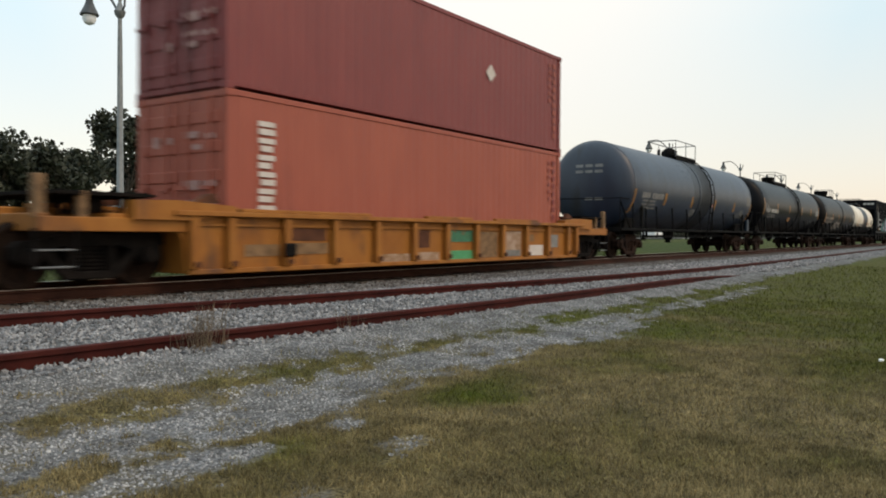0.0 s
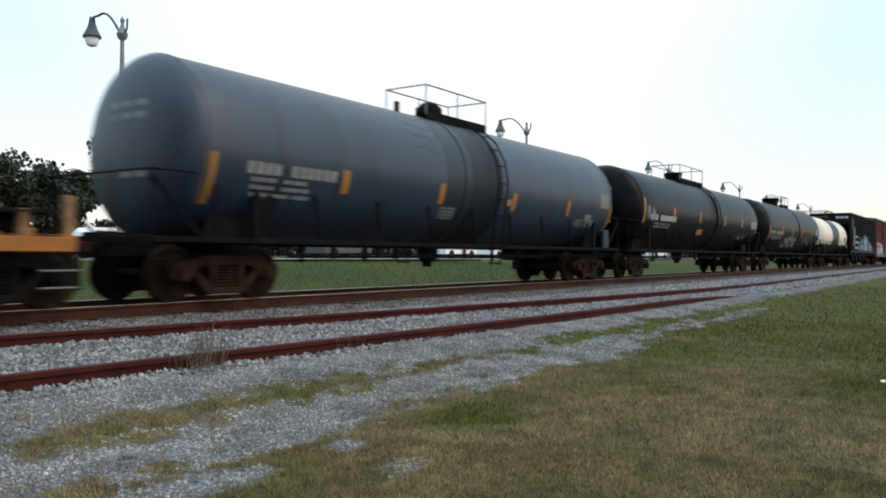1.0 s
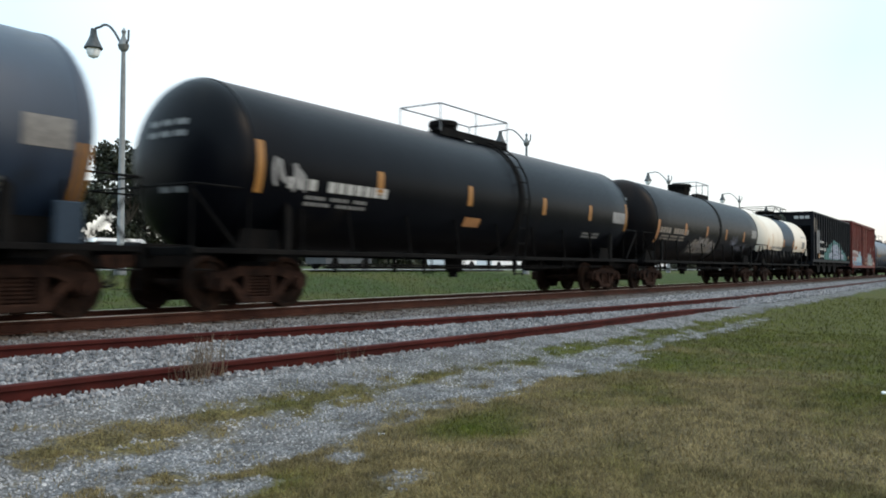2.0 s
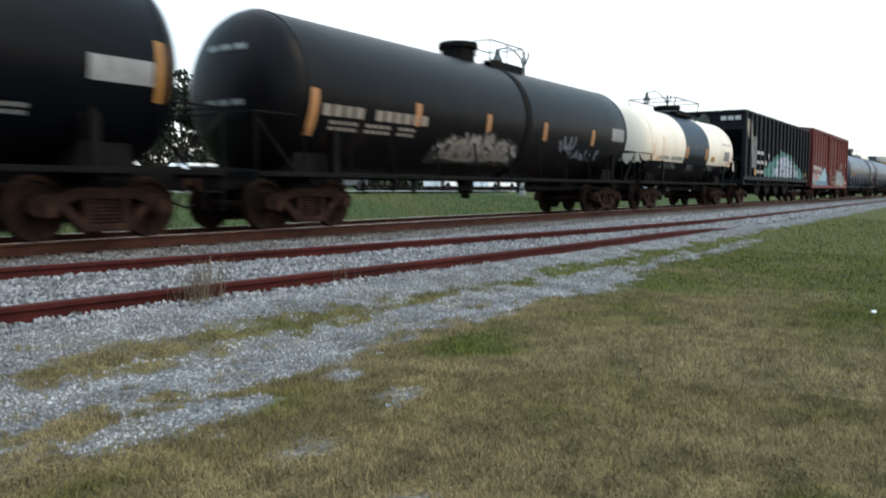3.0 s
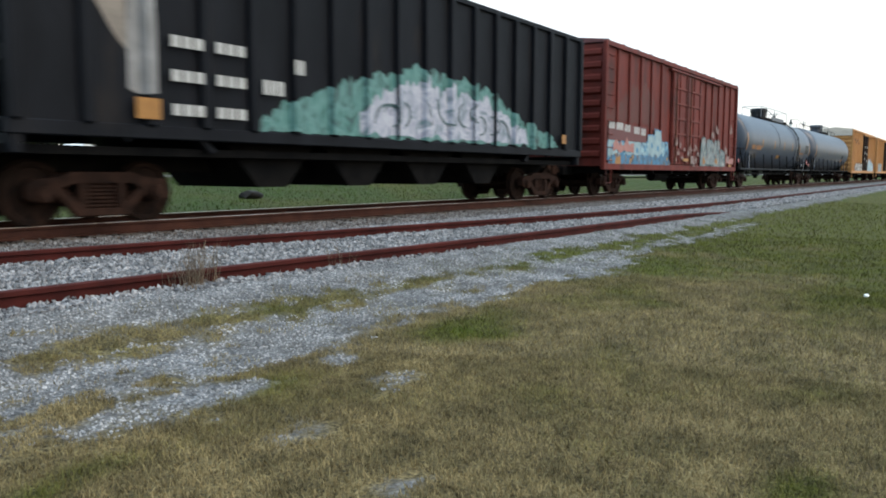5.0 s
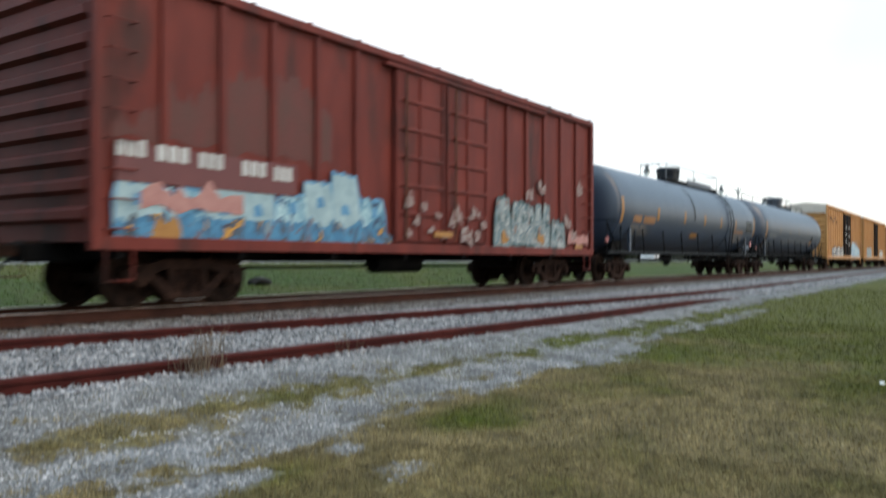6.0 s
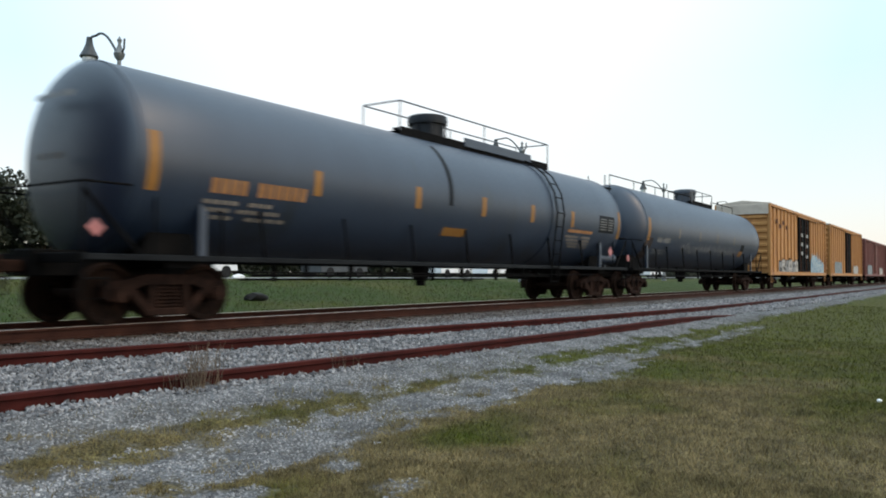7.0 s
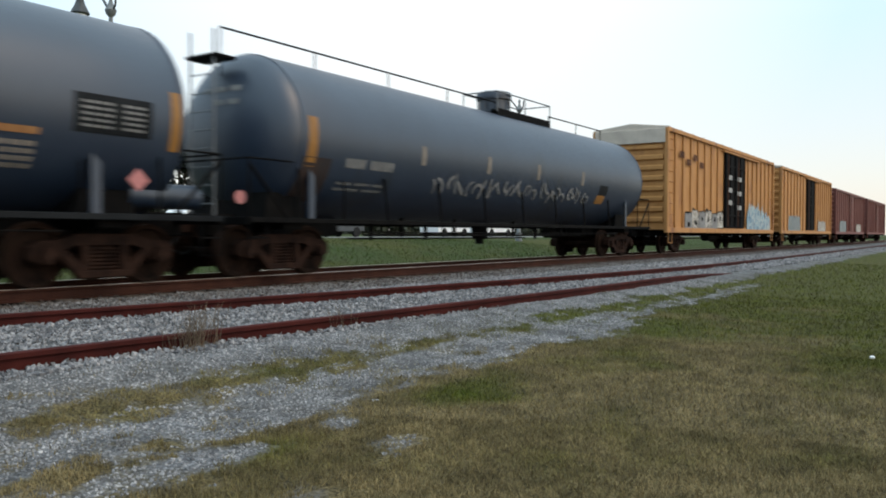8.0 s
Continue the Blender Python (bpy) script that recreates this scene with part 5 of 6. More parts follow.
    for w in (-1, 1):
        for side in (-1, 1):
            xa, xb = w * (half - 0.12), w * (half - 0.55)
            y = side * (hw + 0.14)
            for i in range(6 if w > 0 else 9):
                z = z0 + 0.3 + i * 0.42
                rod(bm, (xa, y, z), (xb, y, z), 0.014, 6)
                rod(bm, (xa, y, z), (xa, side * hw, z), 0.014, 6)
                rod(bm, (xb, y, z), (xb, side * hw, z), 0.014, 6)
            pipe(bm, [(xa, y * 0.96, z0), (xa, y * 0.96, 0.45), (xb, y * 0.96, 0.45), (xb, y * 0.96, z0)], 0.018)
    part("ladder", bm, paint, car)
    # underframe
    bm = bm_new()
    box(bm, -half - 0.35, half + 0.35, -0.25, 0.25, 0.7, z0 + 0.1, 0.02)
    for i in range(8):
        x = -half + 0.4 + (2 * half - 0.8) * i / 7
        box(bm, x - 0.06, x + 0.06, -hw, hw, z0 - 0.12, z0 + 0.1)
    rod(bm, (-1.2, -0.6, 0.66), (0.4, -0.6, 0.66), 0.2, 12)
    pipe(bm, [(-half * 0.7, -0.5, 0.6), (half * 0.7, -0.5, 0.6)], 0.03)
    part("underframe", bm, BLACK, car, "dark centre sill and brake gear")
    for x in trucks:
        truck(car, x)
    for w in (-1, 1):
        coupler(car, w * (half + 0.3), w)
    if extra:
        extra(car, body, hw)
    return car


def red_box_extra(car, body, hw):
    y = -hw - 0.07
    bm = bm_new()
    for x0, x1, z in ((-7.9, -7.4, 2.22), (-7.25, -6.65, 2.2), (-6.5, -6.0, 2.17), (-5.65, -5.1, 2.13), (-4.95, -4.5, 2.1)):
        flat_bars(bm, y - 0.022, x0, x1, z, 0.24, (3,))
    part("lettering", bm, WHITE, body, "blurred white lettering", gap=0.3)
    block_letters(body, on_side(y), -7.9, -1.9, lambda u: 1.3, lambda u: 1.85 + 0.45 * math.exp(-((u + 3.3) / 0.9) ** 2), 8, (PALEBLUE, GRAF_BLUE, PALEBLUE), BLUE, 121, "pale blue block letters")
    bm = fill(bm_new(), on_side(y - 0.016), -7.9, -1.7, lambda u: 0.98, lambda u: 1.4, 22)
    part("graffiti", bm, GRAF_LOW, body, "dark blue and orange graffiti shading", gap=0.3)
    bm = fill(bm_new(), on_side(y - 0.018), -7.5, -5.6, lambda u: 1.5, lambda u: 1.8, 24)
    part("graffiti", bm, PINK, body, "pink sprayed blot", gap=0.3)
    part("graffiti", fill(bm_new(), on_side(y - 0.02), -7.3, -6.8, lambda u: 1.02, lambda u: 1.32, 27), STRIPE, body, "orange sprayed blot", gap=0.3)
    part("brown_stain", fill(bm_new(), on_side(-hw + 0.0), -7.9, -3.4, lambda u: 2.5, lambda u: 3.4 + 0.5 * math.sin(u), 28, rag=0.5), BOX_STAIN, body, "brown faded scrawl on the red paint", gap=0.3)
    for k in range(12):
        u, v = -1.35 + 0.27 * k, 1.2 + 0.6 * ((k * 7) % 5) / 4
        part("graffiti", fill(bm_new(), on_side(-hw - 0.155), u, u + 0.24, lambda q: v, lambda q: v + 0.16, 170 + k, 0.04, 0.22), GRAF_CHALK, body, "chalky smear on the door")
    part("graffiti", fill(bm_new(), on_side(y), 6.5, 7.9, lambda u: 1.22, lambda u: 1.46, 29, rag=0.2), PINK, body, "pink sprayed smear", gap=0.3)
    for u in (2.7, 4.6):
        part("graffiti", fill(bm_new(), on_side(y - 0.02), u, u + 0.4, lambda q: 1.2, lambda q: 1.42, 31), STRIPE, body, "small orange blot", gap=0.3)
    part("repainted_panel", box(bm_new(), -7.9, -4.4, y - 0.022, y - 0.002, 1.86, 2.4), BOX_DARK, body, "darker red repainted panel")
    block_letters(body, on_side(y), 2.35, 5.3, lambda u: 1.1, lambda u: 2.2, 7, (GRAF_GREY, GRAF_GREY), TEAL_DARK, 25, "grey-green block letters")
    block_letters(body, on_side(y), 5.4, 6.3, lambda u: 1.1, lambda u: 1.75, 2, (GRAF_GREY, GRAF_GREY), TEAL_DARK, 36, "pale blue block letters")
    for k, (u, v, s_) in enumerate(((4.2, 2.5, 0.2), (4.9, 2.75, 0.22), (6.5, 1.85, 0.22), (7.3, 2.85, 0.2), (6.9, 1.5, 0.2), (-1.2, 2.0, 0.16), (0.6, 1.75, 0.22), (1.4, 1.9, 0.18), (1.0, 1.3, 0.25))):
        bm = fill(bm_new(), on_side(y - (0.09 if -1.6 < u < 2.0 else 0)), u - s_, u + s_, lambda q: v - s_ * 0.8, lambda q: v + s_ * 0.5, 70 + k, 0.04, 0.3)
        part("graffiti", bm, GRAF_CHALK, body, "loose chalky sprayed blot")
    bm = bm_new()
    box(bm, 7.0, 7.5, y - 0.012, y, 1.02, 1.18)
    box(bm, -0.3, 0.4, y - 0.1, y - 0.08, 1.25, 1.37)
    part("patch", bm, STRIPE, body, "yellow reflective plates")


def yellow_box_extra(car, body, hw):
    y = -hw - 0.07
    part("end_fascia", box(bm_new(), -9.52, -9.4, -hw, hw, 4.35, 4.9, 0.01), ROOF, body, "bare pale upper end sheet")
    bm = bm_new()
    for k in range(4):
        flat_bars(bm, y, -7.9 + 0.9 * k, -7.3 + 0.9 * k, 3.9 - 0.25 * (k % 2), 0.25, (3,))
    part("lettering", bm, RUST, body, "faded brown lettering", gap=0.3)
    block_letters(body, on_side(y), -7.2, -1.4, lambda u: 1.0, lambda u: 1.75, 6, (CHALK, GRAF_WHITE), TRUCK_BLACK, 31, "large white letters with black edges")
    bm = fill(bm_new(), on_side(y), 3.2, 8.6, lambda u: 0.95, lambda u: 2.35 - 0.14 * abs(u - 4.6), 33, rag=0.5)
    part("graffiti", bm, GRAF_SKY, body, "blue and white graffiti", gap=0.3)
    bm = bm_new()
    for k in range(3):
        flat_bars(bm, -hw - 0.15, -0.8, -0.1, 2.2 + 0.6 * k, 0.22, (3,))
        flat_bars(bm, -hw - 0.15, 0.9, 1.7, 2.0 + 0.7 * k, 0.22, (3,))
    part("lettering", bm, WHITE, body, "blurred white door lettering", gap=0.3)


def far_box_extra(car, body, hw):
    bm = fill(bm_new(), on_side(-hw - 0.07), -7.5, -3.5, lambda u: 1.0, lambda u: 2.0, 41)
    part("graffiti", bm, GRAF_GREY, body, "pale grey-green graffiti", gap=0.3)
    bm = fill(bm_new(), on_side(-hw - 0.07), 3.5, 7.0, lambda u: 1.0, lambda u: 1.8, 42)
    part("graffiti", bm, GRAF_WHITE, body, "pale graffiti", gap=0.3)


# red car: the shadow along its top edge is put into a darker roof colour
box_car("box_car", 121.6, 8.15, BOX_RED, "weathered red box car with blue graffiti", (-6.3, 6.3), 0.88, 5.03, 10, (-1.65, 2.05), double=True, roof=BOX_DARK, extra=red_box_extra)
box_car("box_car", 182.07, 9.4, YELLOW_BOX, "faded yellow box car with black double doors", (-7.0, 7.0), 0.85, 5.0, 12, (-1.2, 2.6), BLACK, True, ROOF, yellow_box_extra)
box_car("box_car", 203.47, 9.6, YELLOW_BOX, "faded yellow box car with a black door", (-7.2, 7.2), 0.85, 5.0, 12, (-1.2, 1.8), BLACK, False, ROOF, far_box_extra)
box_car("box_car", 225.47, 9.6, BOX_BROWN, "brown-red box car with pale scrawl", (-7.2, 7.2), 0.85, 4.7, 11, (-1.5, 1.5), extra=far_box_extra)
box_car("box_car", 247.47, 9.4, BOX_BROWN, "brown-red box car at the train's tail", (-7.0, 7.0), 0.85, 4.7, 11, (-1.5, 1.5))


# ---- open hopper ----
def hopper_car(centre, half, trucks):
    car = freight_car("hopper_car", centre, "black ribbed open-top hopper car with graffiti", "hopper car")
    hw, z0, z1 = 1.5, 1.3, 4.72
    # side sheets and sloped end sheets
    bm = bm_new()
    for y in (-hw, hw):
        box(bm, -half + 0.1, half - 0.1, y - 0.02, y + 0.02, z0 + 0.05, z1 - 0.05)
    part("side_sheet", bm, HOPPER, car)
    for w in (-1, 1):
        bm = bm_new()
        xe = w * (half - 0.15)
        extrude_y(bm, [(xe, z1 - 0.95), (xe, z1 - 0.1), (xe - w * 0.06, z1 - 0.1), (xe - w * 0.06, z1 - 0.95), (xe - w * 3.4, 1.05), (xe - w * 3.46, 1.05)][:4], -hw, hw)
        part("end_sheet", bm, HOPPER, car)
        bm = bm_new()
        extrude_y(bm, [(xe, z1 - 0.95), (xe - w * 0.08, z1 - 0.95), (xe - w * 3.2, 1.1), (xe - w * 3.1, 1.05)], -hw + 0.03, hw - 0.03)
        part("slope_sheet", bm, HOPPER, car, "sloping end sheet")
        bm = bm_new()
        for y in (-hw + 0.02, hw - 0.02):
            box(bm, xe - 0.07, xe + 0.07, y - 0.07, y + 0.07, 1.0, z1 - 0.1, 0.01)
            rod(bm, (xe, y, z1 - 0.95), (xe - w * 1.6, y, 1.2), 0.05, 6)
        for y in (-0.5, 0.5):
            box(bm, xe - 0.05, xe + 0.05, y - 0.05, y + 0.05, 1.0, z1 - 0.9, 0.01)
        box(bm, xe - 0.08, xe + 0.08, -hw, hw, 1.0, 1.25, 0.01)
        part("end_post", bm, HOPPER, car)
    bm = bm_new()
    for y in (-hw, hw):
        box(bm, -half, half, y - 0.09, y + 0.09, z1 - 0.12, z1, 0.015)
        box(bm, -half, half, y - 0.08, y + 0.08, z0 - 0.06, z0 + 0.14, 0.015)
    for x in (-half, half):
        box(bm, x - 0.09 if x > 0 else x, x if x > 0 else x + 0.09, -hw, hw, z1 - 0.12, z1 - 0.004, 0.0)
    part("chord", bm, HOPPER, car, "top and bottom side chords")
    post = bm_new()
    box(post, -0.09, 0.09, -0.13, 0.0, z0 + 0.12, z1 - 0.1, 0.025)
    post = mesh_of(post, "side_post", HOPPER, 35)
    for i in range(18):
        x = -half + 0.12 + (2 * half - 0.24) * i / 17
        part("side_post", post, None, car, m=pose(x, -hw, 0))
        part("side_post", post, None, car, m=pose(x, hw, 0, rz=180))
    # discharge bays and centre sill
    bm = bm_new()
    box(bm, -half - 0.3, half + 0.3, -0.25, 0.25, 0.75, 1.15, 0.02)
    for x in (-3.6, -1.2, 1.2, 3.6):
        extrude_y(bm, [(x - 1.1, 1.3), (x + 1.1, 1.3), (x + 0.35, 0.5), (x - 0.35, 0.5)], -1.1, 1.1)
    box(bm, -half, half, -1.35, 1.35, 1.0, 1.12)
    part("discharge_bay", bm, BLACK, car)
    load = bm_new()
    box(load, -half + 0.2, half - 0.2, -hw + 0.05, hw - 0.05, 2.2, 2.4)
    part("inner_floor", load, BLACK, car)
    for x in trucks:
        truck(car, x)
    for w in (-1, 1):
        coupler(car, w * (half + 0.25), w)
    y = -hw - 0.13
    bm = bm_new()
    for r_, (z, words) in enumerate(((2.6, (3, 3)), (2.1, (3, 3)), (1.6, (3, 3)))):
        flat_bars(bm, y, -half + 2.4, -half + 3.85, z, 0.17, words)
    flat_bars(bm, y, -half + 4.95, -half + 5.2, 2.45, 0.25, (2,))
    flat_bars(bm, y, -half + 4.2, -half + 4.7, 2.05, 0.24, (3,))
    part("lettering", bm, WHITE, car, "blurred white lettering", gap=0.3)
    bm = bm_new()
    for yy in (-0.45, -0.1, 0.25):
        box(bm, -half - 0.01, -half + 0.02, yy - 0.9, yy - 0.62, z1 - 0.5, z1 - 0.3)
    part("end_lettering", bm, WHITE, car, "blurred white lettering", gap=0.3)

    part("graffiti", fill(bm_new(), lambda u, v, lift: (-half - 0.012, u, v), 0.15, 1.35, lambda u: z1 - 0.7, lambda u: z1 - 0.25, 57), OLIVE, car, "dull olive blot on the end sheet", gap=0.3)

    def ribbed(off):
        gap = (2 * half - 0.24) / 17
        return lambda u, v, lift: (u, (-hw - 0.14 if abs((u + half - 0.12 + gap / 2) % gap - gap / 2) < 0.1 else -hw - 0.03) - off - lift, v)

    bm = fill(bm_new(), ribbed(0), -4.3, 7.0, lambda u: 1.46, lambda u: float(np.interp(u, [-4.3, -2, 0.3, 3, 5, 7], [1.75, 2.5, 3.0, 2.8, 2.1, 1.65])), 51)
    part("graffiti", bm, GRAF_HALO, car, "teal graffiti along the ribs", gap=0.3)
    part("graffiti", fill(bm_new(), ribbed(0.006), -1.7, 5.2, lambda u: 1.52, lambda u: float(np.interp(u, [-1.7, 0.3, 3, 5.2], [2.15, 2.7, 2.5, 1.8])), 152, 0.05, 0.3), GRAF_LILAC, car, "lilac-white bubble letters", gap=0.3)
    part("graffiti", spray(bm_new(), ribbed(0.012), -1.5, 5.0, 1.6, 2.4, 11, 0.06, 153), TEAL_DARK, car, "thin dark letter outlines", gap=0.3)
    bm = fill(bm_new(), ribbed(0), -half + 0.25, -half + 1.75, lambda u: 4.2 - 1.15 * (u + half - 0.25), lambda u: 4.45 - 0.2 * (u + half), 54, rag=0.2)
    part("graffiti", bm, TAN, car, "tan graffiti blot", gap=0.3)
    bm = fill(bm_new(), ribbed(0.006), -half + 1.75, -half + 2.25, lambda u: 1.9, lambda u: 3.5, 55)
    part("graffiti", bm, CHALK, car, "white sprayed streak", gap=0.3)
    bm = bm_new()
    box(bm, -half + 1.8, -half + 2.2, y - 0.02, y - 0.01, 1.52, 1.82)
    box(bm, half - 1.45, half - 1.2, y - 0.02, y - 0.01, 1.6, 1.85)
    part("patch", bm, STRIPE, car, "yellow reflective plate")
    return car


hopper_car(103.0, 8.5, (-6.9, 6.9))


# ---- well car and its containers ----
def well_car(centre):
    car = freight_car("well_car", centre, "weathered yellow well car with ribbed side sills", "well car")
    half, end, hw = 6.9, 9.2, 1.38
    # side sills with top flange, web and bottom flange
    for side in (-1, 1):
        bm = bm_new()
        y = side * hw
        box(bm, -half, half, y - 0.015, y + 0.015, 0.16, 1.06)
        box(bm, -half - 0.3, half + 0.3, min(y, y + side * 0.16) - 0.02, max(y, y + side * 0.16), 1.05, 1.13, 0.01)
        box(bm, -half, half, min(y, y + side * 0.1), max(y, y + side * 0.1), 0.14, 0.22, 0.01)
        sill = part("side_sill", bm, YELLOW, car)
        for x in [-half + 0.08] + [-6.09 + 1.235 * i for i in range(11)] + [half - 0.08]:
            bm = bm_new()
            box(bm, x - 0.075, x + 0.075, *sorted((y + side * 0.012, y + side * 0.15)), 0.22, 1.05, 0.015)
            part("stiffener", bm, YELLOW, sill)
            bm = bm_new()
            rod(bm, (x + 0.02, y + side * 0.14, 0.3), (x + 0.02, y + side * 0.2, 0.3), 0.05, 8)
            part("tie_down", bm, RUST, sill, "rusty tie-down lug")
        part("web_ledge", box(bm_new(), -half, half, *sorted((y + side * 0.014, y + side * 0.06)), 0.9, 0.935), YELLOW, sill)
        bm = bm_new()
        for x0, x1 in ((-5.9, -2.6), (-0.7, 1.1), (2.2, 4.4)):
            box(bm, x0, x1, *sorted((y, y + side * 0.12)), 1.13, 1.19, 0.01)
        part("top_guide", bm, YELLOW, sill)
    # patches on the near sill
    y = -hw - 0.02
    for x0, x1, z0, z1, m, lab in ((-5.75, -4.98, 0.4, 0.6, DULL_YELLOW, "dirty data plate"), (-4.75, -3.75, 0.42, 0.62, DULL_YELLOW, "dirty data plate"), (-4.7, -3.8, 0.66, 0.88, RUST, "brown worn patch"), (-1.05, -0.5, 0.5, 0.88, RUST, "brown patch"), (-2.35, -1.25, 0.2, 0.38, SCUFF, "scuffed pale patch"), (-1.1, -0.15, 0.2, 0.4, SCUFF, "scuffed pale patch"), (0.17, 1.24, 0.62, 0.89, GRAF_GREEN, "green sprayed band"), (0.14, 1.26, 0.16, 0.42, GREEN, "green sprayed band"), (2.66, 3.6, 0.4, 0.88, SCUFF, "pale graffiti patch"), (2.75, 3.6, 0.24, 0.4, PANEL_GREY, "grey graffiti patch"), (3.9, 4.85, 0.24, 0.52, CONT_PALE, "white scuffed patch"), (3.95, 4.3, 0.62, 0.8, DULL_YELLOW, "brown lettering"), (5.15, 5.75, 0.45, 0.8, PALE, "pale blue-grey patch"), (1.42, 2.4, 0.24, 0.86, DULL_YELLOW, "reddish faded panel")):
        part("patch", box(bm_new(), x0, x1, y - 0.006, y + 0.004, z0, z1), m, car, lab)
    part("hook", box(bm_new(), -5.0, -4.72, y - 0.2, y - 0.13, 0.38, 0.62, 0.03), BLACK, car, "black hook plate")
    # well floor beams
    bm = bm_new()
    for i in range(9):
        x = -half + 0.3 + (2 * half - 0.6) * i / 8
        box(bm, x - 0.1, x + 0.1, -hw, hw, 0.14, 0.32)
    part("floor_beam", bm, BLACK, car)
    # end platforms over the trucks
    for w in (-1, 1):
        bm = bm_new()
        extrude_y(bm, [(w * half, 0.16), (w * half, 1.06), (w * (half + 0.3), 1.06), (w * (half + 0.06), 0.7)], -hw, hw)
        box(bm, *sorted((w * half, w * end)), -hw - 0.05, -hw + 0.12, 0.8, 1.0, 0.01)
        box(bm, *sorted((w * half, w * end)), hw - 0.12, hw + 0.05, 0.8, 1.0, 0.01)
        box(bm, *sorted((w * half, w * end)), -0.35, 0.35, 0.82, 1.14, 0.02)
        box(bm, *sorted((w * (end - 0.16), w * end)), -hw, hw, 0.8, 1.04, 0.01)
        box(bm, *sorted((w * (half + 1.0), w * (half + 1.3))), -hw, hw, 0.86, 1.06, 0.01)
        p = part("end_platform", bm, YELLOW, car)
        for side in (-1, 1):
            # cast corner block that carries the container guide
            bm = bm_new()
            extrude_y(bm, [(w * 6.0, 1.12), (w * 6.0, 1.22), (w * 7.1, 1.28), (w * 7.86, 1.26), (w * 7.86, 0.98), (w * 6.9, 0.98)], *sorted((side * (hw - 0.12), side * (hw + 0.13))))
            part("corner_block", bm, YELLOW, p, "cast yellow corner block")
            bm = bm_new()
            extrude_y(bm, [(w * 6.25, 1.27), (w * 6.35, 1.42), (w * 6.5, 1.4), (w * 6.75, 1.27)], *sorted((side * (hw - 0.1), side * (hw + 0.02))))
            part("container_guide", bm, RUST, p, "rusty container guide")
            for x, top, wide in ((end - 0.05, 1.56, 0.07), (end - 0.66, 1.36, 0.06)):
                part("end_post", box(bm_new(), *sorted((w * x - wide, w * x + wide)), *sorted((side * (hw - 0.02), side * (hw - 0.14))), 0.98, top, 0.012), DULL_YELLOW, p, "worn yellow end post")
            bm = bm_new()
            for k in (0.32, 0.55):
                rod(bm, (w * (end + 0.05), side * (hw + 0.02), k), (w * (end - 0.52), side * (hw + 0.02), k), 0.014, 6)
            part("step_rung", bm, GALV, p, "pale steel rung")
            bm = bm_new()
            for x in (end + 0.05, end - 0.52):
                box(bm, w * x - 0.012, w * x + 0.012, *sorted((side * (hw - 0.01), side * (hw + 0.05))), 0.28, 0.84)
            part("step_hanger", bm, TRUCK_BLACK, p)
        bm = bm_new()
        box(bm, *sorted((w * 7.4, w * 8.96)), -hw + 0.02, hw - 0.02, 1.31, 1.35)
        for k in range(6):
            x = w * (7.55 + 0.26 * k)
            box(bm, x - 0.02, x + 0.02, -hw, hw, 1.29, 1.37)
        for x in (7.7, 8.6):
            for y in (-0.9, 0.9):
                box(bm, w * x - 0.03, w * x + 0.03, y - 0.03, y + 0.03, 1.04, 1.31)
        part("walkway", bm, TRUCK_BLACK, p, "dark grating crossover walkway")
        bm = bm_new()
        rod(bm, (w * (half + 1.15), -0.95, 1.16), (w * (half + 1.6), -0.95, 1.16), 0.12, 12)
        part("brake_cylinder", bm, TRUCK_BLACK, p)
        bm = bm_new()
        for side in (-1, 1):
            box(bm, *sorted((w * (half + 0.1), w * (end - 0.2))), *sorted((side * 0.9, side * 0.98)), 0.6, 0.84)
        part("inner_web", bm, TRUCK_BLACK, p)
        truck(car, w * (end - 0.95), True)
        coupler(car, w * end, w)
    return car


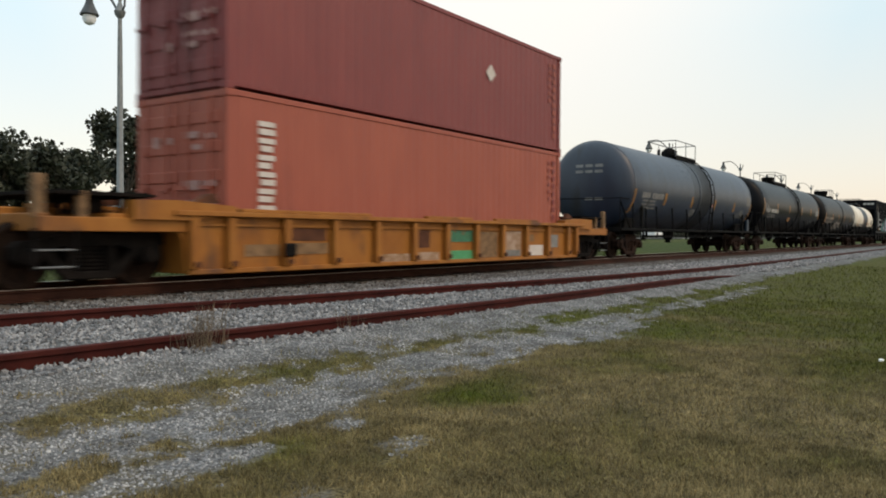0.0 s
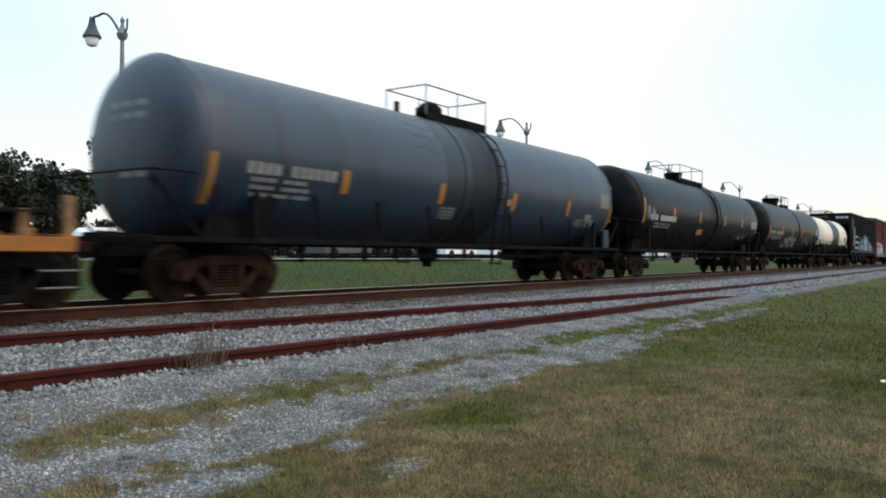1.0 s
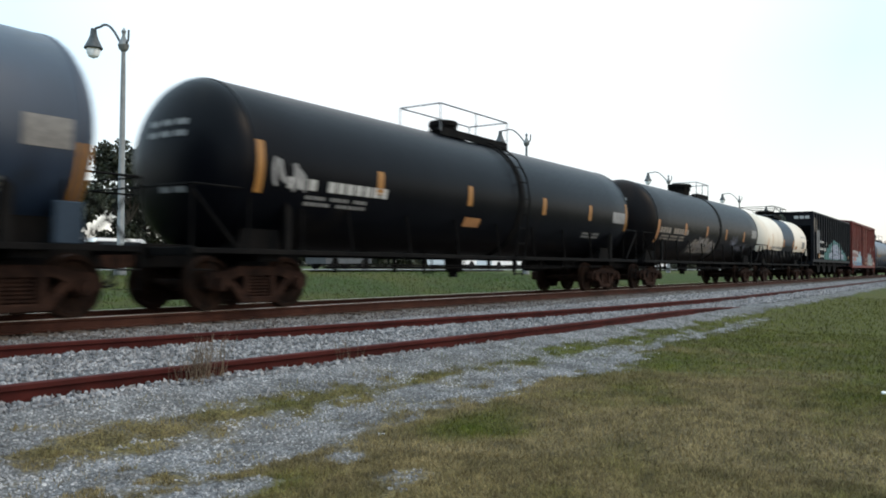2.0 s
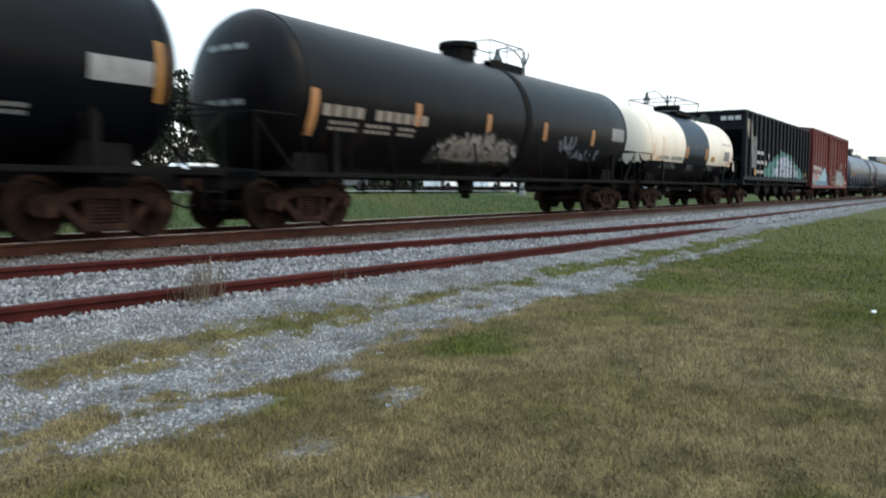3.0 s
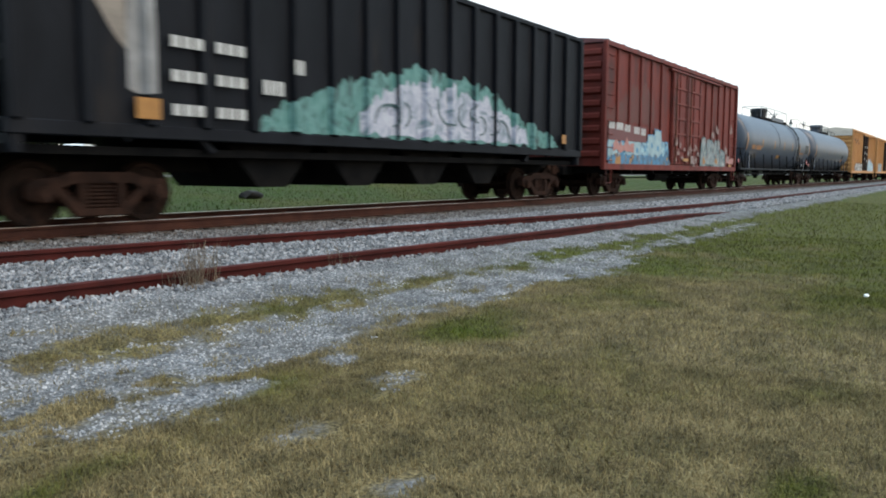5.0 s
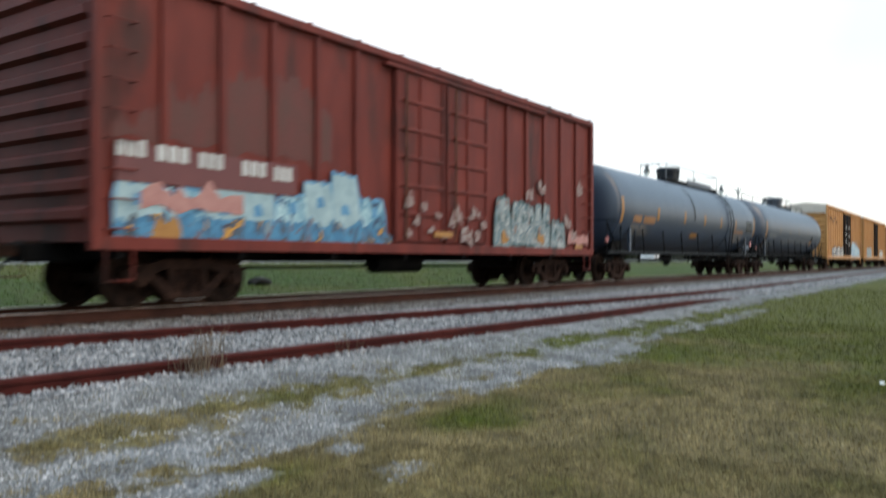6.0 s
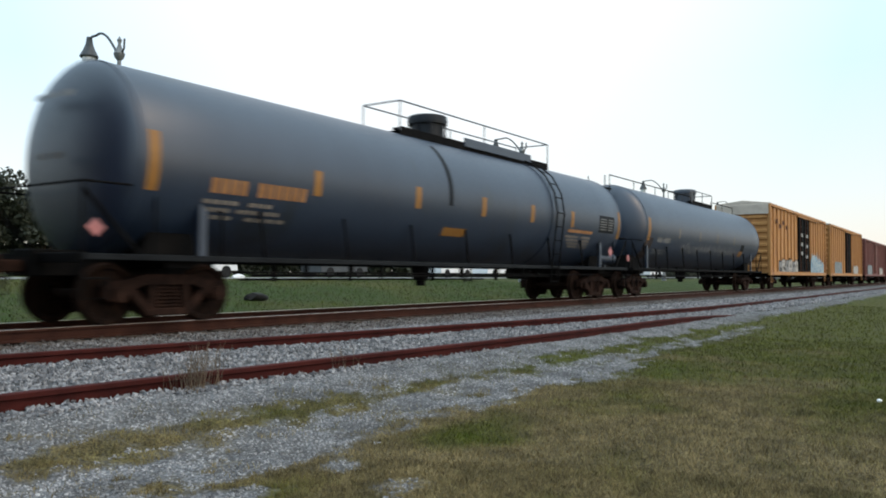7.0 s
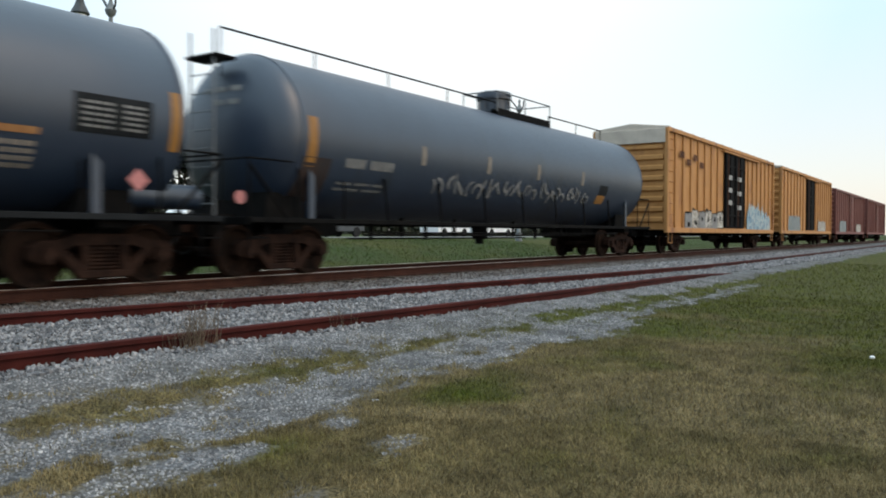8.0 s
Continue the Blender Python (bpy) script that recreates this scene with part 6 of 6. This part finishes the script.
def container(centre, z0, height, paint, label, letters=False, door_face=True):
    """A 40-foot container: corner posts and castings, corrugated sides, doors with lock rods at the -x end."""
    box_ = freight_car("container", centre, label, "shipping container")
    box_["group"] = "containers on the well car"
    L, hw = 6.096, 1.219
    # corrugated side walls
    for side in (-1, 1):
        bm = bm_new()
        rows = []
        n = 44
        for i in range(n):
            for k, d in ((0.0, 0.0), (0.3, 0.0), (0.5, 0.014), (0.8, 0.014)):
                x = -L + 0.12 + (2 * L - 0.24) * (i + k) / n
                y = side * (hw - 0.012 - d)
                rows.append((bm.verts.new((x, y, z0 + 0.12)), bm.verts.new((x, y, z0 + height - 0.1))))
        for a, b in zip(rows, rows[1:]):
            bm.faces.new((a[0], b[0], b[1], a[1]))
        part("corrugated_side", bm, paint, box_, smooth=None)
    bm = bm_new()
    box(bm, -L + 0.06, L - 0.06, -hw + 0.08, hw - 0.08, z0 + 0.1, z0 + height - 0.08)
    part("inner_box", bm, paint, box_)
    bm = bm_new()
    for x in (-L, L):
        for y in (-hw, hw):
            box(bm, *sorted((x, x - math.copysign(0.14, x))), *sorted((y, y - math.copysign(0.12, y))), z0, z0 + height, 0.01)
    for y in (-hw, hw):
        box(bm, -L, L, *sorted((y - math.copysign(0.02, y), y - math.copysign(0.09, y))), z0 + 0.06, z0 + 0.16, 0.01)
        box(bm, -L, L, *sorted((y, y - math.copysign(0.07, y))), z0 + height - 0.1, z0 + height, 0.01)
    for x in (-L, L):
        box(bm, *sorted((x, x - math.copysign(0.1, x))), -hw, hw, z0 + 0.04, z0 + 0.15, 0.01)
        box(bm, *sorted((x, x - math.copysign(0.1, x))), -hw, hw, z0 + height - 0.12, z0 + height, 0.01)
    box(bm, -L, L, -hw + 0.05, hw - 0.05, z0 + height - 0.05, z0 + height - 0.01)
    part("frame", bm, paint, box_, "corner posts and rails")
    bm = bm_new()
    for x in (-L + 0.07, L - 0.07):
        for y in (-hw + 0.06, hw - 0.06):
            for z in (z0 + 0.06, z0 + height - 0.06):
                box(bm, x - 0.09, x + 0.09, y - 0.082, y + 0.082, z - 0.062, z + 0.062, 0.012)
    part("corner_casting", bm, paint, box_)
    for y in (-0.57, 0.57):
        bm = bm_new()
        box(bm, -L - 0.015, -L + 0.05, y - 0.55, y + 0.55, z0 + 0.16, z0 + height - 0.14, 0.01)
        for i in range(5):
            z = z0 + 0.45 + i * (height - 0.9) / 4
            box(bm, -L - 0.04, -L - 0.01, y - 0.5, y + 0.5, z - 0.1, z + 0.1, 0.015)
        d = part("door", bm, paint, box_, "container door with lock rods")
        bm = bm_new()
        for dy in (-0.3, 0.3):
            rod(bm, (-L - 0.075, y + dy, z0 + 0.1), (-L - 0.075, y + dy, z0 + height - 0.1), 0.02, 8)
            box(bm, -L - 0.1, -L - 0.05, y + dy - 0.02, y + dy + 0.25, z0 + 1.2, z0 + 1.26)
        part("lock_rod", bm, paint, d, "painted lock rods")
        bm = bm_new()
        for y0, y1, z, hgt in (((-0.42, -0.2, 2.0, 0.12), (-0.05, 0.12, 1.95, 0.2), (-0.4, -0.2, 0.75, 0.16)) if y > 0 else ((-0.4, -0.15, 2.05, 0.09), (0.02, 0.4, 2.08, 0.11), (-0.05, 0.2, 1.88, 0.09), (-0.42, -0.12, 1.25, 0.1), (0.0, 0.42, 1.2, 0.16), (-0.42, -0.1, 0.92, 0.08), (0.0, 0.42, 0.95, 0.08), (0.05, 0.4, 0.76, 0.1))):
            box(bm, -L - 0.05, -L - 0.042, y + y0, y + y1, z0 + z, z0 + z + hgt)
        part("door_marking", bm, DOOR_PALE, d, "pale blurred markings", gap=0.3)
    yb = -hw - 0.004
    if letters:
        # a column of six pale upright shapes
        mark = bm_new()
        z = z0 + 2.4
        for k in range(6):
            x0, x1 = -L + 0.68, -L + 1.06
            box(mark, x0, x1, yb - 0.008, yb, z - 0.09, z)
            box(mark, x0 + 0.05 * (k % 2), x1 - 0.05 * (k % 3), yb - 0.008, yb, z - 0.23, z - 0.13)
            z -= 0.29
        part("marking", mark, CONT_PALE, box_, "column of pale painted shapes", gap=0.3)
    bm = bm_new()
    for k in range(10):
        box(bm, L - 0.5, L - 0.34, yb - 0.006, yb, z0 + height - 0.4 - k * 0.22, z0 + height - 0.27 - k * 0.22)
        if k < 6:
            box(bm, L - 0.75, L - 0.66, yb - 0.006, yb, z0 + height - 0.4 - k * 0.2, z0 + height - 0.3 - k * 0.2)
    part("marking", bm, CONT_UP if letters else CONT_LOW, box_, "small blurred column of characters", gap=0.3)
    if not letters:
        bm = bm_new()
        rod(bm, (2.2, yb - 0.006, z0 + 1.65), (2.2, yb, z0 + 1.65), 0.22, 4)
        part("emblem", bm, CONT_PALE, box_, "small pale diamond emblem")
    return box_


well_car(14.6)
container(14.73, 0.32, 2.86, CONT_LOW, "orange-red shipping container with pale upright lettering", True)
container(14.73, 3.18, 2.76, CONT_UP, "maroon shipping container stacked on another")
well_car(-4.9)


# ---- street lamps beyond the tracks ----
def street_lamp(x, y, m):
    """A tapered pole with a curled arm and a bell-shaped hanging lantern."""
    lamp = tagged(new("street_lamp"), "tall grey street lamp with a curled arm", "street lamp", "street lamps in a row")
    H = 8.65
    bm = bm_new()
    lathe(bm, [(0, 0), (0, 0.22), (0.5, 0.2), (0.6, 0.13), (H - 1.6, 0.085), (H - 0.6, 0.07), (H - 0.5, 0.16), (H - 0.35, 0.2), (H - 0.2, 0.12), (H, 0.05), (H + 0.15, 0.09), (H + 0.3, 0.0)], "z", 12)
    part("pole", bm, POLE_GREY, lamp)
    bm = bm_new()
    arc = []
    for i in range(13):
        a = i / 12
        arc.append((-0.1 - 1.65 * a, 0, H - 0.35 + 0.95 * math.sin(min(a * 1.2, 1) * math.pi / 1.7)))
    arc += [(-1.9, 0, H + 0.5), (-1.92, 0, H + 0.4)]
    pipe(bm, arc, 0.045)
    pipe(bm, [(0.1, 0, H - 0.4), (0.28, 0, H - 0.2), (0.3, 0, H + 0.15)], 0.04)
    part("arm", bm, LAMP_DARK, lamp)
    bm = bm_new()
    lathe(bm, [(H - 0.05, 0.0), (H - 0.05, 0.1), (H - 0.3, 0.13), (H - 0.5, 0.2), (H - 0.78, 0.34), (H - 0.82, 0.32), (H - 0.76, 0.0)], "z", 14, (-1.92, 0, 0.62))
    s = part("shade", bm, LAMP_DARK, lamp)
    bm = bm_new()
    lathe(bm, [(H - 0.76, 0.24), (H - 0.95, 0.25), (H - 1.1, 0.18), (H - 1.18, 0.0)], "z", 14, (-1.92, 0, 0.62))
    part("globe", bm, BULB, s, "frosted lamp globe")
    lamp.matrix_basis = m
    return lamp


LAMPS = [(16.6, 25.6), (43.7, 24.0), (70.4, 24.0), (95.0, 24.0), (139.0, 24.0), (117.0, 24.0), (165.0, 24.0)]
first = street_lamp(0, 0, pose(LAMPS[0][0], LAMPS[0][1], 0.36, rz=-90))
for x, y in LAMPS[1:]:
    copy_thing(first, pose(x, y, 0.3, rz=-90))


# ---- trees far behind ----
def tree(seed, height, spread):
    rnd = random.Random(seed)
    t = tagged(new("tree"), "dark leafy tree across the field", "tree", "far trees")
    bm = bm_new()
    rod(bm, (0, 0, 0), (0.2, 0.1, height * 0.45), 0.35, 8, 0.22)
    tips = []
    for i in range(9):
        a = i * 2.4 + rnd.uniform(-0.3, 0.3)
        z0 = height * rnd.uniform(0.22, 0.5)
        r = spread * rnd.uniform(0.45, 0.85)
        tip = Vector((r * math.cos(a), r * math.sin(a), height * rnd.uniform(0.45, 0.9)))
        rod(bm, (0.1, 0.05, z0), tip, 0.14, 6, 0.03)
        tips.append(tip)
    part("trunk", bm, BARK, t)
    verts, faces = [], []
    clumps = []
    for tip in tips + [Vector((0, 0, height * 0.8))] * 2:
        for _ in range(5):
            clumps.append((tip + Vector((rnd.gauss(0, 1), rnd.gauss(0, 1), rnd.gauss(0, 0.8))) * spread * 0.22, spread * rnd.uniform(0.16, 0.3)))
    # low skirts of leaves and undergrowth
    for _ in range(16):
        a, q = rnd.uniform(0, 6.28), spread * rnd.uniform(0.2, 1.0)
        clumps.append((Vector((q * math.cos(a), q * math.sin(a), height * rnd.uniform(0.06, 0.42))), spread * rnd.uniform(0.2, 0.3)))
    for c, r in clumps:
        for _ in range(90):
            d = Vector((rnd.gauss(0, 1), rnd.gauss(0, 1), rnd.gauss(0, 1))).normalized() * r * rnd.uniform(0.45, 1.05)
            p = c + d
            if p.z < 0.5:
                continue
            u = Vector((rnd.gauss(0, 1), rnd.gauss(0, 1), rnd.gauss(0, 1))).normalized() * rnd.uniform(0.18, 0.4)
            w = u.cross(Vector((rnd.gauss(0, 1), rnd.gauss(0, 1), rnd.gauss(0, 1)))).normalized() * rnd.uniform(0.12, 0.26)
            k = len(verts)
            verts += [p - u, p + w, p + u, p - w]
            faces.append((k, k + 1, k + 2, k + 3))
    me = bpy.data.meshes.new("crown")
    me.from_pydata([tuple(v) for v in verts], [], faces)
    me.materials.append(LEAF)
    part("crown", me, None, t)
    return t


for i, (x, y, h) in enumerate(((20, 82, 11), (27, 86, 12.5), (33.5, 84, 10), (41, 86, 10.5), (46.5, 85, 9), (51, 92, 10), (57.8, 88, 15.5), (63.5, 93, 11.5), (69.2, 91, 15.5), (75.5, 92, 14), (83, 96, 8), (93, 98, 6), (105, 100, 5.5), (8, 84, 12), (-6, 88, 13))):
    t = tree(11 + i, h, min(2.2 + 0.28 * h, 5.0))
    t.matrix_basis = pose(x, y, 0.45, rz=47 * i)


# ---- far side of the field: road, parked vehicles, low hedge ----
road = tagged(part("road", box(bm_new(), -400, 900, 29.5, 37, 0.3, 0.53), ROAD_MAT), "pale asphalt road across the field", "road", kind="structure")


def vehicle(x, y, paint, van=False):
    """A parked car, or a van, seen from far off."""
    v = tagged(new("van" if van else "car"), "parked pale vehicle on the far road" if paint is CAR_WHITE else "parked dark vehicle on the far road", "van" if van else "car", "parked vehicles")
    h = 2.2 if van else 1.45
    body = [(-2.2, 0.35), (-2.25, 0.75), (-1.5, 0.9), (-0.8, h), (1.5, h), (2.1, 0.95), (2.2, 0.4)]
    if van:
        body = [(-2.5, 0.35), (-2.5, 1.0), (-1.9, 1.2), (-1.3, h), (2.5, h), (2.55, 0.4)]
    part("body", extrude_y(bm_new(), body, -0.85, 0.85), paint, v)
    part("window_band", box(bm_new(), -0.9, 1.4, -0.87, 0.87, h * 0.66, h * 0.9, 0.02), GLASS_DARK, v)
    for wx in (-1.4, 1.4):
        for wy in (-0.78, 0.78):
            part("wheel", rod(bm_new(), (wx, wy - 0.1, 0.33), (wx, wy + 0.1, 0.33), 0.33, 14), RUBBER, v)
    v.matrix_basis = pose(x, y, 0.53)
    return v


for x, p, van in ((21.5, CAR_WHITE, False), (27, CAR_WHITE, False), (38, CAR_DARK, False), (51, CAR_WHITE, False), (58, CAR_WHITE, True), (75, CAR_DARK, False), (96, CAR_WHITE, False)):
    vehicle(x, 34.5, p, van)


def hedge():
    rnd = random.Random(5)
    verts, faces = [], []
    for i in range(30000):
        x = -60 + 900 * rnd.random() ** 1.6
        top = 4.2 + 1.3 * noise.noise(Vector((x * 0.03, 0, 0))) + 1.0 * noise.noise(Vector((x * 0.13, 4, 0)))
        p = Vector((x, rnd.uniform(118, 126), 0.4 + max(2.0, top) * rnd.random() ** 0.8))
        u = Vector((rnd.gauss(0, 1), rnd.gauss(0, 1), rnd.gauss(0, 1))).normalized() * rnd.uniform(0.5, 1.1)
        w = u.cross(Vector((rnd.gauss(0, 1), rnd.gauss(0, 1), rnd.gauss(0, 1)))).normalized() * rnd.uniform(0.3, 0.8)
        k = len(verts)
        verts += [p - u, p + w, p + u, p - w]
        faces.append((k, k + 1, k + 2, k + 3))
    me = bpy.data.meshes.new("hedge")
    me.from_pydata([tuple(v) for v in verts], [], faces)
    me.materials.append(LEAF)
    return tagged(new("hedge", me), "low dark hedge along the far road", "hedge", kind="stuff")


hedge()


# ---- sleepers under the main track ----
tie = bm_new()
box(tie, -0.11, 0.11, -1.3, 1.3, -0.33, -0.168, 0.012)
tie = mesh_of(tie, "tie", WOOD_TIE, None)
rnd = random.Random(8)
for i in range(150):
    part("tie", tie, None, main_track, m=pose(-6 + 0.53 * i, TRACK + rnd.uniform(-0.06, 0.06), rnd.uniform(-0.008, 0.008), rz=rnd.uniform(-1.5, 1.5)))


# ---- ballast stones ----
def stones(name, label, count, place, size, material, seed):
    """Loose broken stones as one mesh; place gives a point for two random numbers, or None."""
    rnd = np.random.default_rng(seed)
    base = np.array([(1, 0, 0), (-1, 0, 0), (0, 1, 0), (0, -1, 0), (0, 0, 1), (0, 0, -1)], float)
    tris = np.array([(0, 2, 4), (2, 1, 4), (1, 3, 4), (3, 0, 4), (2, 0, 5), (1, 2, 5), (3, 1, 5), (0, 3, 5)])
    verts, faces, k = [], [], 0
    for _ in range(count):
        p = place(*rnd.random(2))
        if p is None:
            continue
        s = rnd.uniform(*size) * 0.5
        q = Euler(tuple(rnd.uniform(0, 6.28, 3))).to_matrix()
        v = (base * rnd.uniform(0.6, 1.25, (6, 1))) * s * np.array([1.2, 1.0, 0.85])
        v = v @ np.array(q) + np.array(p)
        verts.append(v)
        faces.append(tris + k)
        k += 6
    me = bpy.data.meshes.new(name)
    me.from_pydata(np.concatenate(verts).tolist(), [], np.concatenate(faces).tolist())
    me.materials.append(material)
    return tagged(new(name, me), label, "gravel", kind="stuff")


def bed(y0, y1, x0, x1, power, sink=0.0, keep=None):
    def place(a, b):
        x, y = x0 + (x1 - x0) * a ** power, y0 + (y1 - y0) * b
        if keep and not keep(x, y):
            return None
        return x, y, ground_height(x, y) + sink
    return place


def on_gravel(x, y):
    return cover(x, y) + 0.45 * bumpy(x * 0.6, y, 6, 13) + 0.4 * bumpy(x * 0.7, y, 17, 14) > 0.55 and x > 0.5 * y - 0.6


def shoulder(x, y):
    return x > 0.45 * y - 1.0


stones("ballast", "pale grey broken limestone ballast around the siding", 46000, bed(4.55, 9.2, 0.6, 26, 1.5, 0.008, shoulder), (0.024, 0.056), STONE, 1)
stones("gravel", "pale grey gravel scattered along the grass edge", 90000, bed(2.2, 4.75, 0.3, 16, 1.5, 0.0, on_gravel), (0.008, 0.023), STONE_FINE, 2)
stones("track_ballast", "rust-stained ballast beside the main track", 14000, bed(9.0, 10.4, 2, 60, 1.4, 0.014, shoulder), (0.035, 0.075), STONE_RUST, 3)
stones("oily_ballast", "dark brown ballast between the main rails", 14000, bed(10.3, 13.6, 2, 60, 1.4, 0.014, shoulder), (0.035, 0.075), STONE_DARK_BROWN, 13)
stones("far_ballast", "pale grey ballast farther along the siding", 12000, bed(4.4, 9.0, 20, 60, 1.2, 0.014), (0.05, 0.1), STONE, 4)


# ---- grass ----
def blades(name, label, count, r0, r1, length, width, seed, keep, material=None):
    """Short bent blades as one mesh, spread by range and bearing from the mown verge."""
    rnd = np.random.default_rng(seed)
    verts, faces, green, k = [], [], [], 0
    for _ in range(count):
        r = math.sqrt(r0 * r0 + (r1 * r1 - r0 * r0) * rnd.random())
        a = radians(rnd.uniform(22, 89))
        x, y = r * math.sin(a), r * math.cos(a)
        if not keep(x, y):
            continue
        z = ground_height(x, y) - 0.004
        h = rnd.uniform(*length)
        t = rnd.uniform(0, 6.28)
        w = width * rnd.uniform(0.7, 1.3)
        dx, dy = math.cos(t) * w, math.sin(t) * w
        lean = rnd.normal(0, 0.5, 2) * h
        verts += [(x - dx, y - dy, z), (x + dx, y + dy, z), (x + lean[0] * 0.4 + dx * 0.7, y + lean[1] * 0.4 + dy * 0.7, z + h * 0.6), (x + lean[0] * 0.4 - dx * 0.7, y + lean[1] * 0.4 - dy * 0.7, z + h * 0.6), (x + lean[0], y + lean[1], z + h)]
        faces += [(k, k + 1, k + 2, k + 3), (k + 3, k + 2, k + 4)]
        green += [lush(x, y)] * 5
        k += 5
    me = bpy.data.meshes.new(name)
    me.from_pydata(verts, [], faces)
    att = me.attributes.new("lush", "FLOAT", "POINT")
    att.data.foreach_set("value", green)
    me.materials.append(material or BLADE)
    return tagged(new(name, me), label, "grass", kind="stuff")


def on_turf(x, y):
    return y < 5.2 and cover(x, y) + 0.5 * bumpy(x * 0.6, y, 6, 13) + 0.35 * bumpy(x, y, 15, 17) < 0.46


blades("grass_blades", "short mown grass, straw-coloured with green patches", 150000, 1.6, 4.4, (0.01, 0.034), 0.0017, 5, on_turf)
blades("grass_blades", "short mown grass with straw-coloured thatch", 100000, 4.4, 8.0, (0.014, 0.04), 0.0024, 15, on_turf)
blades("grass_blades", "short mown grass farther along the verge", 60000, 8.0, 14.0, (0.02, 0.05), 0.0036, 6, on_turf)
blades("grass_blades", "green grass farther along the verge", 34000, 14.0, 30.0, (0.035, 0.075), 0.006, 7, on_turf)
blades("grass_tufts", "sparse grass tufts standing in the gravel", 45000, 2.6, 12.0, (0.015, 0.05), 0.002, 9, lambda x, y: 2.4 < y < 4.4 and bumpy(x * 0.5, y, 3.0, 31) + 0.8 * bumpy(x * 0.6, y, 9, 33) > 0.28)
blades("field_grass", "rough green grass beyond the tracks", 60000, 15.0, 48.0, (0.03, 0.1), 0.009, 10, lambda x, y: 14.4 < y < 29)


def dry_weed(x, y, seed, count, height):
    rnd = random.Random(seed)
    bm = bm_new()
    for _ in range(count):
        a, lean = rnd.uniform(0, 6.28), rnd.uniform(0.05, 0.45)
        h = height * rnd.uniform(0.45, 1.0)
        bx, by = rnd.gauss(0, 0.07), rnd.gauss(0, 0.05)
        top = (bx + lean * h * math.cos(a), by + lean * h * math.sin(a), h)
        rod(bm, (bx, by, -0.02), top, 0.0022, 3, 0.0008)
        for q in (0.6, 0.8):
            c = Vector((bx, by, 0)).lerp(Vector(top), q)
            rod(bm, c, c + Vector((rnd.uniform(-0.05, 0.05), rnd.uniform(-0.05, 0.05), 0.06)), 0.0014, 3, 0.0006)
    me = mesh_of(bm, "dry_weed", DRY, None)
    ob = new("dry_weed", me)
    ob.location = (x, y, ground_height(x, y))
    return tagged(ob, "dry tan weed clump beside the rail", "weed")


dry_weed(3.78, 4.72, 1, 60, 0.34)
dry_weed(3.6, 4.66, 2, 30, 0.22)
dry_weed(5.2, 4.66, 3, 12, 0.22)

# bits lying about
bm = bm_new()
bmesh.ops.create_icosphere(bm, subdivisions=2, radius=0.36, matrix=Matrix.Diagonal((1.3, 0.7, 0.45, 1)))
for v in bm.verts:
    v.co *= 1 + 0.25 * noise.noise(v.co * 6)
lump = tagged(new("rubber_scrap", mesh_of(bm, "rubber_scrap", RUBBER, 40)), "black scrap of tyre rubber beyond the track", "scrap")
lump.location = (17.6, 19.4, ground_height(17.6, 19.4) + 0.1)
bm = bm_new()
bmesh.ops.create_icosphere(bm, subdivisions=2, radius=0.3, matrix=Matrix.Diagonal((1.2, 0.8, 0.5, 1)))
for v in bm.verts:
    v.co *= 1 + 0.4 * noise.noise(v.co * 9)
litter = tagged(new("litter", mesh_of(bm, "litter", CAR_WHITE, 40)), "crumpled white litter in the field grass", "litter")
litter.location = (26.4, 30.4, ground_height(26.4, 30.4) + 0.1)
bm = bm_new()
bmesh.ops.create_icosphere(bm, subdivisions=1, radius=0.03, matrix=Matrix.Diagonal((1.2, 0.8, 0.5, 1)))
crumb = tagged(new("litter", mesh_of(bm, "litter", CAR_WHITE, 40)), "small white scrap in the mown grass", "litter")
crumb.location = (7.44, 0.73, ground_height(7.44, 0.73) + 0.03)


# ---- motion: the whole train rolls towards -x, the wheels turn ----
# seconds, and by how much the train has fallen behind an even pace
ROLL = [(k / 10, 0.0 if k < 77 else 0.03) for k in range(81)]


def motions():
    for ob, c in cars:
        walk(ob, [(t, pose(c - SPEED * (t - lag), TRACK, 0)) for t, lag in ROLL])
    turn = math.degrees(SPEED / 30 / 0.457)
    for ob, dx in wheelsets:
        walk(ob, [(k / 30, pose(dx, 0, 0.457, ry=-turn * k)) for k in range(241)])


motions()
